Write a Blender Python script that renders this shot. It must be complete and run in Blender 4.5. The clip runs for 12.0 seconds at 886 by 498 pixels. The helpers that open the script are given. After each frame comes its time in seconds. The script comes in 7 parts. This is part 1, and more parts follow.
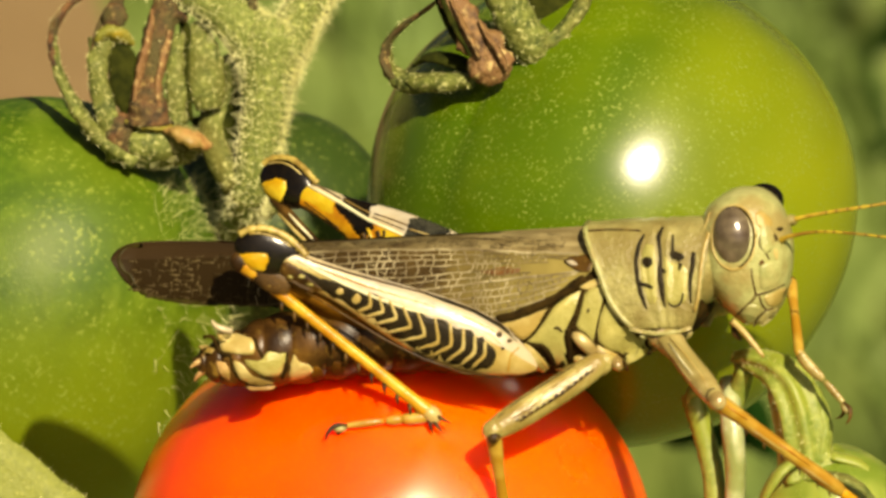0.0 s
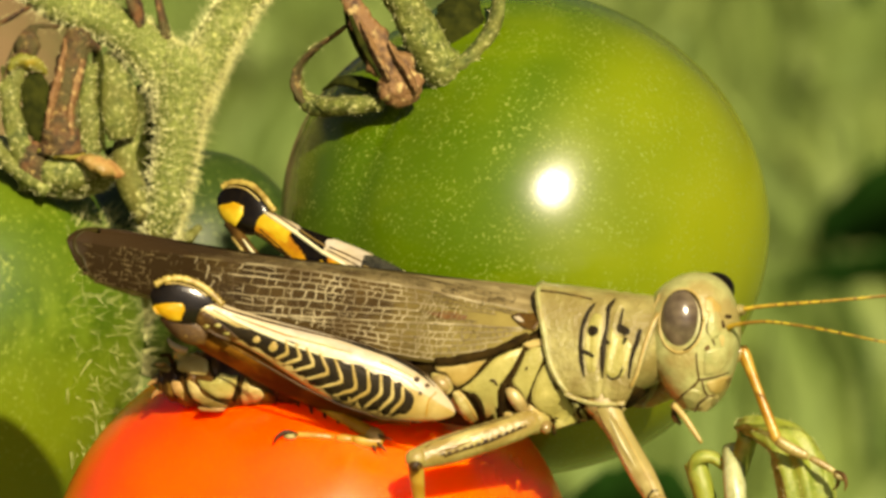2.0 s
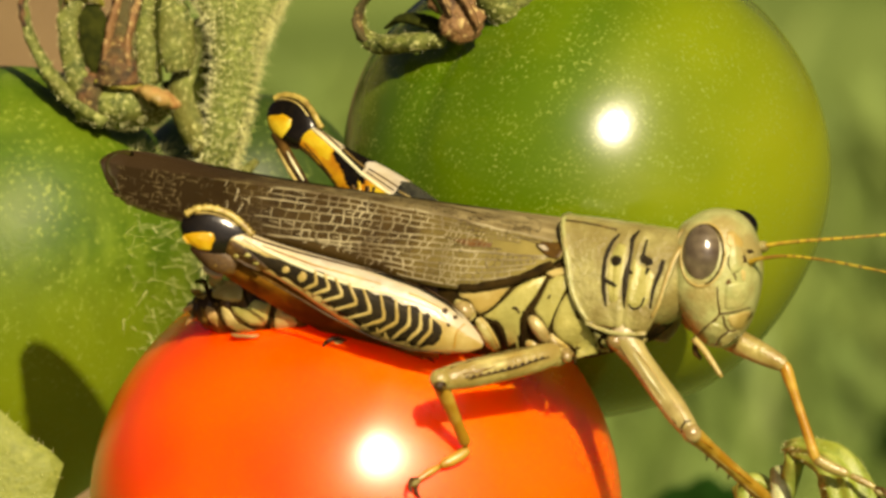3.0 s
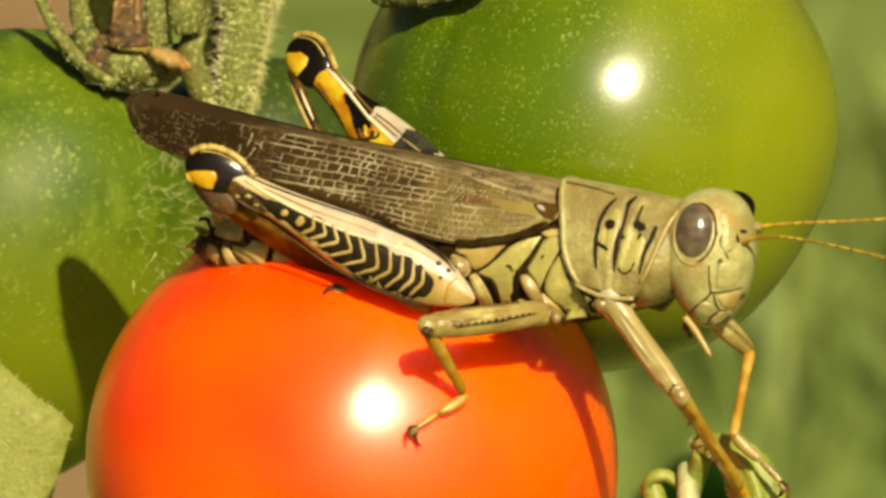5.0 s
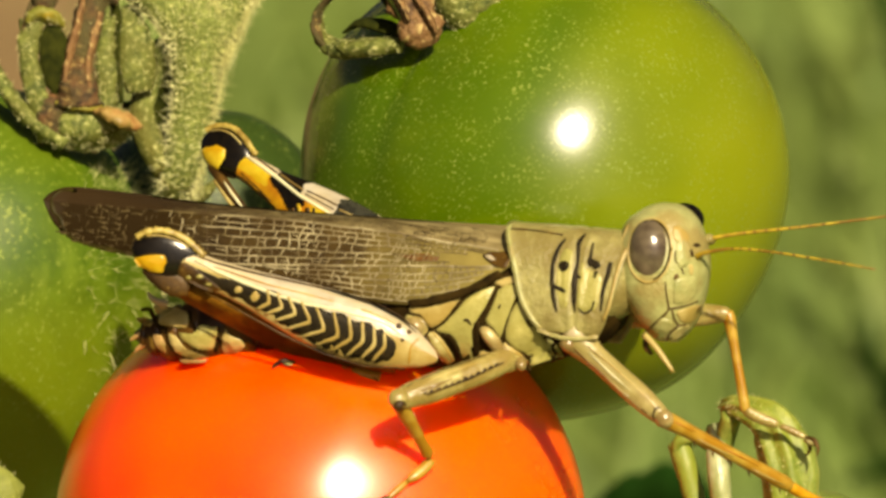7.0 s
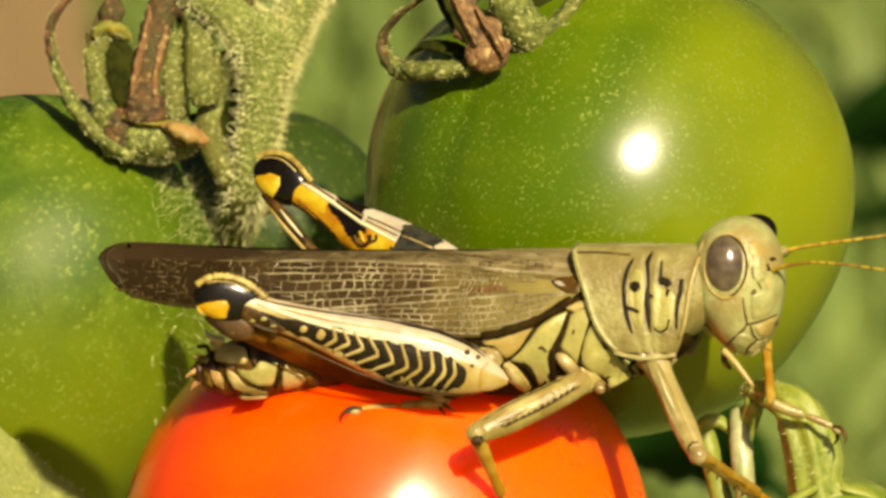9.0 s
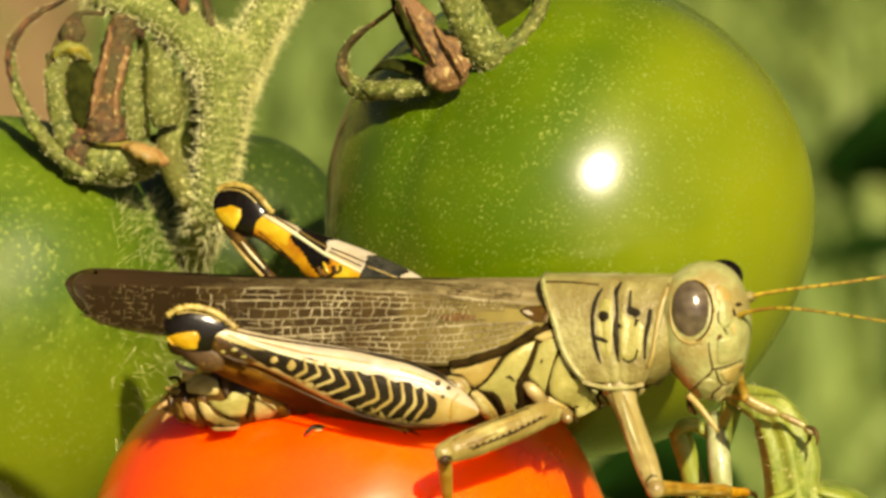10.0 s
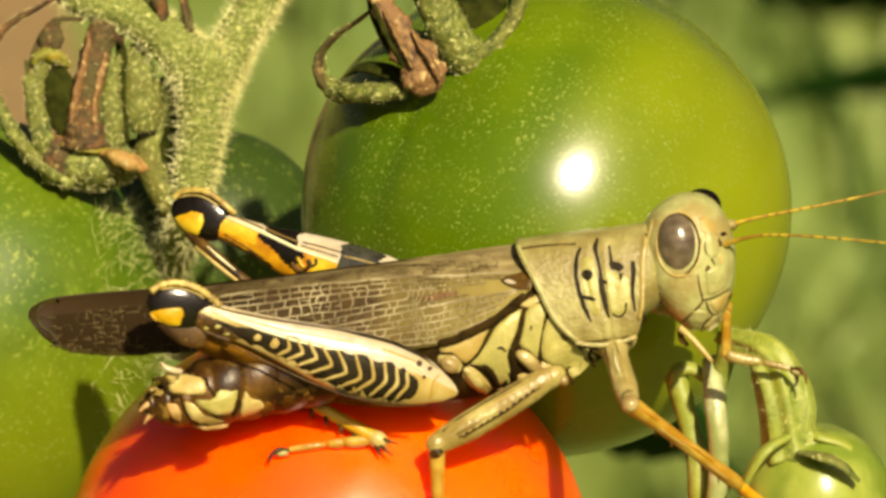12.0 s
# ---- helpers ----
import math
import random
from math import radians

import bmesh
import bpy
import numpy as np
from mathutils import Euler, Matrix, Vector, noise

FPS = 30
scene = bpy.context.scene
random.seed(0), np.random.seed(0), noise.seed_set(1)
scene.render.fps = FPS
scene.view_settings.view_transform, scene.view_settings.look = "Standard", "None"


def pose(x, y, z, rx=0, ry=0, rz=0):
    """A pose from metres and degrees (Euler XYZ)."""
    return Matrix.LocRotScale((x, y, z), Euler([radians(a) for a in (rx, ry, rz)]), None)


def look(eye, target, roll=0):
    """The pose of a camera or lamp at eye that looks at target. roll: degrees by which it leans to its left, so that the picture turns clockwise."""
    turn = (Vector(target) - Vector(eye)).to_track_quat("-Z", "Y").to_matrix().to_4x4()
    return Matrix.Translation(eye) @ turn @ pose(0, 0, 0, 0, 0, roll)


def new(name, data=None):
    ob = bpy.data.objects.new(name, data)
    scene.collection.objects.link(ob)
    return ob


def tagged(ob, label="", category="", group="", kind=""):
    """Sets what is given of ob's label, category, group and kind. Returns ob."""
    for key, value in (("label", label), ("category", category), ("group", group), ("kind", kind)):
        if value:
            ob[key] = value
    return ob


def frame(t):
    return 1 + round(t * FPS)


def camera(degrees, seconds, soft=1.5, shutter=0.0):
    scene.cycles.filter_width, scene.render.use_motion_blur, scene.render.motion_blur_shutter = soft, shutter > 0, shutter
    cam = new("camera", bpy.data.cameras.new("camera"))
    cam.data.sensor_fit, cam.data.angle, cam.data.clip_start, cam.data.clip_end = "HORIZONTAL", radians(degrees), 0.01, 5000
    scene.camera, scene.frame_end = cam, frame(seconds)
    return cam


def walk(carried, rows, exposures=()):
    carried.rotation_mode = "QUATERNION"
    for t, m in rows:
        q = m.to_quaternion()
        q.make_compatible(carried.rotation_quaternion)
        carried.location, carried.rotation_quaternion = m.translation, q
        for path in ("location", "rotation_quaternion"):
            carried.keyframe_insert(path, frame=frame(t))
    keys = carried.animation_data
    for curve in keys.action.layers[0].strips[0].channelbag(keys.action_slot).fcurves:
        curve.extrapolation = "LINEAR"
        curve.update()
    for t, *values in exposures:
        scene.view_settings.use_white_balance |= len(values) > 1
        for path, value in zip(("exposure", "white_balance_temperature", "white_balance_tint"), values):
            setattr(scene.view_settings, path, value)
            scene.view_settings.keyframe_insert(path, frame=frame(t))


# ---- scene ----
from mathutils import bvhtree

cam = camera(6.4625, 12.0, soft=3.1)
cam.data.dof.use_dof = True
cam.data.dof.focus_distance = 0.4900
cam.data.dof.aperture_fstop = 100.0
walk(cam, [
(0, look((-0.00216, -0.487648, 0.110664), (-0.003262, -0.000391, -0.001496))),
    (0.5, look((-0.00216, -0.487872, 0.109608), (-0.003729, -0.000406, -0.001633))),
    (1, look((-0.00216, -0.488198, 0.108076), (-0.003477, -0.000363, -0.001538))),
    (1.5, look((0.00054, -0.489388, 0.102477), (-0.004372, -0.000671, -0.003029))),
    (2, look((0.00324, -0.491263, 0.093656), (0.002437, -0.000129, -0.000082))),
    (2.5, look((0.00594, -0.496125, 0.070785), (0.000194, -0.002044, -0.005713))),
    (3, look((0.00594, -0.495339, 0.074482), (-0.001041, -0.001698, -0.004705))),
    (3.2, look((0.00597, -0.495364, 0.074365), (-0.001364, -0.001727, -0.004814))),
    (4.8, look((0.00621, -0.495563, 0.073426), (-0.003119, -0.00203, -0.006183))),
    (5, look((0.00648, -0.495675, 0.072898), (-0.001635, -0.002187, -0.007121))),
    (5.5, look((0.006345, -0.495451, 0.073954), (-0.00009, -0.001574, -0.003793))),
    (6, look((0.00621, -0.495002, 0.076067), (-0.000931, -0.001773, -0.005628))),
    (6.5, look((0.00567, -0.494216, 0.079764), (-0.000738, -0.001082, -0.002561))),
    (7, look((0.00513, -0.493655, 0.082405), (0.001397, -0.00106, -0.003247))),
    (7.2, look((0.00486, -0.49343, 0.083462), (-0.001096, -0.001081, -0.003471))),
    (8.8, look((0, -0.490174, 0.098779), (-0.000609, -0.00035, -0.00158))),
    (9, look((-0.00189, -0.489467, 0.102107), (-0.003073, -0.000424, -0.001986))),
    (9.5, look((0.00108, -0.489107, 0.103797), (-0.000473, -0.000138, -0.000638))),
    (10, look((0.00054, -0.490062, 0.099308), (-0.000486, -0.000178, -0.000756))),
    (10.5, look((0, -0.489074, 0.103956), (0, 0, 0))),
    (11, look((0.00189, -0.4884, 0.107125), (0.000987, 0.000007, 0.000087))),
    (11.5, look((0.00081, -0.488378, 0.107231), (0.00013, -0.000015, -0.000016))),
    (12, look((-0.00054, -0.487042, 0.113516), (0.000811, -0.00011, -0.000041))),
], exposures=[(0, 0.65, 7050, 13), (2, 0.69, 7050, 13), (3, 0.53, 7050, 13), (7, 0.54, 7050, 13), (9, 0.62, 7050, 13), (10, 0.68, 7050, 13), (12, 0.69, 7050, 13)])

# ---- light: low sun behind the camera, clear sky ----
S = Matrix.Rotation(radians(-12), 4, "X")     # the line of sight looks down by 12 degrees
SUN = S.to_3x3() @ Vector((0.25, -0.862, 0.445)).normalized()
sky_world = bpy.data.worlds.new("sky")
scene.world = sky_world
sky_world.use_nodes = True
_nt = sky_world.node_tree
_sky = _nt.nodes.new("ShaderNodeTexSky")
_sky.sky_type, _sky.sun_disc = "NISHITA", False
_sky.sun_elevation = math.asin(SUN.z)
_sky.air_density, _sky.dust_density, _sky.ozone_density = 0.4, 6.0, 0.1
_sky.sun_rotation = math.atan2(SUN.x, SUN.y)
_nt.links.new(_sky.outputs[0], _nt.nodes["Background"].inputs[0])
_nt.nodes["Background"].inputs[1].default_value = 0.030
_lamp = bpy.data.lights.new("sun", "SUN")
_lamp.energy, _lamp.angle, _lamp.color = 4.7, radians(1.2), (1.0, 0.88, 0.62)
sun = new("sun", _lamp)
sun.matrix_world = look(SUN * 3, (0, 0, 0))

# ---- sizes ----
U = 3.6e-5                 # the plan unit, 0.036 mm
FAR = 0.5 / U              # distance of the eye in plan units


def q(u, v, d):
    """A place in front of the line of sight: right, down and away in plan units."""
    k = 1 + d / FAR
    return Vector(((u - 784) * U * k, d * U, (441 - v) * U * k))


def qs(u, v, d):
    """The same, on the truss behind."""
    return q(u, v, d + 362)


def g(u, v, d=0.0):
    """A place in the grasshopper's own space, whose origin is the shoulder of its wing."""
    k = 1 + (d - 560) / FAR
    return Vector(((u - 1005) * U * k, d * U, (522 - v) * U * k))


def aim(a, turn, swing):
    """A limb's pose: its own x runs along it."""
    return Matrix.Translation(a) @ Matrix.Rotation(radians(turn), 4, "Y") @ Matrix.Rotation(radians(swing), 4, "Z")


# ---- materials ----
def shade(name, c1, c2, scale=2500, rough=0.5, bump=0.0, fine=9000, spots=None, sub=0.0,
          c3=None, big=400, spec=0.5, bdist=0.00004, spot_scale=2200, spot_size=0.18, grad=None, glow=(1.0, 0.6, 0.2), dim=0.66, streak=None, flecks=False, blue=0.52):
    def ink(c):
        return (c[0] * dim, c[1] * dim, c[2] * dim * blue)
    c1, c2, c3, spots = (ink(c) if c else c for c in (c1, c2, c3, spots))
    grads = [] if not grad else grad if isinstance(grad, list) else [grad]
    m = bpy.data.materials.new(name)
    m.use_nodes = True
    n, l = m.node_tree.nodes, m.node_tree.links
    b = n["Principled BSDF"]
    tc = n.new("ShaderNodeTexCoord")

    def noise_at(s, detail=7.0):
        x = n.new("ShaderNodeTexNoise")
        x.inputs["Scale"].default_value, x.inputs["Detail"].default_value = s, detail
        l.new(tc.outputs["Object"], x.inputs["Vector"])
        return x

    def blend(fac, a, c):
        x = n.new("ShaderNodeMix")
        x.data_type = "RGBA"
        l.new(fac, x.inputs["Factor"])
        for sock, val in ((x.inputs["A"], a), (x.inputs["B"], c)):
            if isinstance(val, tuple):
                sock.default_value = (*val, 1)
            else:
                l.new(val, sock)
        return x.outputs["Result"]

    def ramp(fac, lo, hi):
        x = n.new("ShaderNodeMapRange")
        x.inputs["From Min"].default_value, x.inputs["From Max"].default_value = lo, hi
        l.new(fac, x.inputs["Value"])
        return x.outputs[0]

    col = blend(ramp(noise_at(scale).outputs["Fac"], 0.33, 0.67), c1, c2)
    if streak:
        way, amount, scol = streak
        mp = n.new("ShaderNodeMapping")
        mp.inputs["Scale"].default_value = way
        l.new(tc.outputs["Object"], mp.inputs["Vector"])
        sn = noise_at(1.0, 5)
        l.new(mp.outputs[0], sn.inputs["Vector"])
        col = blend(ramp(sn.outputs["Fac"], 0.66 - amount, 0.70), col, ink(scol))
    if c3:
        col = blend(ramp(noise_at(big, 2).outputs["Fac"], 0.42, 0.62), col, c3)
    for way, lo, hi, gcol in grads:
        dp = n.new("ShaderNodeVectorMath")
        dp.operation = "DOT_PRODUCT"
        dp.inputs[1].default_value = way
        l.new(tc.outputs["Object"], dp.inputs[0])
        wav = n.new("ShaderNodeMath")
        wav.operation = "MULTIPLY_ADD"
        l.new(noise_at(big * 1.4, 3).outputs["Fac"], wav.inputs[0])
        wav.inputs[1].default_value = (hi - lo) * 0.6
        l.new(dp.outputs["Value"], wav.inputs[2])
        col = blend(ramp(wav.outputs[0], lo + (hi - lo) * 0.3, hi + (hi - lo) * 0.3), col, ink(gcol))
    if spots:
        v = n.new("ShaderNodeTexVoronoi")
        v.inputs["Scale"].default_value = spot_scale
        l.new(tc.outputs["Object"], v.inputs["Vector"])
        dot = ramp(v.outputs["Distance"], spot_size, spot_size * 0.15)
        if flecks:
            dot = ramp(noise_at(spot_scale, 3).outputs["Fac"], 0.56, 0.70)
        gate = ramp(noise_at(spot_scale * 0.12, 2).outputs["Fac"], 0.34, 0.58)
        mul = n.new("ShaderNodeMath")
        mul.operation = "MULTIPLY"
        l.new(dot, mul.inputs[0]), l.new(gate, mul.inputs[1])
        col = blend(mul.outputs[0], col, spots)
    l.new(col, b.inputs["Base Color"])
    rr = ramp(noise_at(scale * 0.6).outputs["Fac"], 0.2, 0.8)
    rm = n.new("ShaderNodeMapRange")
    rm.inputs["To Min"].default_value, rm.inputs["To Max"].default_value = rough * 0.88, min(1, rough * 1.12)
    l.new(rr, rm.inputs["Value"]), l.new(rm.outputs[0], b.inputs["Roughness"])
    b.inputs["Specular IOR Level"].default_value = spec
    if sub:
        b.inputs["Subsurface Weight"].default_value = sub
        b.inputs["Subsurface Radius"].default_value = glow
        b.inputs["Subsurface Scale"].default_value = 0.0015 if sub < 0.5 else 0.004
    if bump:
        bp = n.new("ShaderNodeBump")
        bp.inputs["Strength"].default_value, bp.inputs["Distance"].default_value = bump, bdist
        l.new(noise_at(fine).outputs["Fac"], bp.inputs["Height"])
        l.new(bp.outputs[0], b.inputs["Normal"])
    return m


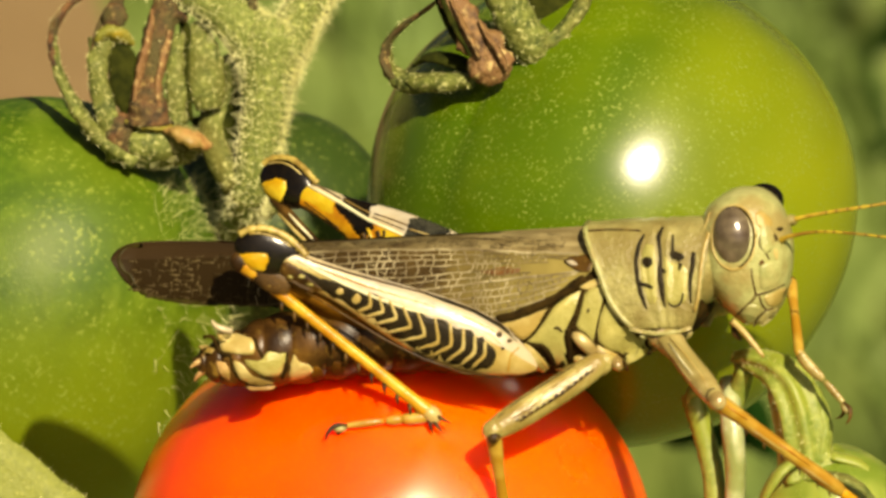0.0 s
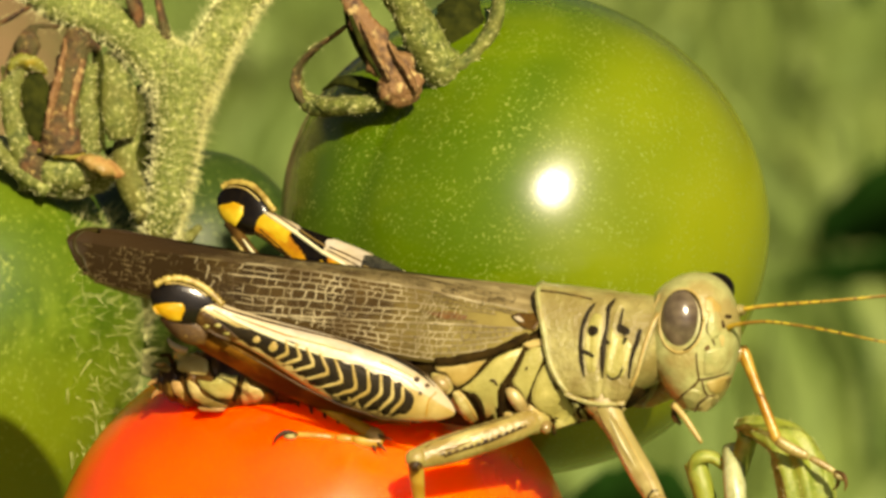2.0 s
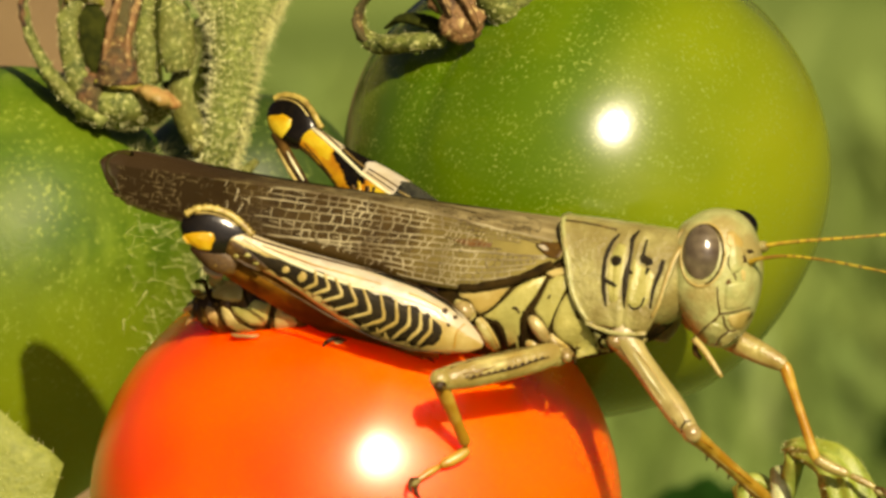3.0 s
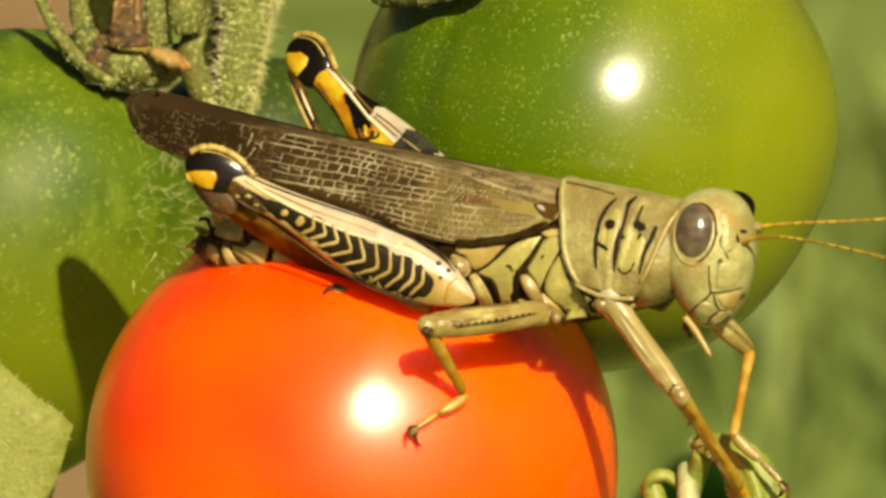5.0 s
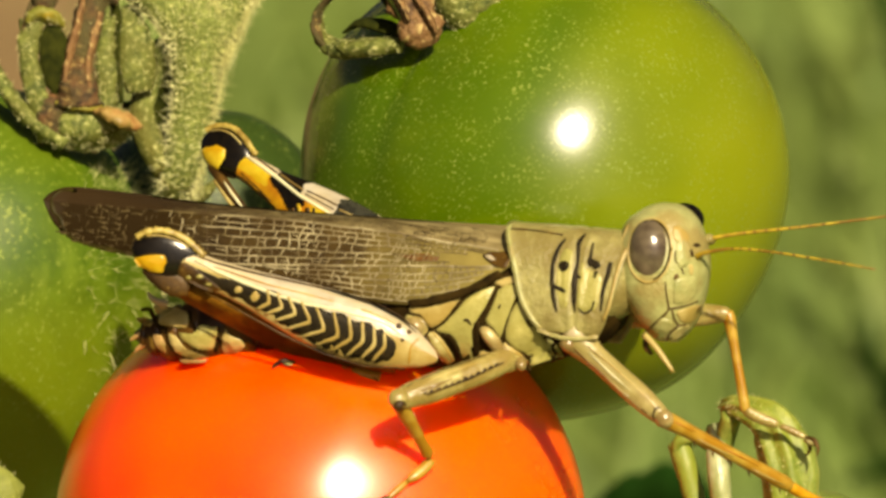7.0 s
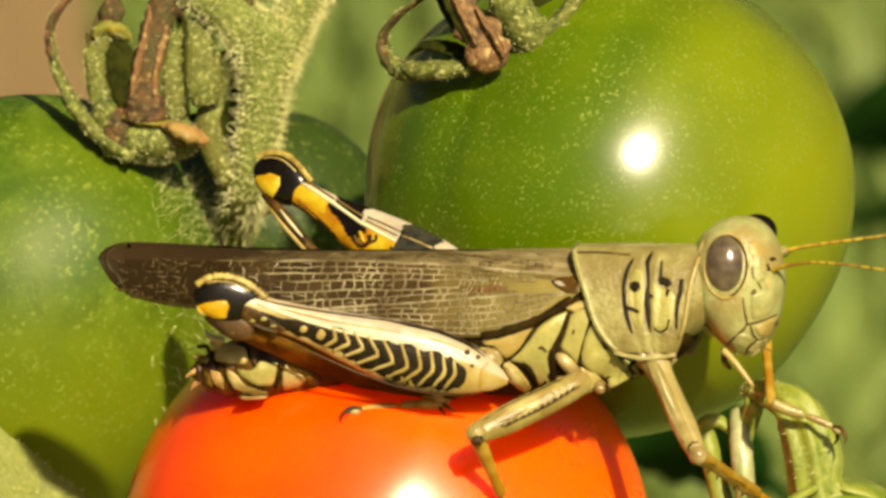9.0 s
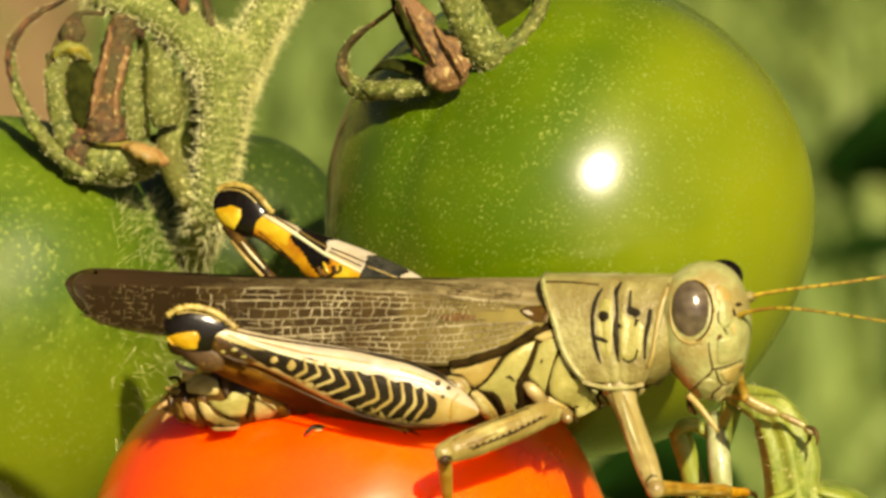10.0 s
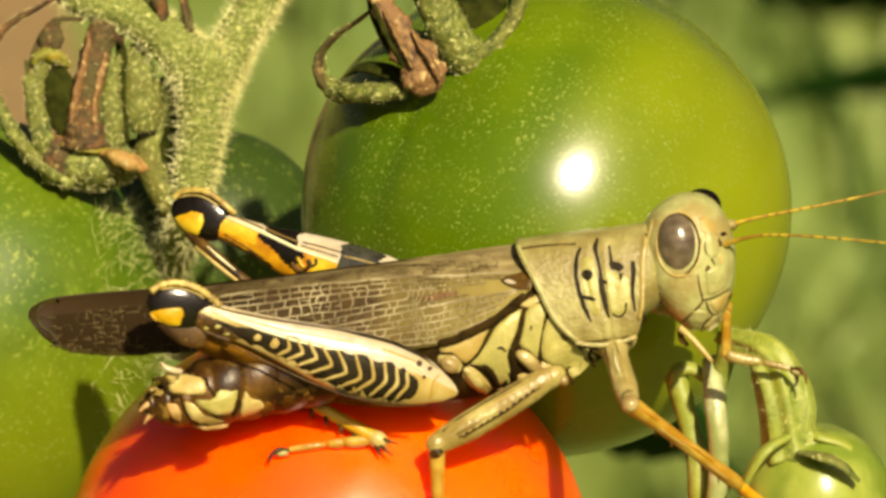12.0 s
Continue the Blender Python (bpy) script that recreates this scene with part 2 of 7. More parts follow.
M = dict(
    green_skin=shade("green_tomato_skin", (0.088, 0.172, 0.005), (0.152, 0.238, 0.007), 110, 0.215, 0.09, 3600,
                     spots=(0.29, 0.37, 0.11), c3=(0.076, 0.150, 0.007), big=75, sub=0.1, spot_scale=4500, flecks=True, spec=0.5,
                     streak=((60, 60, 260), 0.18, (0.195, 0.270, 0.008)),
                     # Riper yellow-green to the right, also lightened where the sun brightens that side.
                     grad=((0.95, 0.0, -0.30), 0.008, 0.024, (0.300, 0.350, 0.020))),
    left_skin=shade("dull_green_skin", (0.040, 0.104, 0.005), (0.094, 0.185, 0.012), 520, 0.50, 0.6, 4200,
                    spots=(0.29, 0.38, 0.095), c3=(0.125, 0.200, 0.009), big=75, sub=0.1, spot_scale=2900, flecks=True, spec=0.3,
                    streak=((260, 260, 160), 0.11, (0.20, 0.30, 0.045)),
                    # Yellower towards the bottom; the base above is deepened for the calyx's shade.
                    grad=((0.2, 0.0, -1.0), -0.002, 0.012, (0.27, 0.345, 0.012))),
    red_skin=shade("red_tomato_skin", (0.92, 0.060, 0.001), (0.95, 0.088, 0.001), 120, 0.26, 0.04, 5000,
                   c3=(0.95, 0.118, 0.001), big=50, sub=0.7, spec=0.75, glow=(1.0, 0.22, 0.05), dim=1.0),
    # Green skin with the shade behind the stem mixed into its colour.
    back_shade_skin=shade("shaded_green_skin", (0.028, 0.070, 0.010), (0.070, 0.128, 0.020), 420, 0.5, 0.5, 4200,
                    spots=(0.22, 0.29, 0.11), c3=(0.040, 0.080, 0.012), big=90, sub=0.1, spot_scale=2600, flecks=True, spec=0.35),
    small_skin=shade("pale_green_skin", (0.34, 0.42, 0.11), (0.56, 0.62, 0.25), 300, 0.26, 0.3, 5000, sub=0.2,
                     c3=(0.20, 0.29, 0.055), big=260, spec=0.7,
                     streak=((330, 330, 50), 0.16, (0.15, 0.24, 0.035))),
    stem=shade("hairy_stem", (0.125, 0.165, 0.050), (0.33, 0.39, 0.150), 2800, 0.8, 1.0, 3800,
               spots=(0.66, 0.70, 0.38), c3=(0.18, 0.225, 0.070), big=420, spot_scale=3300, flecks=True, bdist=0.00014, spec=0.3, blue=0.60),
    hair=shade("pale_hair", (0.80, 0.80, 0.50), (0.96, 0.95, 0.64), 1500, 0.5, dim=0.88, blue=0.72),
    sepal_green=shade("green_sepal", (0.055, 0.080, 0.017), (0.28, 0.325, 0.105), 1200, 0.75, 1.0, 3200,
                      spots=(0.66, 0.67, 0.38), c3=(0.17, 0.165, 0.04), big=300, spot_scale=3000, flecks=True, bdist=0.0002, spec=0.3, blue=0.68),
    sepal_brown=shade("dried_sepal", (0.018, 0.007, 0.003), (0.22, 0.095, 0.045), 1500, 0.8, 1.0, 3600,
                      c3=(0.085, 0.070, 0.022), big=480, spots=(0.50, 0.36, 0.22), spot_scale=2600, flecks=True, bdist=0.0002),
    sepal_pink=shade("papery_sepal", (0.070, 0.028, 0.015), (0.42, 0.235, 0.145), 1700, 0.7, 1.0, 3000,
                     c3=(0.26, 0.13, 0.075), big=420, spots=(0.74, 0.56, 0.42), spot_scale=2000, flecks=True, bdist=0.0002),
    sepal_fresh=shade("downy_sepal", (0.062, 0.090, 0.020), (0.30, 0.345, 0.105), 1500, 0.7, 1.0, 3200,
                      spots=(0.70, 0.71, 0.42), c3=(0.15, 0.165, 0.038), big=420, spot_scale=3000, flecks=True, bdist=0.00016, spec=0.3, blue=0.68),
    # Shade in the calyx hollows put into the colour; also one dark olive sepal.
    sepal_dark_shade=shade("dark_shaded_sepal", (0.016, 0.022, 0.004), (0.045, 0.052, 0.011), 1500, 0.95, 0.8, 5000, spec=0.1),
    sepal_yellow=shade("yellowed_sepal", (0.46, 0.32, 0.012), (0.30, 0.26, 0.03), 1000, 0.7, 0.9, 4000, c3=(0.24, 0.25, 0.05), big=500),
    scar=shade("pink_scar", (0.40, 0.20, 0.11), (0.78, 0.52, 0.36), 1200, 0.45, 1.0, 3600, c3=(0.34, 0.24, 0.10), big=600, bdist=0.0001),
    stalk=shade("smooth_stalk", (0.20, 0.28, 0.065), (0.42, 0.48, 0.19), 1500, 0.50, 0.8, 3600, c3=(0.32, 0.38, 0.08), big=350, sub=0.15, bdist=0.00006,
                streak=((500, 500, 90), 0.14, (0.62, 0.66, 0.30))),
    pale_stalk=shade("whitish_stalk", (0.42, 0.47, 0.25), (0.70, 0.73, 0.50), 1400, 0.34, 0.8, 3600, c3=(0.34, 0.40, 0.16), big=420, sub=0.15, spec=0.7, bdist=0.00006, blue=0.8),
    leaf=shade("soft_leaf", (0.21, 0.25, 0.065), (0.33, 0.37, 0.11), 2400, 0.65, 1.0, 3000, spots=(0.46, 0.49, 0.19),
               spot_scale=4200, flecks=True, c3=(0.27, 0.31, 0.085), big=500, bdist=0.00012),
    # Near-black green: shade on the far leaves put into the colour; stems share it.
    dark_shaded_leaf=shade("dark_shaded_leaf", (0.008, 0.036, 0.010), (0.016, 0.055, 0.014), 40, 0.9, spec=0.02),
    lime=shade("olive_cuticle", (0.35, 0.315, 0.150), (0.52, 0.475, 0.245), 1500, 0.38, 1.0, 3600,
               c3=(0.30, 0.245, 0.105), big=420, spec=0.45, bdist=0.00011, spots=(0.22, 0.18, 0.06), spot_scale=3600, spot_size=0.26, blue=0.70),
    face=shade("face_cuticle", (0.41, 0.43, 0.215), (0.58, 0.585, 0.335), 1500, 0.34, 0.9, 4000,
               c3=(0.42, 0.345, 0.165), big=520, spec=0.5, bdist=0.00008, spots=(0.70, 0.66, 0.38), spot_scale=3200, spot_size=0.24, blue=0.70),
    flank=shade("flank_cuticle", (0.46, 0.41, 0.14), (0.68, 0.62, 0.29), 1200, 0.34, 1.0, 4600,
                c3=(0.46, 0.43, 0.17), big=420, bdist=0.00006, spots=(0.40, 0.34, 0.12), spot_scale=2600, spot_size=0.2, blue=0.70),
    cream=shade("cream_cuticle", (0.55, 0.43, 0.19), (0.76, 0.63, 0.35), 1300, 0.34, 0.9, 4600, bdist=0.00004, c3=(0.50, 0.36, 0.13), big=520, blue=0.70),
    white=shade("pale_band", (0.52, 0.455, 0.36), (0.70, 0.64, 0.54), 1000, 0.30, 0.6, 4600, bdist=0.00004, c3=(0.66, 0.55, 0.36), big=380,
                streak=((200, 200, 3000), 0.10, (0.60, 0.47, 0.26)), blue=0.90),
    seam=shade("dark_seam", (0.014, 0.008, 0.003), (0.055, 0.032, 0.010), 900, 0.85, 0.8, 4000, spec=0.08),
    gloss=shade("white_line", (0.86, 0.82, 0.70), (0.96, 0.93, 0.82), 900, 0.28, 0.3, 4000, blue=0.70),
    slate=shade("blue_black_band", (0.016, 0.016, 0.020), (0.07, 0.07, 0.085), 1200, 0.26, 0.3, 5000, spec=0.7),
    shin=shade("yellow_shin", (0.74, 0.40, 0.022), (0.88, 0.58, 0.085), 1300, 0.32, 0.6, 5000, c3=(0.60, 0.27, 0.015), big=520),
    rim=shade("knee_rim", (0.30, 0.20, 0.06), (0.72, 0.58, 0.26), 1500, 0.4, 1.0, 4000),
    abdo=shade("abdomen_cuticle", (0.055, 0.023, 0.007), (0.18, 0.085, 0.024), 900, 0.34, 1.0, 3600, c3=(0.030, 0.013, 0.005), big=330, bdist=0.00003, spots=(0.30, 0.18, 0.06), spot_scale=1500, flecks=True, spec=0.25),
    foreleg=shade("pinkish_limb", (0.40, 0.31, 0.14), (0.64, 0.54, 0.30), 900, 0.36, 0.8, 4000, c3=(0.40, 0.33, 0.15), big=420, spec=0.5, bdist=0.00004, blue=0.70),
    ring=shade("antenna_ring", (0.20, 0.11, 0.03), (0.34, 0.20, 0.05), 1500, 0.4),
    mark=shade("dark_marking", (0.012, 0.008, 0.004), (0.030, 0.020, 0.010), 2500, 0.6, spec=0.15),
    black=shade("black_cuticle", (0.004, 0.003, 0.002), (0.012, 0.008, 0.005), 2500, 0.20, 0.3, 5000, spec=0.5),
    yellow=shade("yellow_cuticle", (0.70, 0.47, 0.022), (0.84, 0.66, 0.085), 1300, 0.32, 0.8, 4000, c3=(0.66, 0.38, 0.014), big=600, bdist=0.00005),
    orange=shade("orange_cuticle", (0.70, 0.31, 0.012), (0.84, 0.46, 0.035), 1800, 0.33, 0.4, 6000,
                 c3=(0.42, 0.14, 0.008), big=600),
    tan=shade("tan_cuticle", (0.48, 0.29, 0.060), (0.72, 0.50, 0.15), 1100, 0.32, 0.6, 5000, c3=(0.46, 0.23, 0.025), big=420),
    brown=shade("brown_cuticle", (0.060, 0.028, 0.009), (0.15, 0.078, 0.022), 1300, 0.5, 0.8, 4600,
                c3=(0.032, 0.014, 0.005), big=480, spots=(0.30, 0.19, 0.07), spot_scale=1800, spot_size=0.22, spec=0.25),
    wing=shade("wing_membrane", (0.026, 0.013, 0.004), (0.070, 0.040, 0.014), 1100, 0.6, 0.6, 4000,
               streak=((150, 150, 900), 0.16, (0.026, 0.012, 0.004)), spec=0.12, c3=(0.095, 0.057, 0.021), big=420,
               grad=[((1.0, 0.0, 0.0), -0.0100, 0.0010, (0.42, 0.345, 0.185)), ((-1.0, 0.0, 0.0), 0.011, 0.024, (0.030, 0.017, 0.007))]),
    vein=shade("wing_vein", (0.36, 0.305, 0.195), (0.60, 0.525, 0.37), 900, 0.45, spec=0.3, c3=(0.17, 0.125, 0.070), big=300, blue=0.84),
    vein_dim=shade("dull_vein", (0.12, 0.085, 0.048), (0.27, 0.215, 0.135), 900, 0.5, spec=0.25, c3=(0.075, 0.047, 0.024), big=350, blue=0.66),
    vein_faint=shade("faint_vein", (0.060, 0.040, 0.022), (0.150, 0.110, 0.066), 700, 0.55, spec=0.12, c3=(0.030, 0.018, 0.009), big=300, blue=0.66),
    wing_rim=shade("thin_wing_rim", (0.024, 0.018, 0.006), (0.055, 0.045, 0.014), 900, 0.5, spec=0.12),
    wing_spot=shade("rusty_spot", (0.13, 0.050, 0.014), (0.22, 0.10, 0.034), 1500, 0.5, spec=0.25),
    dorsal=shade("wing_back", (0.27, 0.215, 0.118), (0.42, 0.345, 0.20), 900, 0.55, 0.8, 4000, spec=0.15,
                 streak=((160, 160, 2600), 0.16, (0.16, 0.11, 0.042)),
                 grad=((-1.0, 0.0, 0.0), 0.004, 0.022, (0.045, 0.026, 0.011)), blue=0.8),
    eye=shade("eye_facets", (0.085, 0.062, 0.054), (0.22, 0.175, 0.155), 900, 0.16, 0.15, 14000, spec=0.7,
              streak=((260, 260, 900), 0.18, (0.060, 0.034, 0.026)), blue=0.70),
    limb=shade("olive_limb", (0.40, 0.335, 0.135), (0.62, 0.54, 0.26), 1000, 0.27, 0.8, 4200, c3=(0.34, 0.25, 0.09), big=520, spec=0.6,
               bdist=0.00008, streak=((400, 400, 3600), 0.12, (0.74, 0.66, 0.38)), blue=0.70),
    taupe=shade("taupe_joint", (0.36, 0.26, 0.125), (0.66, 0.54, 0.32), 1100, 0.24, 0.8, 4200, spec=0.65, c3=(0.26, 0.17, 0.07), big=560, blue=0.70),
    under=shade("orange_brown_underside", (0.15, 0.062, 0.010), (0.33, 0.15, 0.022), 900, 0.6, 1.0, 3600, c3=(0.085, 0.034, 0.006), big=330, spec=0.08),
    antenna=shade("antenna", (0.58, 0.40, 0.03), (0.70, 0.54, 0.09), 900, 0.4, c3=(0.30, 0.16, 0.03), big=700),
)


# ---- building helpers ----
def part(name, data, material, parent=None, label="", smooth=True, flip=False):
    verts, faces = data[0], data[1]
    me = bpy.data.meshes.new(name)
    me.from_pydata([tuple(v) for v in verts], [], faces)
    mats = material if isinstance(material, (list, tuple)) else [material]
    for m in mats:
        me.materials.append(m)
    if len(data) > 2:
        me.polygons.foreach_set("material_index", data[2])
    bm = bmesh.new()
    bm.from_mesh(me)
    bmesh.ops.recalc_face_normals(bm, faces=bm.faces)
    bm.to_mesh(me)
    bm.free()
    me.polygons.foreach_set("use_smooth", [smooth] * len(me.polygons))
    ob = new(name, me)
    ob.parent = parent
    if label:
        tagged(ob, label)
    return ob


def thing(name, label, category, group="", m=None):
    ob = new(name)
    ob.empty_display_size = 0.002
    if m is not None:
        ob.matrix_basis = m
    return tagged(ob, label, category, group)


def join(*datas):
    verts, faces = [], []
    for d in datas:
        k = len(verts)
        verts += list(d[0])
        faces += [tuple(i + k for i in f) for f in d[1]]
    return verts, faces


def loft(rings, close=True, caps=True):
    n = len(rings[0])
    verts = [v for r in rings for v in r]
    faces = []
    for i in range(len(rings) - 1):
        for j in range(n if close else n - 1):
            a, b = i * n + j, i * n + (j + 1) % n
            faces.append((a, b, b + n, a + n))
    if caps:
        for r in (0, len(rings) - 1):
            c = len(verts)
            verts.append(sum((Vector(v) for v in rings[r]), Vector()) / n)
            faces += [(r * n + j, r * n + (j + 1) % n, c) for j in range(n)]
    return verts, faces


def smooth_line(pts, steps=6):
    """A Catmull-Rom line through the points; each point may carry more numbers."""
    p = [np.array(x, float) for x in pts]
    p = [2 * p[0] - p[1], *p, 2 * p[-1] - p[-2]]
    out = []
    for i in range(1, len(p) - 2):
        for k in range(steps):
            t = k / steps
            out.append(0.5 * (2 * p[i] + (p[i + 1] - p[i - 1]) * t + (2 * p[i - 1] - 5 * p[i] + 4 * p[i + 1] - p[i + 2]) * t * t
                              + (3 * p[i] - p[i - 1] - 3 * p[i + 1] + p[i + 2]) * t ** 3))
    out.append(p[-2])
    return out


def tube(pts, radii, n=8, flat=1.0, side=None, wobble=0.0, rng=None):
    """A tapered tube; flat squeezes it across, side names the wide direction."""
    pts = [Vector(p) for p in pts]
    rings, ref = [], Vector(side) if side is not None else Vector((0.3, 1, 0.2))
    for i, p in enumerate(pts):
        d = (pts[min(i + 1, len(pts) - 1)] - pts[max(i - 1, 0)]).normalized()
        x = (ref - d * ref.dot(d))
        x = x.normalized() if x.length > 1e-6 else d.orthogonal().normalized()
        y = d.cross(x)
        if side is None:
            ref = x
        r = radii[i] if hasattr(radii, "__len__") else radii
        ring = []
        for k in range(n):
            a = 2 * math.pi * k / n
            w = 1.0
            if wobble:
                e = p / (20 * U) + x * math.cos(a) + y * math.sin(a)
                w += wobble * (2.0 * noise.noise(e) + 1.2 * noise.noise(e * 3.1) + rng.uniform(-0.35, 0.35))
            ring.append(p + x * (math.cos(a) * r * w) + y * (math.sin(a) * r * flat * w))
        rings.append(ring)
    return loft(rings)


def strand(conv, pts, steps=5, n=8, flat=1.0, side=None, wobble=0.0, rng=None):
    """A smooth tube through rows of (u, v, d, radius)."""
    line = smooth_line(pts, steps)
    return tube([conv(*r[:3]) for r in line], [max(r[3], 0.4) * U for r in line], n, flat, side, wobble, rng)


def ball(c, r, rows=14, n=22, turn=None):
    rings = []
    turn = turn or Matrix.Identity(3)
    for i in range(1, rows):
        a = math.pi * i / rows
        rings.append([Vector(c) + turn @ Vector((r[0] * math.sin(a) * math.cos(2 * math.pi * j / n), r[1] * math.sin(a) * math.sin(2 * math.pi * j / n),
                      r[2] * math.cos(a))) for j in range(n)])
    verts, faces = loft(rings, caps=False)
    for r_i, z in ((0, 1), (len(rings) - 1, -1)):
        k = len(verts)
        verts.append(Vector(c) + turn @ Vector((0, 0, r[2] * z)))
        faces += [(r_i * n + j, r_i * n + (j + 1) % n, k) for j in range(n)]
    return verts, faces


def tree_of(*datas):
    from_v, from_f = join(*datas)
    return bvhtree.BVHTree.FromPolygons([tuple(v) for v in from_v], from_f)


def depth_at(tree, x, z):
    hit = tree.ray_cast(Vector((x, -0.05, z)), Vector((0, 1, 0)))
    if hit[0] is None:
        hit = tree.find_nearest(Vector((x, -0.004, z)))
    return hit[0].y


def stroke(tree, pts, widths, lift=0.7, cols=3):
    """A thin stripe laid on a surface; pts are (x, z) in metres, widths in plan units."""
    p = [Vector((a, b)) for a, b in pts]
    verts, faces, m = [], [], cols + 2
    for i, c in enumerate(p):
        d = (p[min(i + 1, len(p) - 1)] - p[max(i - 1, 0)]).normalized()
        w = (widths[i] if hasattr(widths, "__len__") else widths) * U * 0.5
        rough = noise.noise((c.x / (8 * U), c.y / (8 * U), 3.3))
        c = c + Vector((-d.y, d.x)) * (w * 0.25 * noise.noise((c.x / (11 * U), c.y / (11 * U), 7.1)))
        w *= 1 + 0.25 * rough
        s = Vector((-d.y, d.x)) * w
        for k in range(cols):
            e = c + s * (1 - 2 * k / (cols - 1))
            verts.append(Vector((e.x, depth_at(tree, e.x, e.y) - lift * U, e.y)))
        for e in (c + s, c - s):
            verts.append(Vector((e.x, depth_at(tree, e.x, e.y) + 3 * U, e.y)))
    for i in range(len(p) - 1):
        a, b = m * i, m * i + m
        faces += [(a + k, a + k + 1, b + k + 1, b + k) for k in range(cols - 1)]
        faces += [(a + cols, a, b, b + cols), (a + cols - 1, a + cols + 1, b + cols + 1, b + cols - 1)]
    for a in (0, m * (len(p) - 1)):
        faces.append((*range(a, a + cols), a + cols + 1, a + cols))
    return verts, faces


def patch(tree, outline, lift=1.6, rings=4):
    """A raised plate with the given (x, z) outline, laid on a surface."""
    pts = [Vector(o) for o in outline]
    if len(pts) < 13:
        for cut in (0.16, 0.2):
            pts = [p for a, b in zip(pts, pts[1:] + pts[:1]) for p in (a * (1 - cut) + b * cut, a * cut + b * (1 - cut))]
    c = sum(pts, Vector((0, 0))) / len(pts)
    pts = [o + (o - c).normalized() * (2.4 * U * noise.noise((o.x / (7 * U), o.y / (7 * U), 1.7))) for o in pts]
    n, verts, faces = len(pts), [], []
    for k in range(rings + 1):
        f = 1 - k / (rings + 0.0) if k < rings else 0
        for o in pts:
            e = c + (o - c) * f
            verts.append(Vector((e.x, depth_at(tree, e.x, e.y) - lift * U * (1 + 0.6 * (1 - f)), e.y)))
    for k in range(rings):
        for j in range(n):
            a, b = k * n + j, k * n + (j + 1) % n
            faces.append((a, b, b + n, a + n))
    k = len(verts)
    for o in pts:
        e = c + (o - c) * 1.04
        verts.append(Vector((e.x, depth_at(tree, e.x, e.y) + 2 * U, e.y)))
    faces += [(j, (j + 1) % n, k + (j + 1) % n, k + j) for j in range(n)]
    return verts, faces


def oval(c, a, b, turn=0.0, n=14):
    t = radians(turn)
    return [(c[0] + a * math.cos(k) * math.cos(t) - b * math.sin(k) * math.sin(t), c[1] + a * math.cos(k) * math.sin(t) + b * math.sin(k) * math.cos(t))
            for k in (2 * math.pi * i / n for i in range(n))]


def hairs(data, count, length, rng, thick=0.9, lean=0.5):
    """Fine three-sided hairs standing on a surface."""
    verts, faces = data
    tri = [f for f in faces]
    out_v, out_f = [], []
    for _ in range(count):
        f = tri[rng.randrange(len(tri))]
        a, b, c = (Vector(verts[f[i]]) for i in (0, 1, 2))
        r1, r2 = rng.random(), rng.random()
        if r1 + r2 > 1:
            r1, r2 = 1 - r1, 1 - r2
        p = a + (b - a) * r1 + (c - a) * r2
        nrm = (b - a).cross(c - a)
        if nrm.length < 1e-14:
            continue
        nrm.normalize()
        d = (nrm + Vector((rng.uniform(-lean, lean), rng.uniform(-lean, lean), rng.uniform(-lean, lean)))).normalized()
        h = length * rng.uniform(0.4, 1.2) * U
        x = d.orthogonal().normalized() * thick * U
        y = d.cross(x)
        k = len(out_v)
        out_v += [p + x, p - x * 0.5 + y * 0.8, p - x * 0.5 - y * 0.8, p + d * h]
        out_f += [(k, k + 1, k + 3), (k + 1, k + 2, k + 3), (k + 2, k, k + 3)]
    return out_v, out_f


def outward(data):
    """The same mesh with its faces turned outwards."""
    bm = bmesh.new()
    vs = [bm.verts.new(v) for v in data[0]]
    for f in data[1]:
        try:
            bm.faces.new([vs[i] for i in f])
        except ValueError:
            pass
    bmesh.ops.recalc_face_normals(bm, faces=bm.faces)
    bm.verts.index_update()
    out = [v.co.copy() for v in bm.verts], [tuple(v.index for v in f.verts) for f in bm.faces]
    bm.free()
    return out


def fruit(c, r, axis, rows=40, n=64, dimple=0.10, lobes=0.006, squash=0.97, seed=1, grooves=()):
    """A tomato: round, a little ribbed, hollowed where the stalk sits."""
    axis = Vector(axis).normalized()
    turn = Vector((0, 0, 1)).rotation_difference(axis).to_matrix()
    rings = []
    for i in range(1, rows):
        a = math.pi * i / rows
        ring = []
        for j in range(n):
            b = 2 * math.pi * j / n
            rad = 1 - dimple * math.exp(-(a / 0.28) ** 2) + lobes * math.cos(5 * b + seed) * math.sin(a) + 0.004 * math.sin(2 * b + 3 * a + seed)
            for gb, deep, wide in grooves:
                off = (b - gb + math.pi) % (2 * math.pi) - math.pi
                rad -= deep * math.exp(-(off / wide) ** 2) * math.sin(a) ** 0.5 * max(0.0, math.cos(a * 0.9))
            ring.append(Vector(c) + turn @ (Vector((math.sin(a) * math.cos(b), math.sin(a) * math.sin(b), math.cos(a) * squash)) * rad * r))
        rings.append(ring)
    verts, faces = loft(rings, caps=False)
    for r_i, z in ((0, 1 - dimple), (len(rings) - 1, -1)):
        k = len(verts)
        verts.append(Vector(c) + turn @ Vector((0, 0, r * z * squash)))
        faces += [(r_i * n + j, r_i * n + (j + 1) % n, k) for j in range(n)]
    return verts, faces


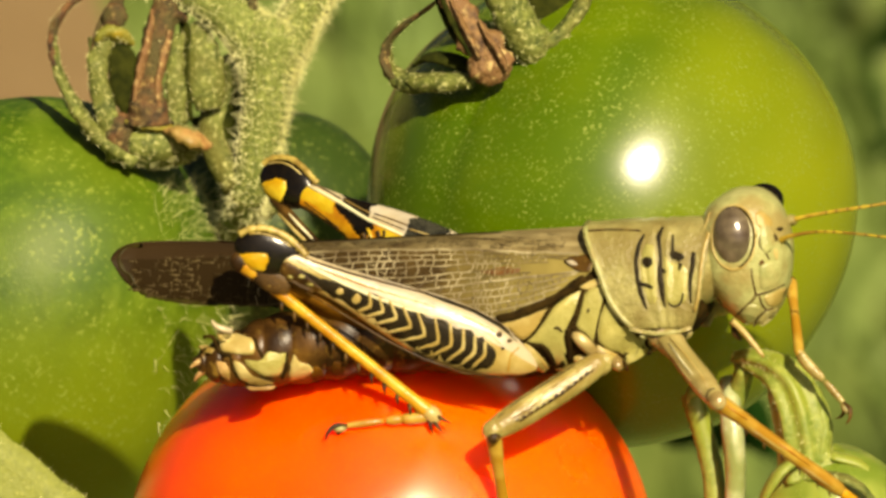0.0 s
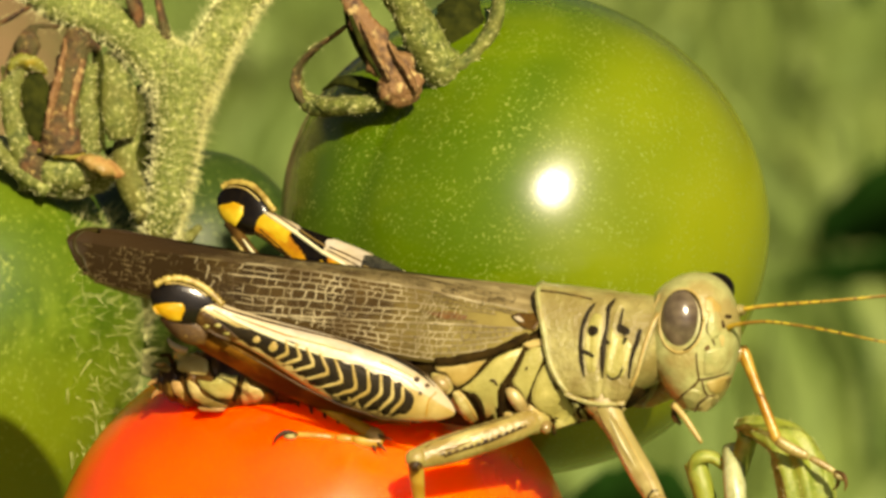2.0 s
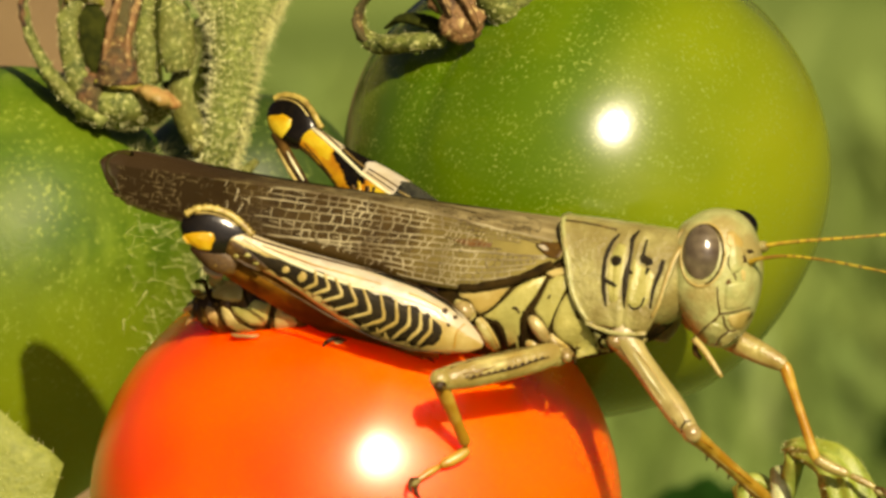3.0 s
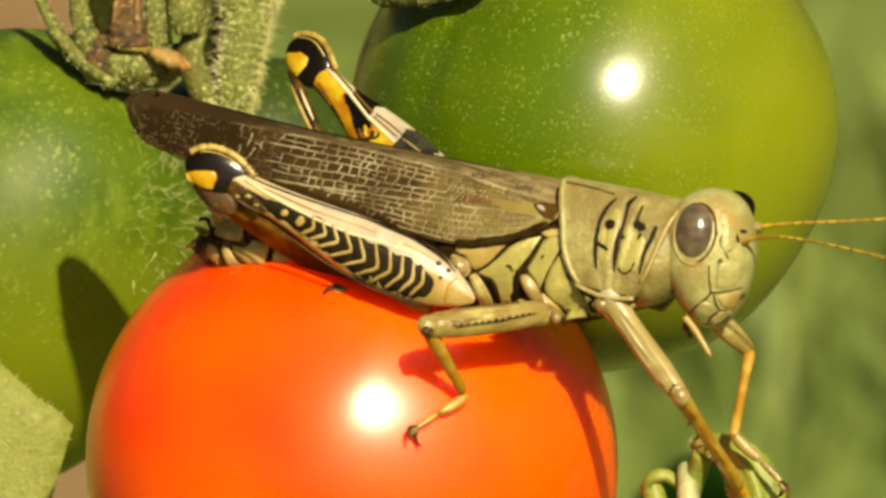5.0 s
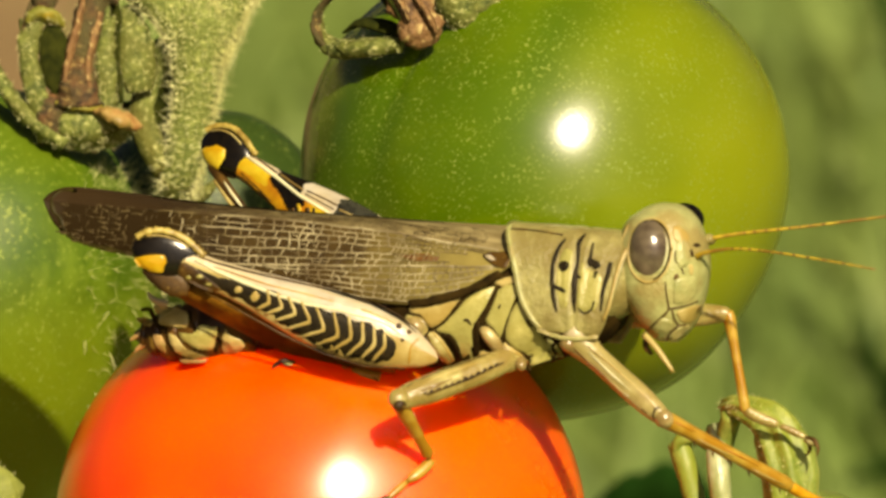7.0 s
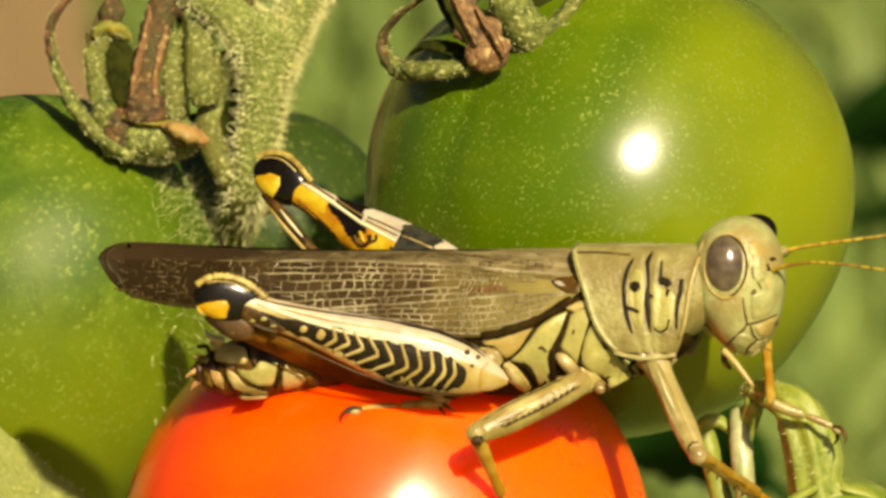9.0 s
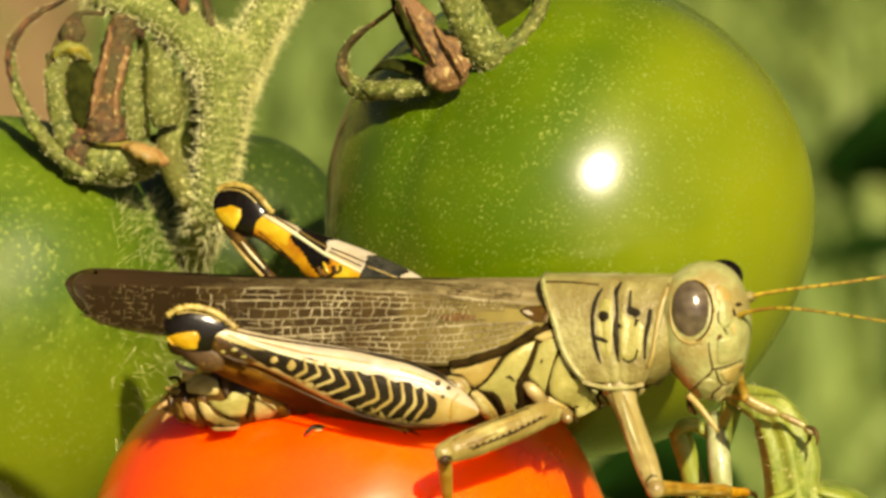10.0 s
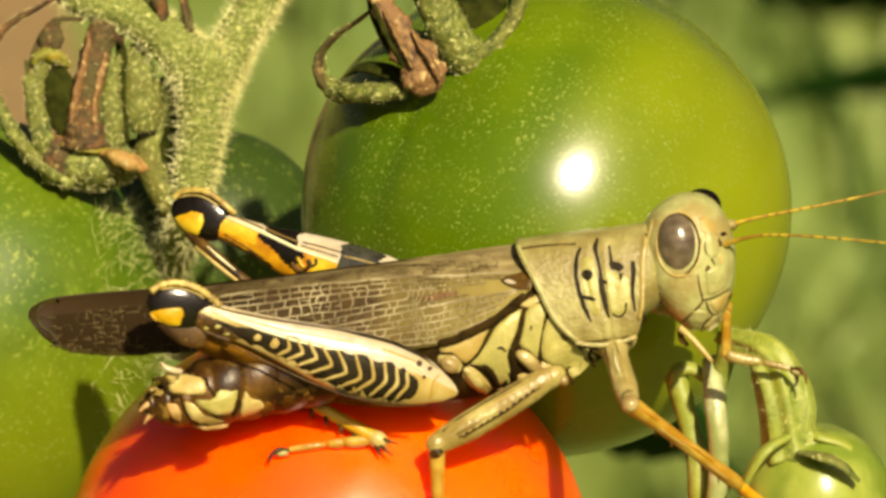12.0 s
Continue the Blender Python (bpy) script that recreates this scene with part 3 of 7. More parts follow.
# ---- ground and distance ----
def ground_sheet():
    z, rng = -0.45, random.Random(3)
    n = 60
    verts, faces = [], []
    def step(i):
        x = (i / n) * 2 - 1
        return math.copysign(abs(x) ** 3 * 400, x) + x * 3
    for j in range(n + 1):
        for i in range(n + 1):
            x, y = step(i), step(j) + 2
            verts.append((x, y, z + 0.02 * noise.noise((x * 3, y * 3, 0))))
    for j in range(n):
        for i in range(n):
            a = j * (n + 1) + i
            faces.append((a, a + 1, a + n + 2, a + n + 1))
    m = shade("lawn", (0.18, 0.27, 0.085), (0.27, 0.37, 0.14), 9, 0.9, 0.6, 60, c3=(0.14, 0.21, 0.07), big=2.4, bdist=0.01, spec=0.1, blue=0.66)
    ob = part("ground", (verts, faces), m)
    return tagged(ob, "sunlit green lawn far behind the tomato plant", "ground", kind="structure")


def soil_bed():
    verts, faces = [], []
    n = 40
    for j in range(n + 1):
        y = -1 + 9 * j / n
        edge = -0.108 + 0.03 * noise.noise((0, y * 2.3, 1)) - 0.065 * (y - 2)
        for i in range(9):
            x = edge - 4 * (i / 8) ** 2
            h = 0.0 if i == 0 else 0.03
            verts.append((x, y, -0.43 + h + 0.02 * noise.noise((x * 4, y * 4, 5))))
    for j in range(n):
        for i in range(8):
            a = j * 9 + i
            faces.append((a, a + 1, a + 10, a + 9))
    m = shade("dry_soil", (0.33, 0.21, 0.11), (0.40, 0.27, 0.15), 12, 0.9, 0.8, 90, c3=(0.27, 0.17, 0.085), big=3, bdist=0.01, blue=0.75)
    ob = part("soil_bed", (verts, faces), m)
    return tagged(ob, "dry brown bare garden soil beside the lawn", "soil", kind="structure")


def leaf_blade(name, corners, mat, label, group=""):
    """A far leaf: a pointed blade with a folded midrib, through root, middle and tip (in metres)."""
    root, tip, width, up = corners
    root, tip, up = Vector(root), Vector(tip), Vector(up).normalized()
    axis = tip - root
    side = axis.cross(up).normalized()
    top, low = [], []
    for i in range(13):
        t = i / 12
        w = width * (math.sin(math.pi * min(1, t * 0.93 + 0.05)) ** 0.8) * (1 + 0.10 * math.sin(t * 26))
        row = []
        for k in (-1, -0.5, 0, 0.5, 1):
            row.append(root + axis * t + side * w * k + up * (abs(k) * width * 0.25 - (t - 0.4) ** 2 * width * 0.8))
        top.append(row)
        low.append([p - up * width * 0.03 for p in row[::-1]])
    data = loft([a + b for a, b in zip(top, low)])
    ob = thing(name, label, "leaf", group)
    ob.matrix_basis = S.copy()
    part("blade", data, mat, ob)
    stem = tube([root - axis * 0.5 - up * width * 0.5, root, root + axis * 0.3], [width * 0.06, width * 0.06, width * 0.03], 6)
    part("petiole", stem, mat, ob)
    return ob


def meadow():
    """Tufts of long grass on the lawn behind."""
    rng = random.Random(31)
    verts, faces = [], []
    for _ in range(520):
        cx, cy = rng.uniform(-0.42, 0.55), rng.uniform(0.9, 3.1)
        if cx < -0.085 - 0.065 * (cy - 2):
            continue
        tall = rng.uniform(0.035, 0.10) * (1 + 0.6 * noise.noise((cx * 7, cy * 4, 2)))
        for _ in range(12):
            x, y = cx + rng.gauss(0, 0.02), cy + rng.gauss(0, 0.03)
            a, h, w = rng.uniform(0, 6.28), tall * rng.uniform(0.6, 1.2), rng.uniform(0.003, 0.007)
            side = Vector((math.cos(a), math.sin(a), 0)) * w
            lean = Vector((rng.gauss(0, 0.35), rng.gauss(0, 0.35), 0)) * h
            b = Vector((x, y, -0.465))
            k = len(verts)
            verts += [b - side, b + side, b + lean * 0.3 + Vector((0, 0, h * 0.6)) + side * 0.8, b + lean * 0.3 + Vector((0, 0, h * 0.6)) - side * 0.8, b + lean + Vector((0, 0, h))]
            faces += [(k, k + 1, k + 2, k + 3), (k + 3, k + 2, k + 4)]
    m = shade("grass_blades", (0.160, 0.255, 0.075), (0.300, 0.385, 0.14), 30, 0.6, c3=(0.17, 0.26, 0.090), big=9, spec=0.3, blue=0.66)
    ob = part("grass", (verts, faces), m)
    return tagged(ob, "long green grass tufts on the lawn, out of focus", "grass", kind="stuff")


ground_sheet()
soil_bed()
meadow()
BACK = 1.0 / U
far_leaf = leaf_blade("distant_leaf", (q(1760, 250, BACK), q(1398, 212, BACK), 0.0240, (0, 0.40, 0.92)), M["dark_shaded_leaf"],
           "dark green leaf behind the tomatoes, shade put into its colour", "leaves behind")
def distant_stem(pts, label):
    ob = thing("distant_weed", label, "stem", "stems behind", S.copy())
    part("stalk", strand(lambda u, v, d: q(u, v, BACK), pts, 5, 8), M["dark_shaded_leaf"], ob)


NEAR = 0.22 / U
# Leaf coloured near-black for the shadowed foliage below the tomato.
leaf_blade("shaded_leaf", (q(1290, 890, NEAR), q(1020, 820, NEAR), 0.0100, (0.1, 0.45, 0.9)), M["dark_shaded_leaf"],
           "leaf behind the green tomato, its shade put into the colour", "leaves behind")
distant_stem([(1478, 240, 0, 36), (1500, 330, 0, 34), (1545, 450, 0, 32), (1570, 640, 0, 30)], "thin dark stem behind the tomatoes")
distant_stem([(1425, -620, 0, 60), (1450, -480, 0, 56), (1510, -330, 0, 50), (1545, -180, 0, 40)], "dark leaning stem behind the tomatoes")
far_blade = leaf_blade("distant_leaf", (q(1900, 380, BACK), q(1380, 425, BACK), 0.0095, (0, 0.40, 0.92)), M["dark_shaded_leaf"],
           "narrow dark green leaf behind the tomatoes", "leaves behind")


# ---- the green tomatoes and their truss ----
def green_tomato_right():
    c = q(989, 398, 80)
    o = q(770, 154, -210)
    ob = thing("green_tomato", "large glossy unripe green tomato with pale specks and dried calyx", "tomato", "tomatoes", S @ Matrix.Translation(o))
    r = 440 * U
    axis = Vector((-0.50, -0.63, 0.60))
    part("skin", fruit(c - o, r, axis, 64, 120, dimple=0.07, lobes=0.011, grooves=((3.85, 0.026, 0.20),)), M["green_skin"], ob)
    rel = lambda u, v, d: q(u, v, d - 295) - o
    rng = random.Random(5)

    def piece(name, pts, mat, label="", flat=0.5, side=None, fuzz=0, rough=0.12):
        d = strand(rel, pts, 6, 12, flat, side, rough, rng)
        p = part(name, d, M[mat], ob, label)
        if fuzz:
            part("hairs", hairs(outward(d), fuzz, 7, rng, 0.55, 0.9), M["hair"], p, smooth=False)

    piece("pedicel", [(868, 128, 124, 34), (842, 98, 104, 40), (815, 52, 90, 38), (790, 5, 80, 35), (760, -50, 60, 32), (730, -120, 60, 30)], "sepal_fresh", "pale green bristly stalk", 0.9, None, 520, 0.08)
    piece("sepal", [(792, 172, 58, 22), (783, 150, 48, 36), (764, 114, 50, 34), (735, 70, 52, 28), (706, 20, 55, 21), (684, -20, 65, 15), (664, -60, 80, 10)], "sepal_pink", "dried papery brown sepal", 0.35, (0.85, 0.1, 0.5), 0, 0.18)
    piece("sepal", [(742, 128, 40, 6), (722, 90, 46, 10), (704, 52, 48, 11), (690, 16, 54, 8)], "sepal_dark_shade", "sepal edge in painted shade", 0.5, None, 0, 0.2)
    piece("sepal", [(758, 130, 28, 5), (742, 96, 30, 8), (722, 58, 36, 8), (706, 26, 42, 5)], "sepal_pink", "", 0.4, None, 0, 0.3)
    piece("sepal", [(806, 152, 34, 8), (792, 120, 26, 11), (772, 92, 30, 8), (756, 62, 36, 4)], "sepal_pink", "", 0.4, None, 0, 0.3)
    piece("sepal", [(735, 120, 80, 10), (712, 85, 85, 18), (694, 45, 90, 18), (680, 5, 95, 10)], "sepal_dark_shade", "shrivelled sepal, its shade painted dark", 0.4)
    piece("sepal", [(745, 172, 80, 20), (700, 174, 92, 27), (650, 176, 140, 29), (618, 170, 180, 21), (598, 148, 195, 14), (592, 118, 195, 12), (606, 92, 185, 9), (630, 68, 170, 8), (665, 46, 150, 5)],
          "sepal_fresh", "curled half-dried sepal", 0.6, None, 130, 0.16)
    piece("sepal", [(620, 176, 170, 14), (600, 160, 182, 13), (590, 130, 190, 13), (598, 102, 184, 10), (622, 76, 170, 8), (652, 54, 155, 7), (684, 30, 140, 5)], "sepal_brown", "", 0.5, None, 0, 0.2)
    # Stands in for the shadow inside the curled sepal's loop.
    piece("sepal", [(745, 150, 130, 24), (705, 135, 120, 28), (670, 130, 130, 20), (640, 146, 150, 6)], "sepal_dark_shade", "", 0.4)
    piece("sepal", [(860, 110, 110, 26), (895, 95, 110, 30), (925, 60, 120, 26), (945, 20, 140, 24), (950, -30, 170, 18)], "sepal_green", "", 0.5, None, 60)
    # Near-black piece painted in for the shade of this hollow.
    piece("sepal", [(850, 75, 160, 20), (868, 45, 170, 40), (880, 15, 180, 44), (890, -20, 200, 26)], "sepal_dark_shade", "sepal hollow painted as shade", 0.4, (1, 0, 0.1), 0, 0.1)
    piece("sepal", [(858, 118, 120, 20), (888, 100, 110, 28), (920, 90, 120, 24), (948, 70, 140, 12)], "sepal_green", "shrivelled brownish sepal", 0.5, None, 120, 0.2)
    return ob


def green_tomato_left():
    c = q(-82, 636, 622)
    ob = thing("green_tomato", "dull unripe green tomato, fuzzy, beside the forked stem", "tomato", "tomatoes", S.copy())
    skin = fruit(c, 398 * U, Vector((0.54, -0.50, 0.68)), 56, 90, dimple=0.03, seed=3, squash=1.19)
    part("skin", skin, M["left_skin"], ob)
    rng = random.Random(8)

    def piece(name, pts, mat, label="", flat=0.5, side=None, fuzz=0, rough=0.12):
        d = strand(qs, pts, 6, 12, flat, side, rough, rng)
        p = part(name, d, M[mat], ob, label)
        if fuzz:
            part("hairs", hairs(outward(d), fuzz, 7.5, rng, 0.55, 0.9), M["hair"], p, smooth=False)

    cup_mesh = ball(qs(190, 302, -6), (84 * U, 62 * U, 44 * U), 18, 30)
    cup_mesh = ([p + (p - qs(190, 302, -6)).normalized() * (5 * U * noise.noise(p / (16 * U)) + 3 * U * noise.noise(p / (6 * U))) for p in cup_mesh[0]], cup_mesh[1])
    cup = part("calyx", cup_mesh, M["sepal_fresh"], ob, "bristly green calyx cup")
    part("hairs", hairs(outward(cup_mesh), 900, 9, rng, 0.5, 0.9), M["hair"], cup, smooth=False)
    piece("sepal", [(132, 330, -34, 18), (122, 300, -46, 26), (124, 268, -46, 24), (132, 246, -40, 12)], "sepal_brown", "dark withered sepal root", 0.5, (1, 0, 0.1), 0, 0.16)
    piece("pedicel", [(172, 268, -48, 46), (172, 240, -52, 36), (172, 200, -50, 27), (181, 150, -42, 27), (194, 104, -28, 28), (201, 70, -10, 26), (200, 46, 6, 18)], "sepal_brown", "dried brown stalk", 0.7, (1, 0, 0.1), 60, 0.14)
    piece("pedicel", [(150, 232, -60, 9), (156, 190, -62, 12), (168, 140, -56, 12), (178, 95, -40, 10), (180, 66, -24, 6)], "sepal_pink", "flaking greyish bark", 0.6, None, 0, 0.25)
    piece("pedicel", [(196, 250, -60, 8), (190, 205, -64, 10), (200, 150, -58, 11), (212, 105, -42, 9)], "sepal_pink", "", 0.6, None, 0, 0.25)
    piece("calyx_rim", [(134, 262, -52, 7), (160, 270, -64, 9), (190, 274, -66, 9), (214, 270, -56, 7)], "sepal_yellow", "ragged yellow-brown rim", 0.6, None, 0, 0.3)
    piece("scar", [(206, 276, -60, 10), (226, 282, -72, 20), (246, 291, -76, 25), (268, 299, -68, 19), (284, 304, -56, 7)], "scar", "pink dried tip", 0.6, None, 0, 0.26)
    piece("sepal", [(150, 330, -20, 34), (105, 300, -30, 30), (60, 258, -34, 24), (28, 208, -28, 17), (8, 150, -20, 13), (6, 100, -15, 11), (28, 62, -10, 8), (60, 38, 0, 7), (100, 18, 10, 5)],
          "sepal_fresh", "long curled sepal", 0.6, None, 420, 0.18)
    piece("sepal", [(10, 165, -24, 12), (2, 125, -20, 12), (12, 85, -15, 11), (40, 52, -8, 9), (85, 25, 5, 7), (120, 6, 10, 4)], "sepal_brown", "", 0.6, None, 0, 0.2)
    piece("sepal", [(124, 326, -30, 24), (104, 265, -46, 20), (88, 205, -54, 18), (84, 155, -50, 19), (92, 118, -40, 24)], "sepal_fresh", "lit curled sepal", 0.5, (1, 0, 0.2), 260, 0.16)
    # The sepal's shaded inside, painted as a near-black strand.
    piece("sepal", [(140, 252, -44, 10), (132, 222, -48, 22), (127, 182, -50, 27), (126, 148, -46, 26), (128, 126, -40, 14)], "sepal_dark_shade", "hollow of the sepal, painted in shade", 0.3, (1, 0, 0.1))
    piece("sepal", [(82, 122, -56, 10), (92, 108, -56, 19), (112, 106, -50, 22), (134, 116, -44, 17), (146, 128, -40, 6)], "sepal_yellow", "yellowed sepal edge", 0.6, None, 60, 0.16)
    piece("sepal", [(106, 98, -54, 14), (114, 78, -50, 21), (117, 58, -40, 17), (124, 42, -20, 6)], "sepal_brown", "dark dried tip", 0.6, (1, 0, 0.1), 0, 0.2)
    piece("filament", [(72, 150, -50, 4), (80, 110, -46, 6), (96, 72, -34, 5), (126, 44, -20, 5), (170, 42, -10, 5)], "sepal_brown", "", 0.8)
    piece("sepal", [(226, 268, -26, 18), (222, 215, -30, 18), (220, 160, -20, 16), (228, 110, -4, 12)], "sepal_fresh", "", 0.5, (1, 0, 0.1), 300, 0.2)
    piece("sepal", [(244, 262, 0, 10), (240, 200, -4, 10), (240, 130, 0, 11), (234, 70, 8, 9)], "sepal_dark_shade", "", 0.5, (1, 0, 0.1))
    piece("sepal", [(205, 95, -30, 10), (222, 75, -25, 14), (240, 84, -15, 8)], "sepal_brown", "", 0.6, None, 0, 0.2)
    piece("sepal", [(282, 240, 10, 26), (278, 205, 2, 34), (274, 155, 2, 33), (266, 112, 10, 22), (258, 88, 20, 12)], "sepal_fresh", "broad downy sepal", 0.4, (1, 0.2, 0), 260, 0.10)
    # Fills the gap beside the stem with painted shade.
    piece("sepal", [(285, 300, 60, 44), (300, 270, 60, 46), (318, 215, 50, 24), (322, 170, 40, 18), (312, 145, 40, 10)], "sepal_dark_shade", "", 0.5, (1, 0, 0.1))
    fringe = [f for f in outward(skin)[1]]
    vv = outward(skin)[0]
    edge = [f for f in fringe if vv[f[0]].x > (c.x + 290 * U) and -0.4 < (vv[f[0]].z - c.z) / (408 * U) < 0.7]
    part("hairs", hairs((vv, edge), 800, 40, rng, 0.5, 0.9), M["hair"], ob, smooth=False)
    return ob


def green_tomato_back():
    ob = thing("green_tomato", "green tomato half hidden behind the stem, darkened with painted shade", "tomato", "tomatoes", S.copy())
    part("skin", fruit(qs(395, 455, 560), 230 * U, Vector((-0.1, -0.2, 0.97)), 36, 60, dimple=0.06), M["back_shade_skin"], ob)
    part("pedicel", strand(qs, [(375, 250, 600, 20), (372, 200, 480, 22), (372, 150, 200, 24), (378, 140, 60, 20)], 5, 9), M["sepal_green"], ob)
    return ob


def forked_stem():
    ob = thing("forked_stem", "thick fuzzy pale green forked tomato stem", "stem", "", S.copy())
    rng = random.Random(12)
    trunk = strand(qs, [(300, 560, 420, 30), (318, 490, 260, 32), (340, 430, 110, 33), (352, 385, 30, 35), (368, 320, 0, 38), (380, 240, -5, 42), (385, 170, -8, 52), (388, 110, -8, 54), (392, 84, -4, 40)], 6, 16, wobble=0.03, rng=rng)
    left = strand(qs, [(372, 150, -6, 44), (345, 105, -5, 44), (300, 62, 0, 40), (240, 28, 10, 36), (180, 8, 20, 34), (100, -40, 30, 32), (20, -90, 40, 30)], 6, 14, wobble=0.03, rng=rng)
    right = strand(qs, [(396, 170, -8, 44), (425, 110, -5, 42), (458, 50, 0, 38), (500, -20, 10, 38), (560, -120, 30, 36), (600, -200, 40, 34)], 6, 14, wobble=0.03, rng=rng)
    for nm, d, cnt in (("trunk", trunk, 4200), ("branch", left, 2200), ("branch", right, 3200)):
        p = part(nm, d, M["stem"], ob)
        part("hairs", hairs(outward(d), cnt, 9, rng, 0.55, 0.9), M["hair"], p, smooth=False)
        part("hairs", hairs(outward(d), cnt // 4, 30, rng, 0.55, 0.7), M["hair"], p, smooth=False)
        vs, fs = outward(d)
        rim = [f for f in fs if len(f) > 3 and (Vector(vs[f[1]]) - Vector(vs[f[0]])).cross(Vector(vs[f[2]]) - Vector(vs[f[0]])).normalized().x > 0.55]
        part("hairs", hairs((vs, rim), cnt // 2, 19, rng, 0.75, 0.7), M["hair"], p, smooth=False)
    base = strand(qs, [(298, 560, 415, 28), (316, 490, 252, 31), (338, 430, 102, 34), (352, 385, 24, 34)], 6, 12, wobble=0.12, rng=rng)
    bp = part("base_bark", base, M["sepal_green"], ob, "dark fibrous stem base")
    part("hairs", hairs(outward(base), 300, 36, rng, 0.45, 1.0), M["hair"], bp, smooth=False)
    part("bract", strand(qs, [(350, 100, -10, 10), (358, 60, -15, 16), (350, 20, -12, 15), (340, -30, 0, 10)], 5, 8, 0.5, wobble=0.15, rng=rng), M["sepal_brown"], ob, "dried brown bract")
    part("bract", strand(qs, [(320, 60, -16, 10), (310, 25, -22, 22), (298, -10, -20, 24), (290, -50, -10, 14)], 5, 8, 0.5, wobble=0.12, rng=rng), M["sepal_brown"], ob, "dried brown bract")
    part("shoot", strand(qs, [(345, 440, 120, 20), (390, 420, 100, 14), (420, 395, 90, 6)], 5, 8, wobble=0.1, rng=rng), M["sepal_green"], ob)
    part("side_stalk", strand(qs, [(330, 380, 20, 26), (300, 330, 40, 26), (285, 280, 50, 26), (300, 220, 50, 24), (330, 160, 30, 22)], 5, 10), M["sepal_green"], ob)
    return ob


def red_tomato():
    ob = thing("red_tomato", "ripe glossy orange-red tomato under the grasshopper", "tomato", "tomatoes", S @ Matrix.Translation(q(610, 1046, -220)))
    part("skin", fruit(Vector((0, 0, 0)), 464 * U, Vector((-0.15, 0.75, -0.5)), 56, 90, dimple=0.06, lobes=0.004, squash=0.96), M["red_skin"], ob)
    return ob


def young_truss():
    """A branch with a small green fruit that the forefeet hold; its origin is the small fruit."""
    o = q(1440, 893, -420)
    ob = thing("young_truss", "pale green stalks with one small striped unripe tomato", "branch", "", S @ Matrix.Translation(o))
    rel = lambda u, v, d: q(u + 10, v + 73, d - 160) - o
    rng = random.Random(4)
    part("small_tomato", fruit(rel(1445, 878, -240), 128 * U, Vector((-0.25, -0.35, 0.9)), 30, 48, dimple=0.1, lobes=0.02), M["small_skin"], ob, "small pale green tomato")
    line = smooth_line([(1402, 800, -285, 54), (1396, 772, -292, 44), (1389, 720, -300, 42), (1377, 670, -300, 40), (1360, 636, -290, 36), (1336, 616, -270, 28), (1300, 603, -240, 20), (1280, 603, -200, 16)], 5)
    rings = []
    for m, r in enumerate(line):
        c, nxt, prv = rel(*r[:3]), rel(*line[min(m + 1, len(line) - 1)][:3]), rel(*line[max(m - 1, 0)][:3])
        way = (nxt - prv).normalized()
        side = Vector((0.3, 1, 0.2)) - way * way.dot(Vector((0.3, 1, 0.2)))
        side.normalize()
        over = way.cross(side)
        rings.append([c + (side * math.cos(a) + over * math.sin(a)) * (r[3] * U * (1 + 0.13 * math.cos(7 * a + 0.02 * m) + 0.04 * noise.noise((m * 0.3, a * 2, 3))))
                      for a in (2 * math.pi * k / 42 for k in range(42))])
    tube_mesh = loft(rings)
    ped = part("pedicel", tube_mesh, M["stalk"], ob, "ridged pale green stalk")
    part("hairs", hairs(outward(tube_mesh), 500, 8, rng, 0.5, 0.9), M["hair"], ped, smooth=False)
    part("sepal", strand(rel, [(1425, 780, -300, 26), (1432, 720, -305, 24), (1412, 660, -300, 22), (1375, 625, -290, 16)], 6, 9, 0.5, wobble=0.06, rng=rng), M["stalk"], ob)
    part("sepal", strand(rel, [(1415, 800, -345, 10), (1450, 806, -375, 16), (1492, 824, -380, 15), (1520, 850, -372, 7)], 6, 9, 0.4, wobble=0.12, rng=rng), M["sepal_green"], ob, "dark curled sepal")
    part("sepal", strand(rel, [(1440, 770, -310, 18), (1500, 790, -300, 22), (1545, 850, -270, 18), (1560, 900, -240, 8)], 6, 9, 0.4), M["stalk"], ob)
    part("sepal", strand(rel, [(1390, 775, -330, 20), (1350, 800, -360, 22), (1320, 850, -350, 18), (1310, 900, -330, 8)], 6, 9, 0.4), M["stalk"], ob)
    part("stalk", strand(rel, [(1262, 640, -180, 19), (1264, 700, -220, 20), (1270, 760, -230, 19), (1272, 820, -220, 18), (1262, 940, -200, 18)], 6, 12, wobble=0.04, rng=rng), M["pale_stalk"], ob,
         "shiny pale stalk")
    part("stalk", strand(rel, [(1290, 615, -230, 18), (1276, 660, -200, 18), (1262, 700, -190, 18)], 5, 10), M["stalk"], ob)
    part("stalk", strand(rel, [(1195, 665, -150, 20), (1205, 700, -160, 20), (1222, 760, -160, 19), (1235, 830, -160, 20), (1245, 960, -150, 22)], 6, 10, wobble=0.05, rng=rng), M["stalk"], ob)
    part("sepal", strand(rel, [(1192, 690, -150, 16), (1198, 660, -160, 22), (1225, 655, -165, 20), (1250, 675, -170, 12)], 5, 9, 0.6), M["stalk"], ob)
    return ob


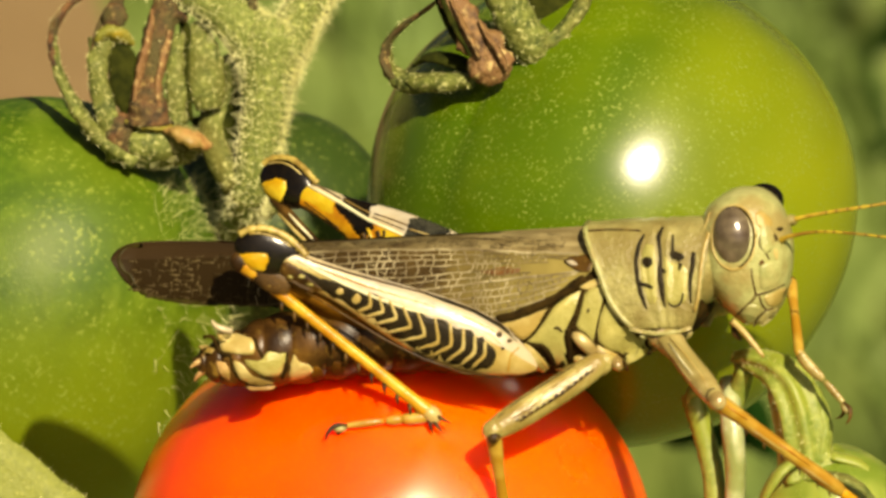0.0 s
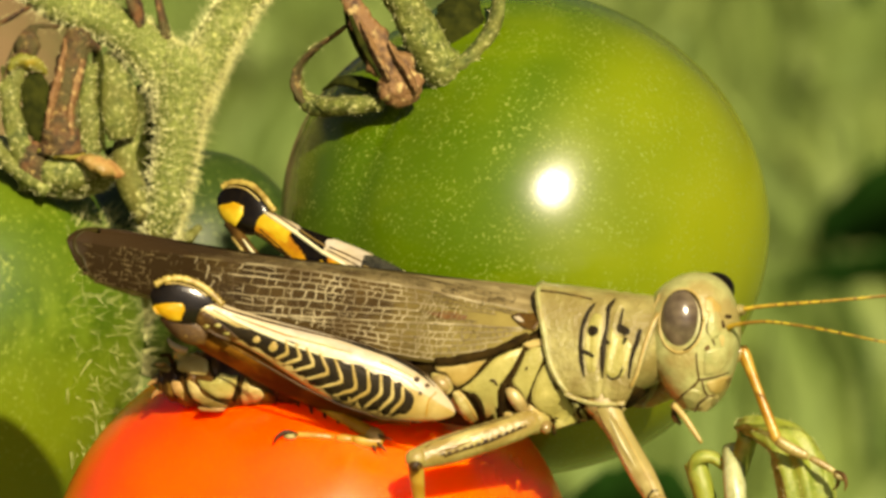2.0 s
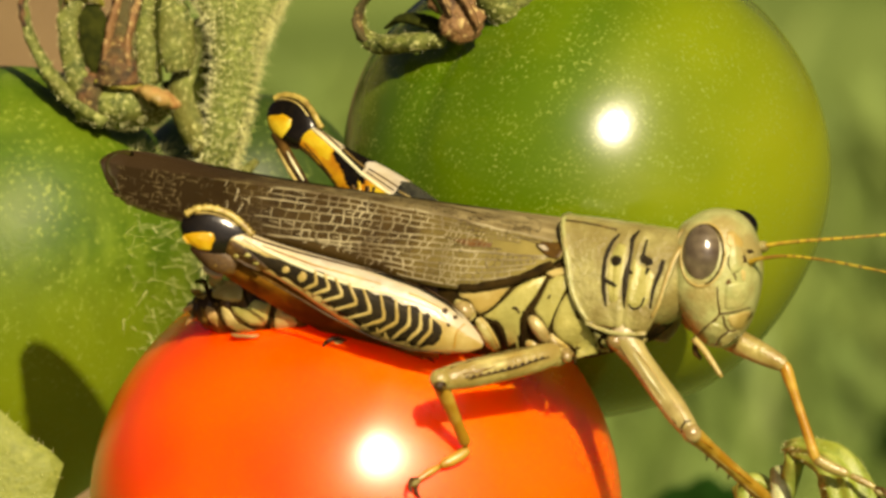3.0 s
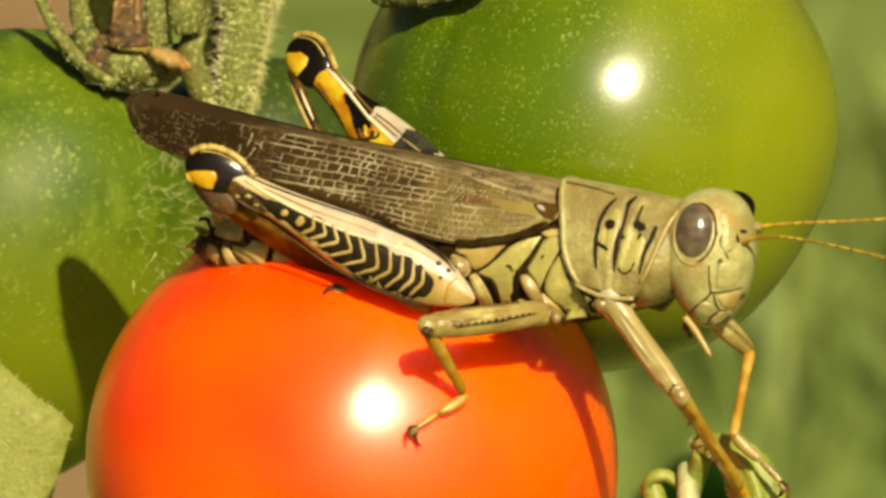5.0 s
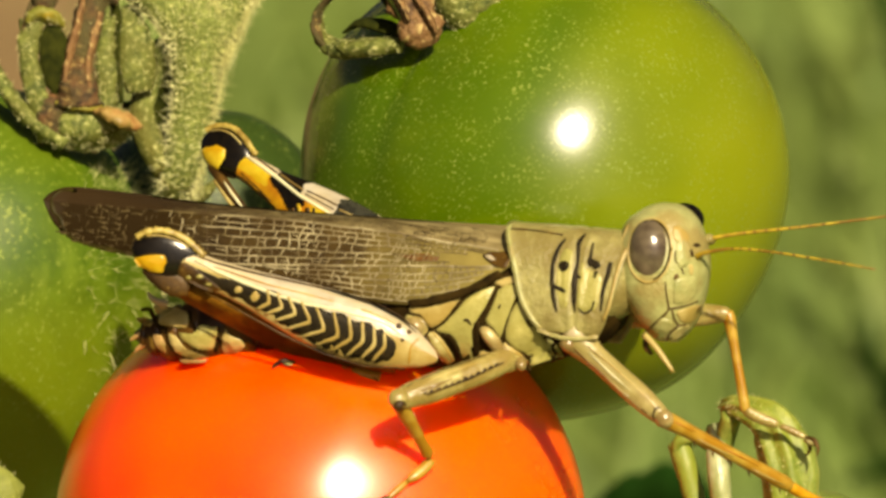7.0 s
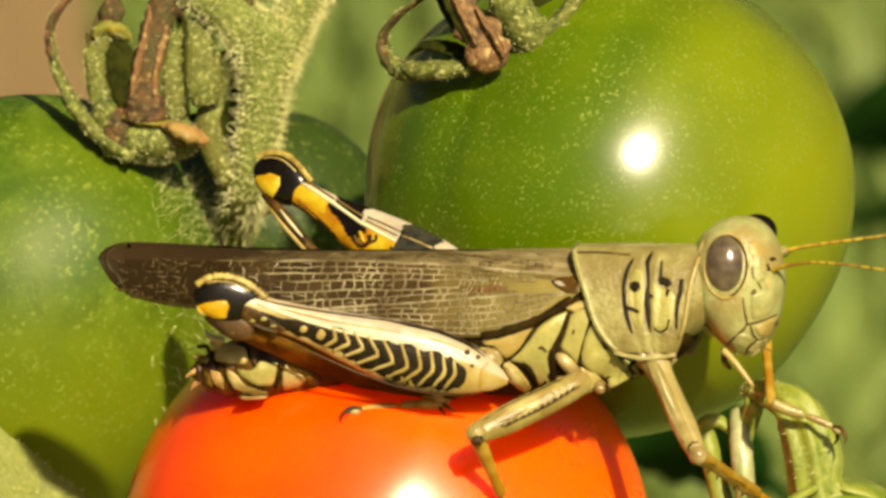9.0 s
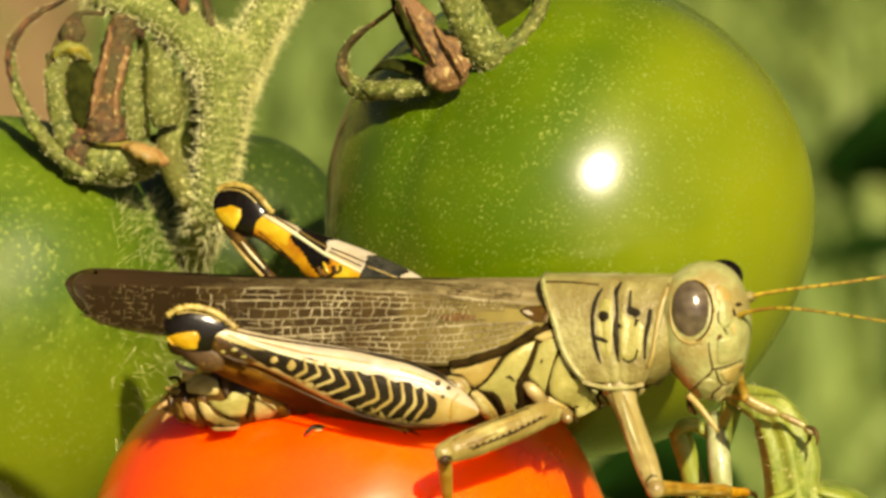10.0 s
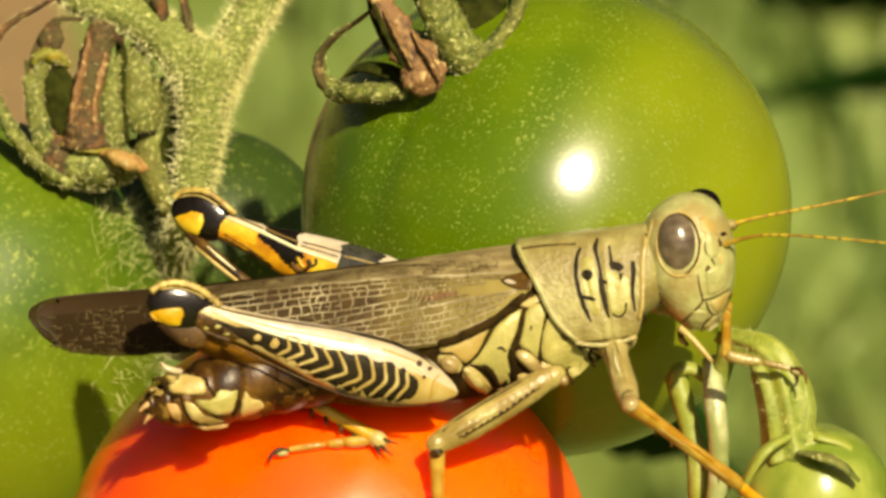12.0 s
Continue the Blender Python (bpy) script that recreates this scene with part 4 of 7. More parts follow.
def near_leaf():
    """The corner of a broad leaf close to the lens."""
    o = q(81, 946, 230)
    ob = thing("tomato_leaf", "broad pale green downy leaf with a blunt tip", "leaf", "", S @ Matrix.Translation(o))
    top, low = [], []
    for i in range(15):
        t = i / 14
        row = []
        for k in range(9):
            s = k / 8
            a = Vector((-t * 420, 0, t * 345))
            b = Vector((-95, 0, -330)) * s * (1 + 0.4 * t)
            z = a + b
            row.append(Vector((z.x, -20 * math.sin(s * 3) * t + 6 * noise.noise((t * 6, s * 6, 2)) - 30 * t, z.z + 4 * math.sin(t * 30) * (1 - s))) * U)
        top.append(row)
        low.append([p + Vector((0, 5 * U, 0)) for p in row[::-1]])
    data = loft([a + b for a, b in zip(top, low)])
    part("blade", data, M["leaf"], ob)
    rng = random.Random(9)
    part("hairs", hairs(outward(data), 500, 9, rng, 0.8), M["hair"], ob, smooth=False)
    return ob


right_fruit = green_tomato_right()
green_tomato_left()
green_tomato_back()
forked_stem()
red_fruit = red_tomato()
truss = young_truss()
near_leaf()


# ---- the grasshopper ----
def ring_of(conv, u, top, bot, half, n=24, boxy=2.3, axis="u"):
    """An upright cross-section of the body at u."""
    out = []
    c, h = (top + bot) / 2, (bot - top) / 2
    for k in range(n):
        a = 2 * math.pi * k / n
        s, t = math.sin(a), math.cos(a)
        e = 2 / boxy
        out.append(conv(u, c - h * math.copysign(abs(t) ** e, t), half * math.copysign(abs(s) ** e, s)))
    return out


hopper = thing("grasshopper", "olive-brown grasshopper with black chevrons on its hind legs", "grasshopper", "", S @ Matrix.Translation(q(1005, 522, -560)))


def xz(u, v):
    p = g(u, v, -70)
    return p.x, p.z


def body_parts():
    thorax_rows = [(1205, 470, 610, 55), (1180, 462, 640, 66), (1130, 462, 668, 74), (1080, 470, 692, 80), (1030, 478, 708, 83), (980, 488, 716, 84),
                   (930, 500, 722, 84), (880, 510, 728, 86), (840, 520, 728, 84), (800, 530, 722, 78)]
    thorax = loft([ring_of(g, *r) for r in thorax_rows])
    part("thorax", thorax, M["seam"], hopper, "dark seams between the flank plates")
    tree = tree_of(thorax)
    def plate(mat, *pts):
        cu, cv = sum(p[0] for p in pts) / len(pts), sum(p[1] for p in pts) / len(pts)
        pts = [(cu + (a - cu) * 1.04, cv + (b - cv) * 1.03) for a, b in pts]
        part("plate", patch(tree, [xz(*p) for p in pts], 1.8), M[mat], hopper, "pale flank plate")

    plate("flank", (989, 576), (960, 589), (943, 605), (928, 629), (912, 651), (898, 664), (917, 667), (930, 679), (940, 704), (948, 713), (961, 701), (963, 680), (960, 655), (968, 634), (979, 611))
    plate("flank", (1000, 580), (1012, 568), (1028, 565), (1033, 580), (1029, 598), (1022, 622), (1016, 648), (1013, 662), (1003, 653), (990, 640), (985, 633), (992, 612), (997, 595))
    plate("flank", (1042, 590), (1056, 610), (1064, 626), (1082, 640), (1094, 660), (1102, 676), (1086, 692), (1072, 700), (1062, 689), (1048, 681), (1035, 674), (1025, 660), (1024, 643), (1029, 618), (1036, 599))
    plate("cream", (932, 600), (905, 611), (880, 627), (858, 629), (842, 624), (846, 640), (866, 641), (878, 655), (888, 661), (904, 648), (921, 622))
    plate("flank", (936, 712), (946, 716), (966, 704), (978, 700), (976, 716), (952, 724))
    plate("cream", (884, 668), (904, 681), (924, 704), (920, 720), (903, 715), (889, 700), (880, 688))
    plate("limb", (838, 646), (866, 646), (880, 663), (875, 678), (850, 677), (838, 668))
    plate("lime", (1110, 655), (1150, 650), (1190, 640), (1180, 655), (1130, 668))
    plate("cream", (1030, 546), (1010, 553), (988, 566), (1004, 571), (1030, 558))
    plate("face", (1092, 650), (1104, 651), (1116, 668), (1112, 680), (1101, 672))

    def rod(mat, pts, sink=0.35):
        """A rounded joint piece that lies half sunk in the flank; rows of (u, v, radius)."""
        rows = [(u, v, depth_at(tree, *xz(u, v)) / U - r * sink, r) for u, v, r in pts]
        part("coxa", strand(g, rows, 5, 12), M[mat], hopper, "glossy leg joint")

    # Each thin pale rod stands in for the highlight along its joint.
    rod("taupe", [(977, 650, 5), (986, 654, 10), (998, 664, 12), (1008, 676, 11), (1014, 684, 6)])
    rod("limb", [(985, 648, 2), (994, 651, 4), (1006, 661, 4), (1016, 672, 2)], 1.2)
    rod("taupe", [(1018, 673, 5), (1030, 684, 10), (1044, 693, 12), (1056, 703, 10), (1062, 710, 5)])
    rod("cream", [(1020, 669, 2), (1032, 678, 4), (1048, 686, 4), (1062, 697, 2)], 1.2)
    rod("cream", [(976, 694, 5), (990, 694, 9), (1004, 702, 10), (1016, 714, 6)])
    rod("taupe", [(842, 656, 7), (852, 660, 13), (864, 666, 13), (872, 670, 7)])
    rod("limb", [(884, 672, 5), (896, 684, 10), (908, 700, 11), (918, 714, 7)])
    rod("cream", [(890, 668, 2), (904, 680, 4), (920, 700, 4), (926, 712, 2)], 1.2)
    for pts, w in (([(1040, 680), (1056, 684), (1068, 696), (1073, 712)], [3, 6, 7, 4]), ([(906, 674), (922, 673), (934, 690), (941, 712)], [4, 11, 11, 5]),
                   ([(986, 690), (998, 690), (1014, 702), (1019, 714)], [3, 5, 6, 4]), ([(978, 640), (1000, 650), (1018, 672)], [5, 6, 4]),
                   ([(1112, 652), (1104, 664), (1114, 684)], [3, 6, 4]), ([(968, 640), (972, 660), (966, 700)], [9, 10, 7])):
        line = smooth_line([(*p, x) for p, x in zip(pts, w)], 4)
        part("stripe", stroke(tree, [xz(a, b) for a, b, _ in line], [c for _, _, c in line], 3.2), M["seam"], hopper, "dark seam")
    for pts, w in (([(945, 640), (952, 638), (960, 646)], [2, 4, 2]), ([(1008, 603), (1006, 610)], [3, 3]), ([(1058, 622), (1064, 630), (1070, 632)], [2, 5, 2])):
        line = smooth_line([(*p, x) for p, x in zip(pts, w)], 4)
        part("stripe", stroke(tree, [xz(a, b) for a, b, _ in line], [c for _, _, c in line], 4.5), M["brown"], hopper)


def abdomen():
    """Rings, dark above and yellow below, that swing about the waist."""
    o, v = g(800, 640), g(400, 690) - g(800, 640)
    back = aim(o, math.degrees(math.atan2(-v.z, v.x)), 0).inverted()
    loc = lambda data: ([back @ Vector(p) for p in data[0]], data[1])
    rows = [(830, 545, 716, 70), (760, 556, 716, 68), (700, 566, 718, 66), (640, 576, 722, 64), (580, 588, 728, 62), (520, 600, 736, 60), (460, 614, 744, 57), (410, 628, 750, 54),
            (370, 648, 750, 44), (335, 666, 744, 33), (308, 682, 732, 20), (292, 694, 720, 9)]
    core = part("abdomen", loc(loft([ring_of(g, r[0], r[1] + 8, r[2] - 8, r[3] - 7, n=20, boxy=2.1) for r in rows])), M["abdo"], hopper, "dark brown ringed abdomen")
    for i in range(len(rows) - 1):
        a, b = rows[i], rows[i + 1]
        mid = tuple((x + y) / 2 for x, y in zip(a, b))
        sec = [(a[0] + 6, a[1] + 6, a[2] - 5, a[3] - 4), (a[0] - 4, a[1], a[2], a[3]), (mid[0], mid[1] - 3, mid[2] + 3, mid[3] + 2), (b[0] + 4, b[1], b[2], b[3]), (b[0] - 5, b[1] + 7, b[2] - 6, b[3] - 5)]
        seg_mesh = loft([ring_of(g, *r, n=20, boxy=2.1) for r in sec])
        part("abdomen_ring", loc(seg_mesh), M["abdo"], core)
    tip = tree_of(loft([ring_of(g, *r) for r in rows]))
    for mat, pts in (("cream", [(324, 655), (352, 656), (384, 663), (392, 676), (390, 694), (362, 693), (336, 689), (330, 674)]),
                     ("cream", [(356, 704), (372, 712), (384, 728), (404, 740), (430, 744), (418, 749), (388, 748), (366, 736), (357, 720)]),
                     ("flank", [(416, 686), (434, 692), (449, 689), (445, 710), (438, 731), (408, 731), (384, 718), (372, 703), (396, 706), (408, 700)]),
                     ("cream", [(462, 692), (472, 708), (492, 712), (498, 724), (482, 734), (456, 739), (454, 722), (458, 706)]),
                     # These two plates are coloured brown for the shade over the abdomen.
                     ("under", [(500, 712), (514, 718), (516, 732), (500, 740), (490, 730)]),
                     ("under", [(530, 706), (548, 704), (556, 722), (540, 734), (528, 724)]),
                     ("scar", [(292, 680), (308, 677), (322, 684), (316, 694), (300, 690)]),
                     ("scar", [(322, 706), (340, 708), (350, 728), (348, 742), (330, 730)]),
                     ("scar", [(376, 750), (404, 750), (430, 748), (424, 756), (388, 758)])):
        part("tail_plate", loc(patch(tip, [xz(*p) for p in pts], 4.0)), M[mat], core, {"scar": "pinkish tail plate", "under": "belly plate browned as painted shade"}.get(mat, "cream belly plate"))
    for pts, w in (([(392, 664), (398, 684), (408, 700), (404, 712)], 5), ([(350, 700), (356, 724), (372, 740), (396, 750)], 5), ([(448, 690), (450, 714), (442, 736)], 6), ([(300, 664), (318, 664), (330, 690), (352, 696)], 7)):
        part("seam", loc(stroke(tip, [xz(*p) for p in smooth_line(pts, 3)], w, 2.5)), M["seam"], core, "dark seam")
    part("cercus", loc(strand(g, [(352, 652, -46, 5), (338, 650, -50, 6), (324, 644, -50, 5), (316, 634, -48, 2)], 4, 8)), M["white"], core, "pale tail spur")
    for pts in ([(302, 705, -10, 6), (290, 711, -12, 4), (282, 718, -12, 1.5)], [(308, 722, -6, 6), (296, 732, -8, 4), (290, 741, -8, 1.5)]):
        part("valve", loc(strand(g, pts, 4, 8)), M["scar"], core, "pinkish tail valve")
    return core


def pronotum():
    """The saddle behind the head: back edge, front edge and what lies between."""
    back = [(984, 451, 0), (985, 453, -22), (987, 459, -48), (993, 478, -67), (1008, 510, -81), (1024, 545, -88), (1036, 575, -91), (1056, 608, -91), (1084, 636, -87)]
    front = [(1218, 436, 0), (1219, 438, -22), (1221, 445, -46), (1220, 470, -66), (1217, 505, -78), (1213, 540, -84), (1208, 575, -86), (1202, 606, -84), (1192, 632, -76)]
    a_line, b_line = smooth_line(back, 4), smooth_line(front, 4)
    rows, cols = [], 28
    for k in range(cols + 1):
        t = k / cols
        row = []
        for a, b in zip(a_line, b_line):
            p = a * (1 - t) + b * t
            swell = math.sin(math.pi * t) * 4
            groove = 0
            for gx in (0.45, 0.60, 0.73):
                groove += 5.0 * math.exp(-((t - gx) / 0.016) ** 2)
            lip = 5 * math.exp(-(t / 0.03) ** 2) + 5 * math.exp(-((1 - t) / 0.03) ** 2)
            f = min(1, abs(p[2]) / 40)
            row.append(g(p[0], p[1] - (swell - groove + lip) * (1 - f) * 0.6, p[2] - (swell - groove + lip) * f))
        rows.append(row)
    half = len(rows[0])
    far = [[Vector((p.x, -p.y, p.z)) for p in reversed(r[1:])] for r in rows]
    outer = [f + r for f, r in zip(far, rows)]
    inner = [[Vector((p.x, p.y * 0.93, p.z - 0.00012)) for p in r] for r in outer]
    n = len(outer[0])
    verts = [v for r in outer for v in r] + [v for r in inner for v in r]
    faces, off = [], len(outer) * n
    for i in range(len(outer) - 1):
        for j in range(n - 1):
            a = i * n + j
            faces += [(a, a + 1, a + n + 1, a + n), (off + a, off + a + n, off + a + n + 1, off + a + 1)]
    for i in range(len(outer) - 1):
        for j in (0, n - 1):
            a = i * n + j
            faces.append((a, a + n, off + a + n, off + a))
    for j in range(n - 1):
        for i in (0, len(outer) - 1):
            a = i * n + j
            faces.append((a, a + 1, off + a + 1, off + a))
    ob = part("pronotum", (verts, faces), M["lime"], hopper, "olive saddle plate with black markings")
    tree = tree_of((verts, faces))

    def marking(pts, w):
        line = smooth_line([(*p, x) for p, x in zip(pts, w)], 4)
        part("marking", stroke(tree, [xz(a, b) for a, b, _ in line], [c * 0.9 for _, _, c in line], 1.0), M["mark"], ob, "black marking")

    marking([(1102, 470), (1094, 490), (1092, 520), (1097, 552), (1106, 582), (1114, 602)], [4, 8, 8, 8, 8, 3])
    marking([(1133, 456), (1128, 475), (1134, 505), (1136, 540), (1140, 570), (1146, 598)], [5, 8, 6, 10, 9, 3])
    marking([(1153, 470), (1155, 490), (1156, 505)], [3, 5, 6])
    part("marking", patch(tree, [xz(*p) for p in ((1150, 502), (1158, 498), (1174, 502), (1178, 510), (1170, 517), (1158, 514))], 1.2), M["mark"], ob, "black blotch")
    marking([(1194, 500), (1193, 525), (1190, 555), (1192, 590)], [8, 9, 7, 4])
    marking([(1100, 556), (1112, 560), (1124, 564)], [7, 8, 5])
    part("marking", patch(tree, oval(xz(1112, 519), 10 * U, 9 * U, -15), 1.2), M["mark"], ob, "round black dot")
    marking([(1152, 590), (1162, 596), (1174, 590), (1178, 572)], [3, 4, 4, 3])
    marking([(1136, 530), (1146, 536)], [9, 6])
    marking([(1172, 520), (1170, 532)], [8, 4])
    rim = smooth_line([(1084, 637), (1110, 643), (1150, 644), (1192, 634)], 4)
    part("rim", stroke(tree, [xz(*p) for p in rim], 7, 2), M["face"], ob, "pale lower rim")
    for pts in ([(1104, 486), (1124, 490), (1130, 540), (1132, 590), (1118, 594), (1106, 560), (1100, 520)], [(1142, 505), (1152, 520), (1185, 525), (1184, 590), (1150, 596), (1144, 560)]):
        part("yellow_field", patch(tree, [xz(*p) for p in pts], 0.35), M["flank"], ob, "yellowish field")
    edge = smooth_line([(986, 456), (994, 478), (1009, 510), (1025, 545), (1037, 575), (1057, 608), (1084, 635)], 4)
    part("rim", stroke(tree, [xz(a + 5, b) for a, b in edge], 5, 1.5), M["face"], ob, "pale hind rim")
    front_rim = smooth_line([(1219, 452), (1214, 480), (1209, 510), (1207, 545), (1205, 580), (1198, 604)], 4)
    part("rim", stroke(tree, [xz(*p) for p in front_rim], 6, 1.6), M["cream"], ob, "pale front rim")
    keel = smooth_line([(995, 466), (1040, 463), (1094, 464)], 4)
    part("keel", stroke(tree, [xz(*p) for p in keel], 3, 0.8), M["brown"], ob)
    return ob


def wing_pair():
    rows = [(1012, 470, 506, 536), (985, 462, 503, 560), (950, 464, 502, 590), (900, 468, 501, 613), (850, 472, 500, 626), (780, 477, 499, 632), (700, 482, 500, 628), (600, 489, 503, 622),
            (500, 495, 509, 616), (400, 499, 516, 612), (300, 501, 523, 611), (220, 502, 528, 606), (170, 504, 530, 594), (140, 508, 532, 575), (122, 515, 532, 552), (112, 524, 530, 536)]
    rows = smooth_line(rows, 4)

    def section(r, sgn):
        u, a, m, b = r
        pts = []
        for i in range(13):
            t = i / 12
            if t < 0.3:
                s = t / 0.3
                v, d = a + (m - a) * s, -4 - 58 * s ** 0.8
            else:
                s = (t - 0.3) / 0.7
                v, d = m + (b - m) * s, -62 - 28 * math.sin(s * 1.7)
            taper = min(1, 0.25 + 0.75 * max(0, u - 155) / 240)
            pts.append(g(u, v, sgn * d * taper))
        return pts

    def shell(sgn):
        top = [section(r, sgn) for r in rows]
        low = [[p + Vector((0, sgn * 4 * U, 0)) for p in t[::-1]] for t in top]
        return loft([a + b for a, b in zip(top, low)])

    near = shell(1)
    idx = []
    n = 26
    for i in range(len(rows) - 1):
        for j in range(n):
            idx.append(1 if j < 4 else 0)
    idx += [0] * (len(near[1]) - len(idx))
    ob = part("forewing", (near[0], near[1], idx), [M["wing"], M["dorsal"]], hopper, "brown netted forewing")
    far = shell(-1)
    far = ([v + Vector((6 * U, 0, 3 * U)) for v in far[0]], far[1])
    ob2 = part("forewing", far, M["dorsal"], hopper, "brown folded forewing")
    tree = tree_of(near)
    rng = random.Random(21)

    def vrow(u):
        for a, b in zip(rows, rows[1:]):
            if b[0] <= u <= a[0]:
                t = (a[0] - u) / max(1e-6, a[0] - b[0])
                return [x * (1 - t) + y * t for x, y in zip(a, b)]
        return rows[-1]

    def at(u, s):
        r = vrow(u)
        return xz(u, r[2] + (r[3] - r[2]) * s)

    def mid_v(u):
        """The strong slanting vein that parts the two fields of cells."""
        k = [(1010, 536), (900, 549), (800, 562), (700, 577), (600, 590), (500, 602), (380, 612), (250, 616)]
        for a, b in zip(k, k[1:]):
            if u >= b[0]:
                return a[1] + (b[1] - a[1]) * (a[0] - u) / (a[0] - b[0])
        return k[-1][1]

    def vein_at(u, f):
        """f runs from 0 at the shoulder line over 1 at the slanting vein to 2 at the lower edge."""
        r = vrow(u)
        top, mid, low = r[2] + 5, min(mid_v(u), r[3] - 3), r[3] - 2
        v = top + (mid - top) * f if f <= 1 else mid + (low - mid) * (f - 1)
        return u, min(v + 2.6 * noise.noise((u * 0.021, f * 7, 4)) + 1.2 * noise.noise((u * 0.07, f * 9, 1)), r[3] - 1)

    upper = [(0.0, 985, 330), (0.13, 985, 420), (0.26, 960, 360), (0.42, 930, 430), (0.64, 880, 400), (0.82, 900, 450), (1.0, 1000, 380)]
    lower = [(1.0, 1000, 380), (1.20, 985, 560), (1.40, 970, 600), (1.58, 955, 640), (1.76, 930, 690), (1.92, 900, 720)]
    bright, dim = [], []
    for f, u0, u1 in upper + lower[1:]:
        run, u = [], u0
        while u > u1:
            run.append(xz(*vein_at(u, f)))
            u -= 11
        thick = 3.6 if f in (0.0, 1.0) else 2.3
        for a in range(0, len(run) - 3, 8):
            here = u0 - a * 11
            wide = thick * (1.0 - 0.35 * max(0, (560 - here) / 200)) * rng.uniform(0.8, 1.15)
            (dim if here < 500 or (here > 850 and 0 < f < 1) else bright).append(stroke(tree, run[a:a + 9], wide, 0.7))
    for fields in (upper, lower):
        for (f0, a0, a1), (f1, b0, b1) in zip(fields, fields[1:]):
            u = min(a0, b0) - rng.uniform(4, 12)
            while u > max(a1, b1) - 60:
                tall = abs(vein_at(u, f1)[1] - vein_at(u, f0)[1])
                gap = rng.uniform(6, 11) if u > 800 else rng.uniform(13, 27) if u > 540 else rng.uniform(16, 34)
                if tall > 3:
                    top, low = vein_at(u, f0), vein_at(u + rng.uniform(-6, 6), f1)
                    knot = ((top[0] + low[0]) / 2 + rng.uniform(-3, 3), (top[1] + low[1]) / 2)
                    wide = rng.uniform(1.3, 2.1) if u > 800 else rng.uniform(1.5, 2.9)
                    pale = rng.random() < (0.8 if 520 < u < 840 else 0.35)
                    (bright if pale else dim).append(stroke(tree, [xz(*top), xz(*knot), xz(*low)], wide, 0.6))
                    if tall > 13 and rng.random() < 0.55 and u > 420:
                        side = (knot[0] - gap * rng.uniform(0.5, 0.9), knot[1] + rng.uniform(-3, 3))
                        (bright if pale else dim).append(stroke(tree, [xz(*knot), xz(*side)], wide * 0.8, 0.6))
                u -= gap
    faint = []
    for _ in range(260):
        u, f = rng.uniform(150, 470), rng.uniform(-0.1, 1.7)
        a = vein_at(u, f)
        b = (u - rng.uniform(8, 26), a[1] + rng.uniform(-3, 3)) if rng.random() < 0.5 else (u - rng.uniform(-5, 5), min(a[1] + rng.uniform(6, 16), vrow(u)[3] - 2))
        faint.append(stroke(tree, [xz(*a), xz((a[0] + b[0]) / 2, (a[1] + b[1]) / 2 + rng.uniform(-2, 2)), xz(*b)], rng.uniform(1.4, 3.0), 0.5))
    # small cells on the folded back of the wing
    for _ in range(230):
        u = rng.uniform(420, 960)
        r = vrow(u)
        v = r[1] + (r[2] - r[1]) * rng.uniform(0.25, 1.0)
        if rng.random() < 0.5:
            run = [xz(u, v), xz(u - 8, v + rng.uniform(-1, 1)), xz(u - rng.uniform(14, 30), v + rng.uniform(-1.5, 1.5))]
        else:
            run = [xz(u, v), xz(u + rng.uniform(-2, 2), v + 4), xz(u + rng.uniform(-3, 3), min(v + rng.uniform(6, 10), r[2] + 8))]
        dim.append(stroke(tree, run, rng.uniform(1.3, 2.2), 0.5))
    part("vein", join(*faint), M["vein_faint"], ob, "faint tail veins")
    part("vein", join(*bright), M["vein"], ob, "pale veins")
    part("vein", join(*dim), M["vein_dim"], ob, "dull brown veins")
    part("spot", patch(tree, [xz(*p) for p in ((806, 543), (830, 535), (858, 532), (882, 536), (872, 546), (838, 549))], 0.35), M["wing_spot"], ob, "rusty spot")
    rim = smooth_line([(160, 508), (135, 511), (121, 520), (118, 534), (126, 550), (142, 566), (152, 584), (172, 596), (205, 604), (260, 610), (320, 612)], 4)
    part("wing_edge", stroke(tree, [xz(a + 4, b - (2 if b > 560 else 0)) for a, b in rim], [6 + 4 * noise.noise((a * 0.05, b * 0.05, 2)) for a, b in rim], 0.5), M["wing_rim"], ob, "thin paler wing rim")
    belly = smooth_line([(1000, 552), (975, 572), (945, 592), (905, 611), (868, 624), (840, 630)], 4)
    # Seam between wing and thorax, widened by the wing's shadow painted in.
    part("wing_edge", stroke(tree, [xz(a, b - 5) for a, b in belly], [9, *[15] * (len(belly) - 2), 9], 0.9), M["seam"], ob, "dark seam with painted shadow along the lower wing edge")
    part("shoulder", patch(tree, [xz(*p) for p in ((955, 520), (975, 511), (1002, 508), (1012, 520), (1010, 538), (992, 540), (972, 531))], 2.0), M["brown"], ob, "dark wing root")
    # A small white oval painted for the shine on the root.
    part("shoulder", patch(tree, oval(xz(974, 523), 11 * U, 3.5 * U, -14), 3.0), M["white"], ob, "painted shine on the wing root")
    return ob, ob2


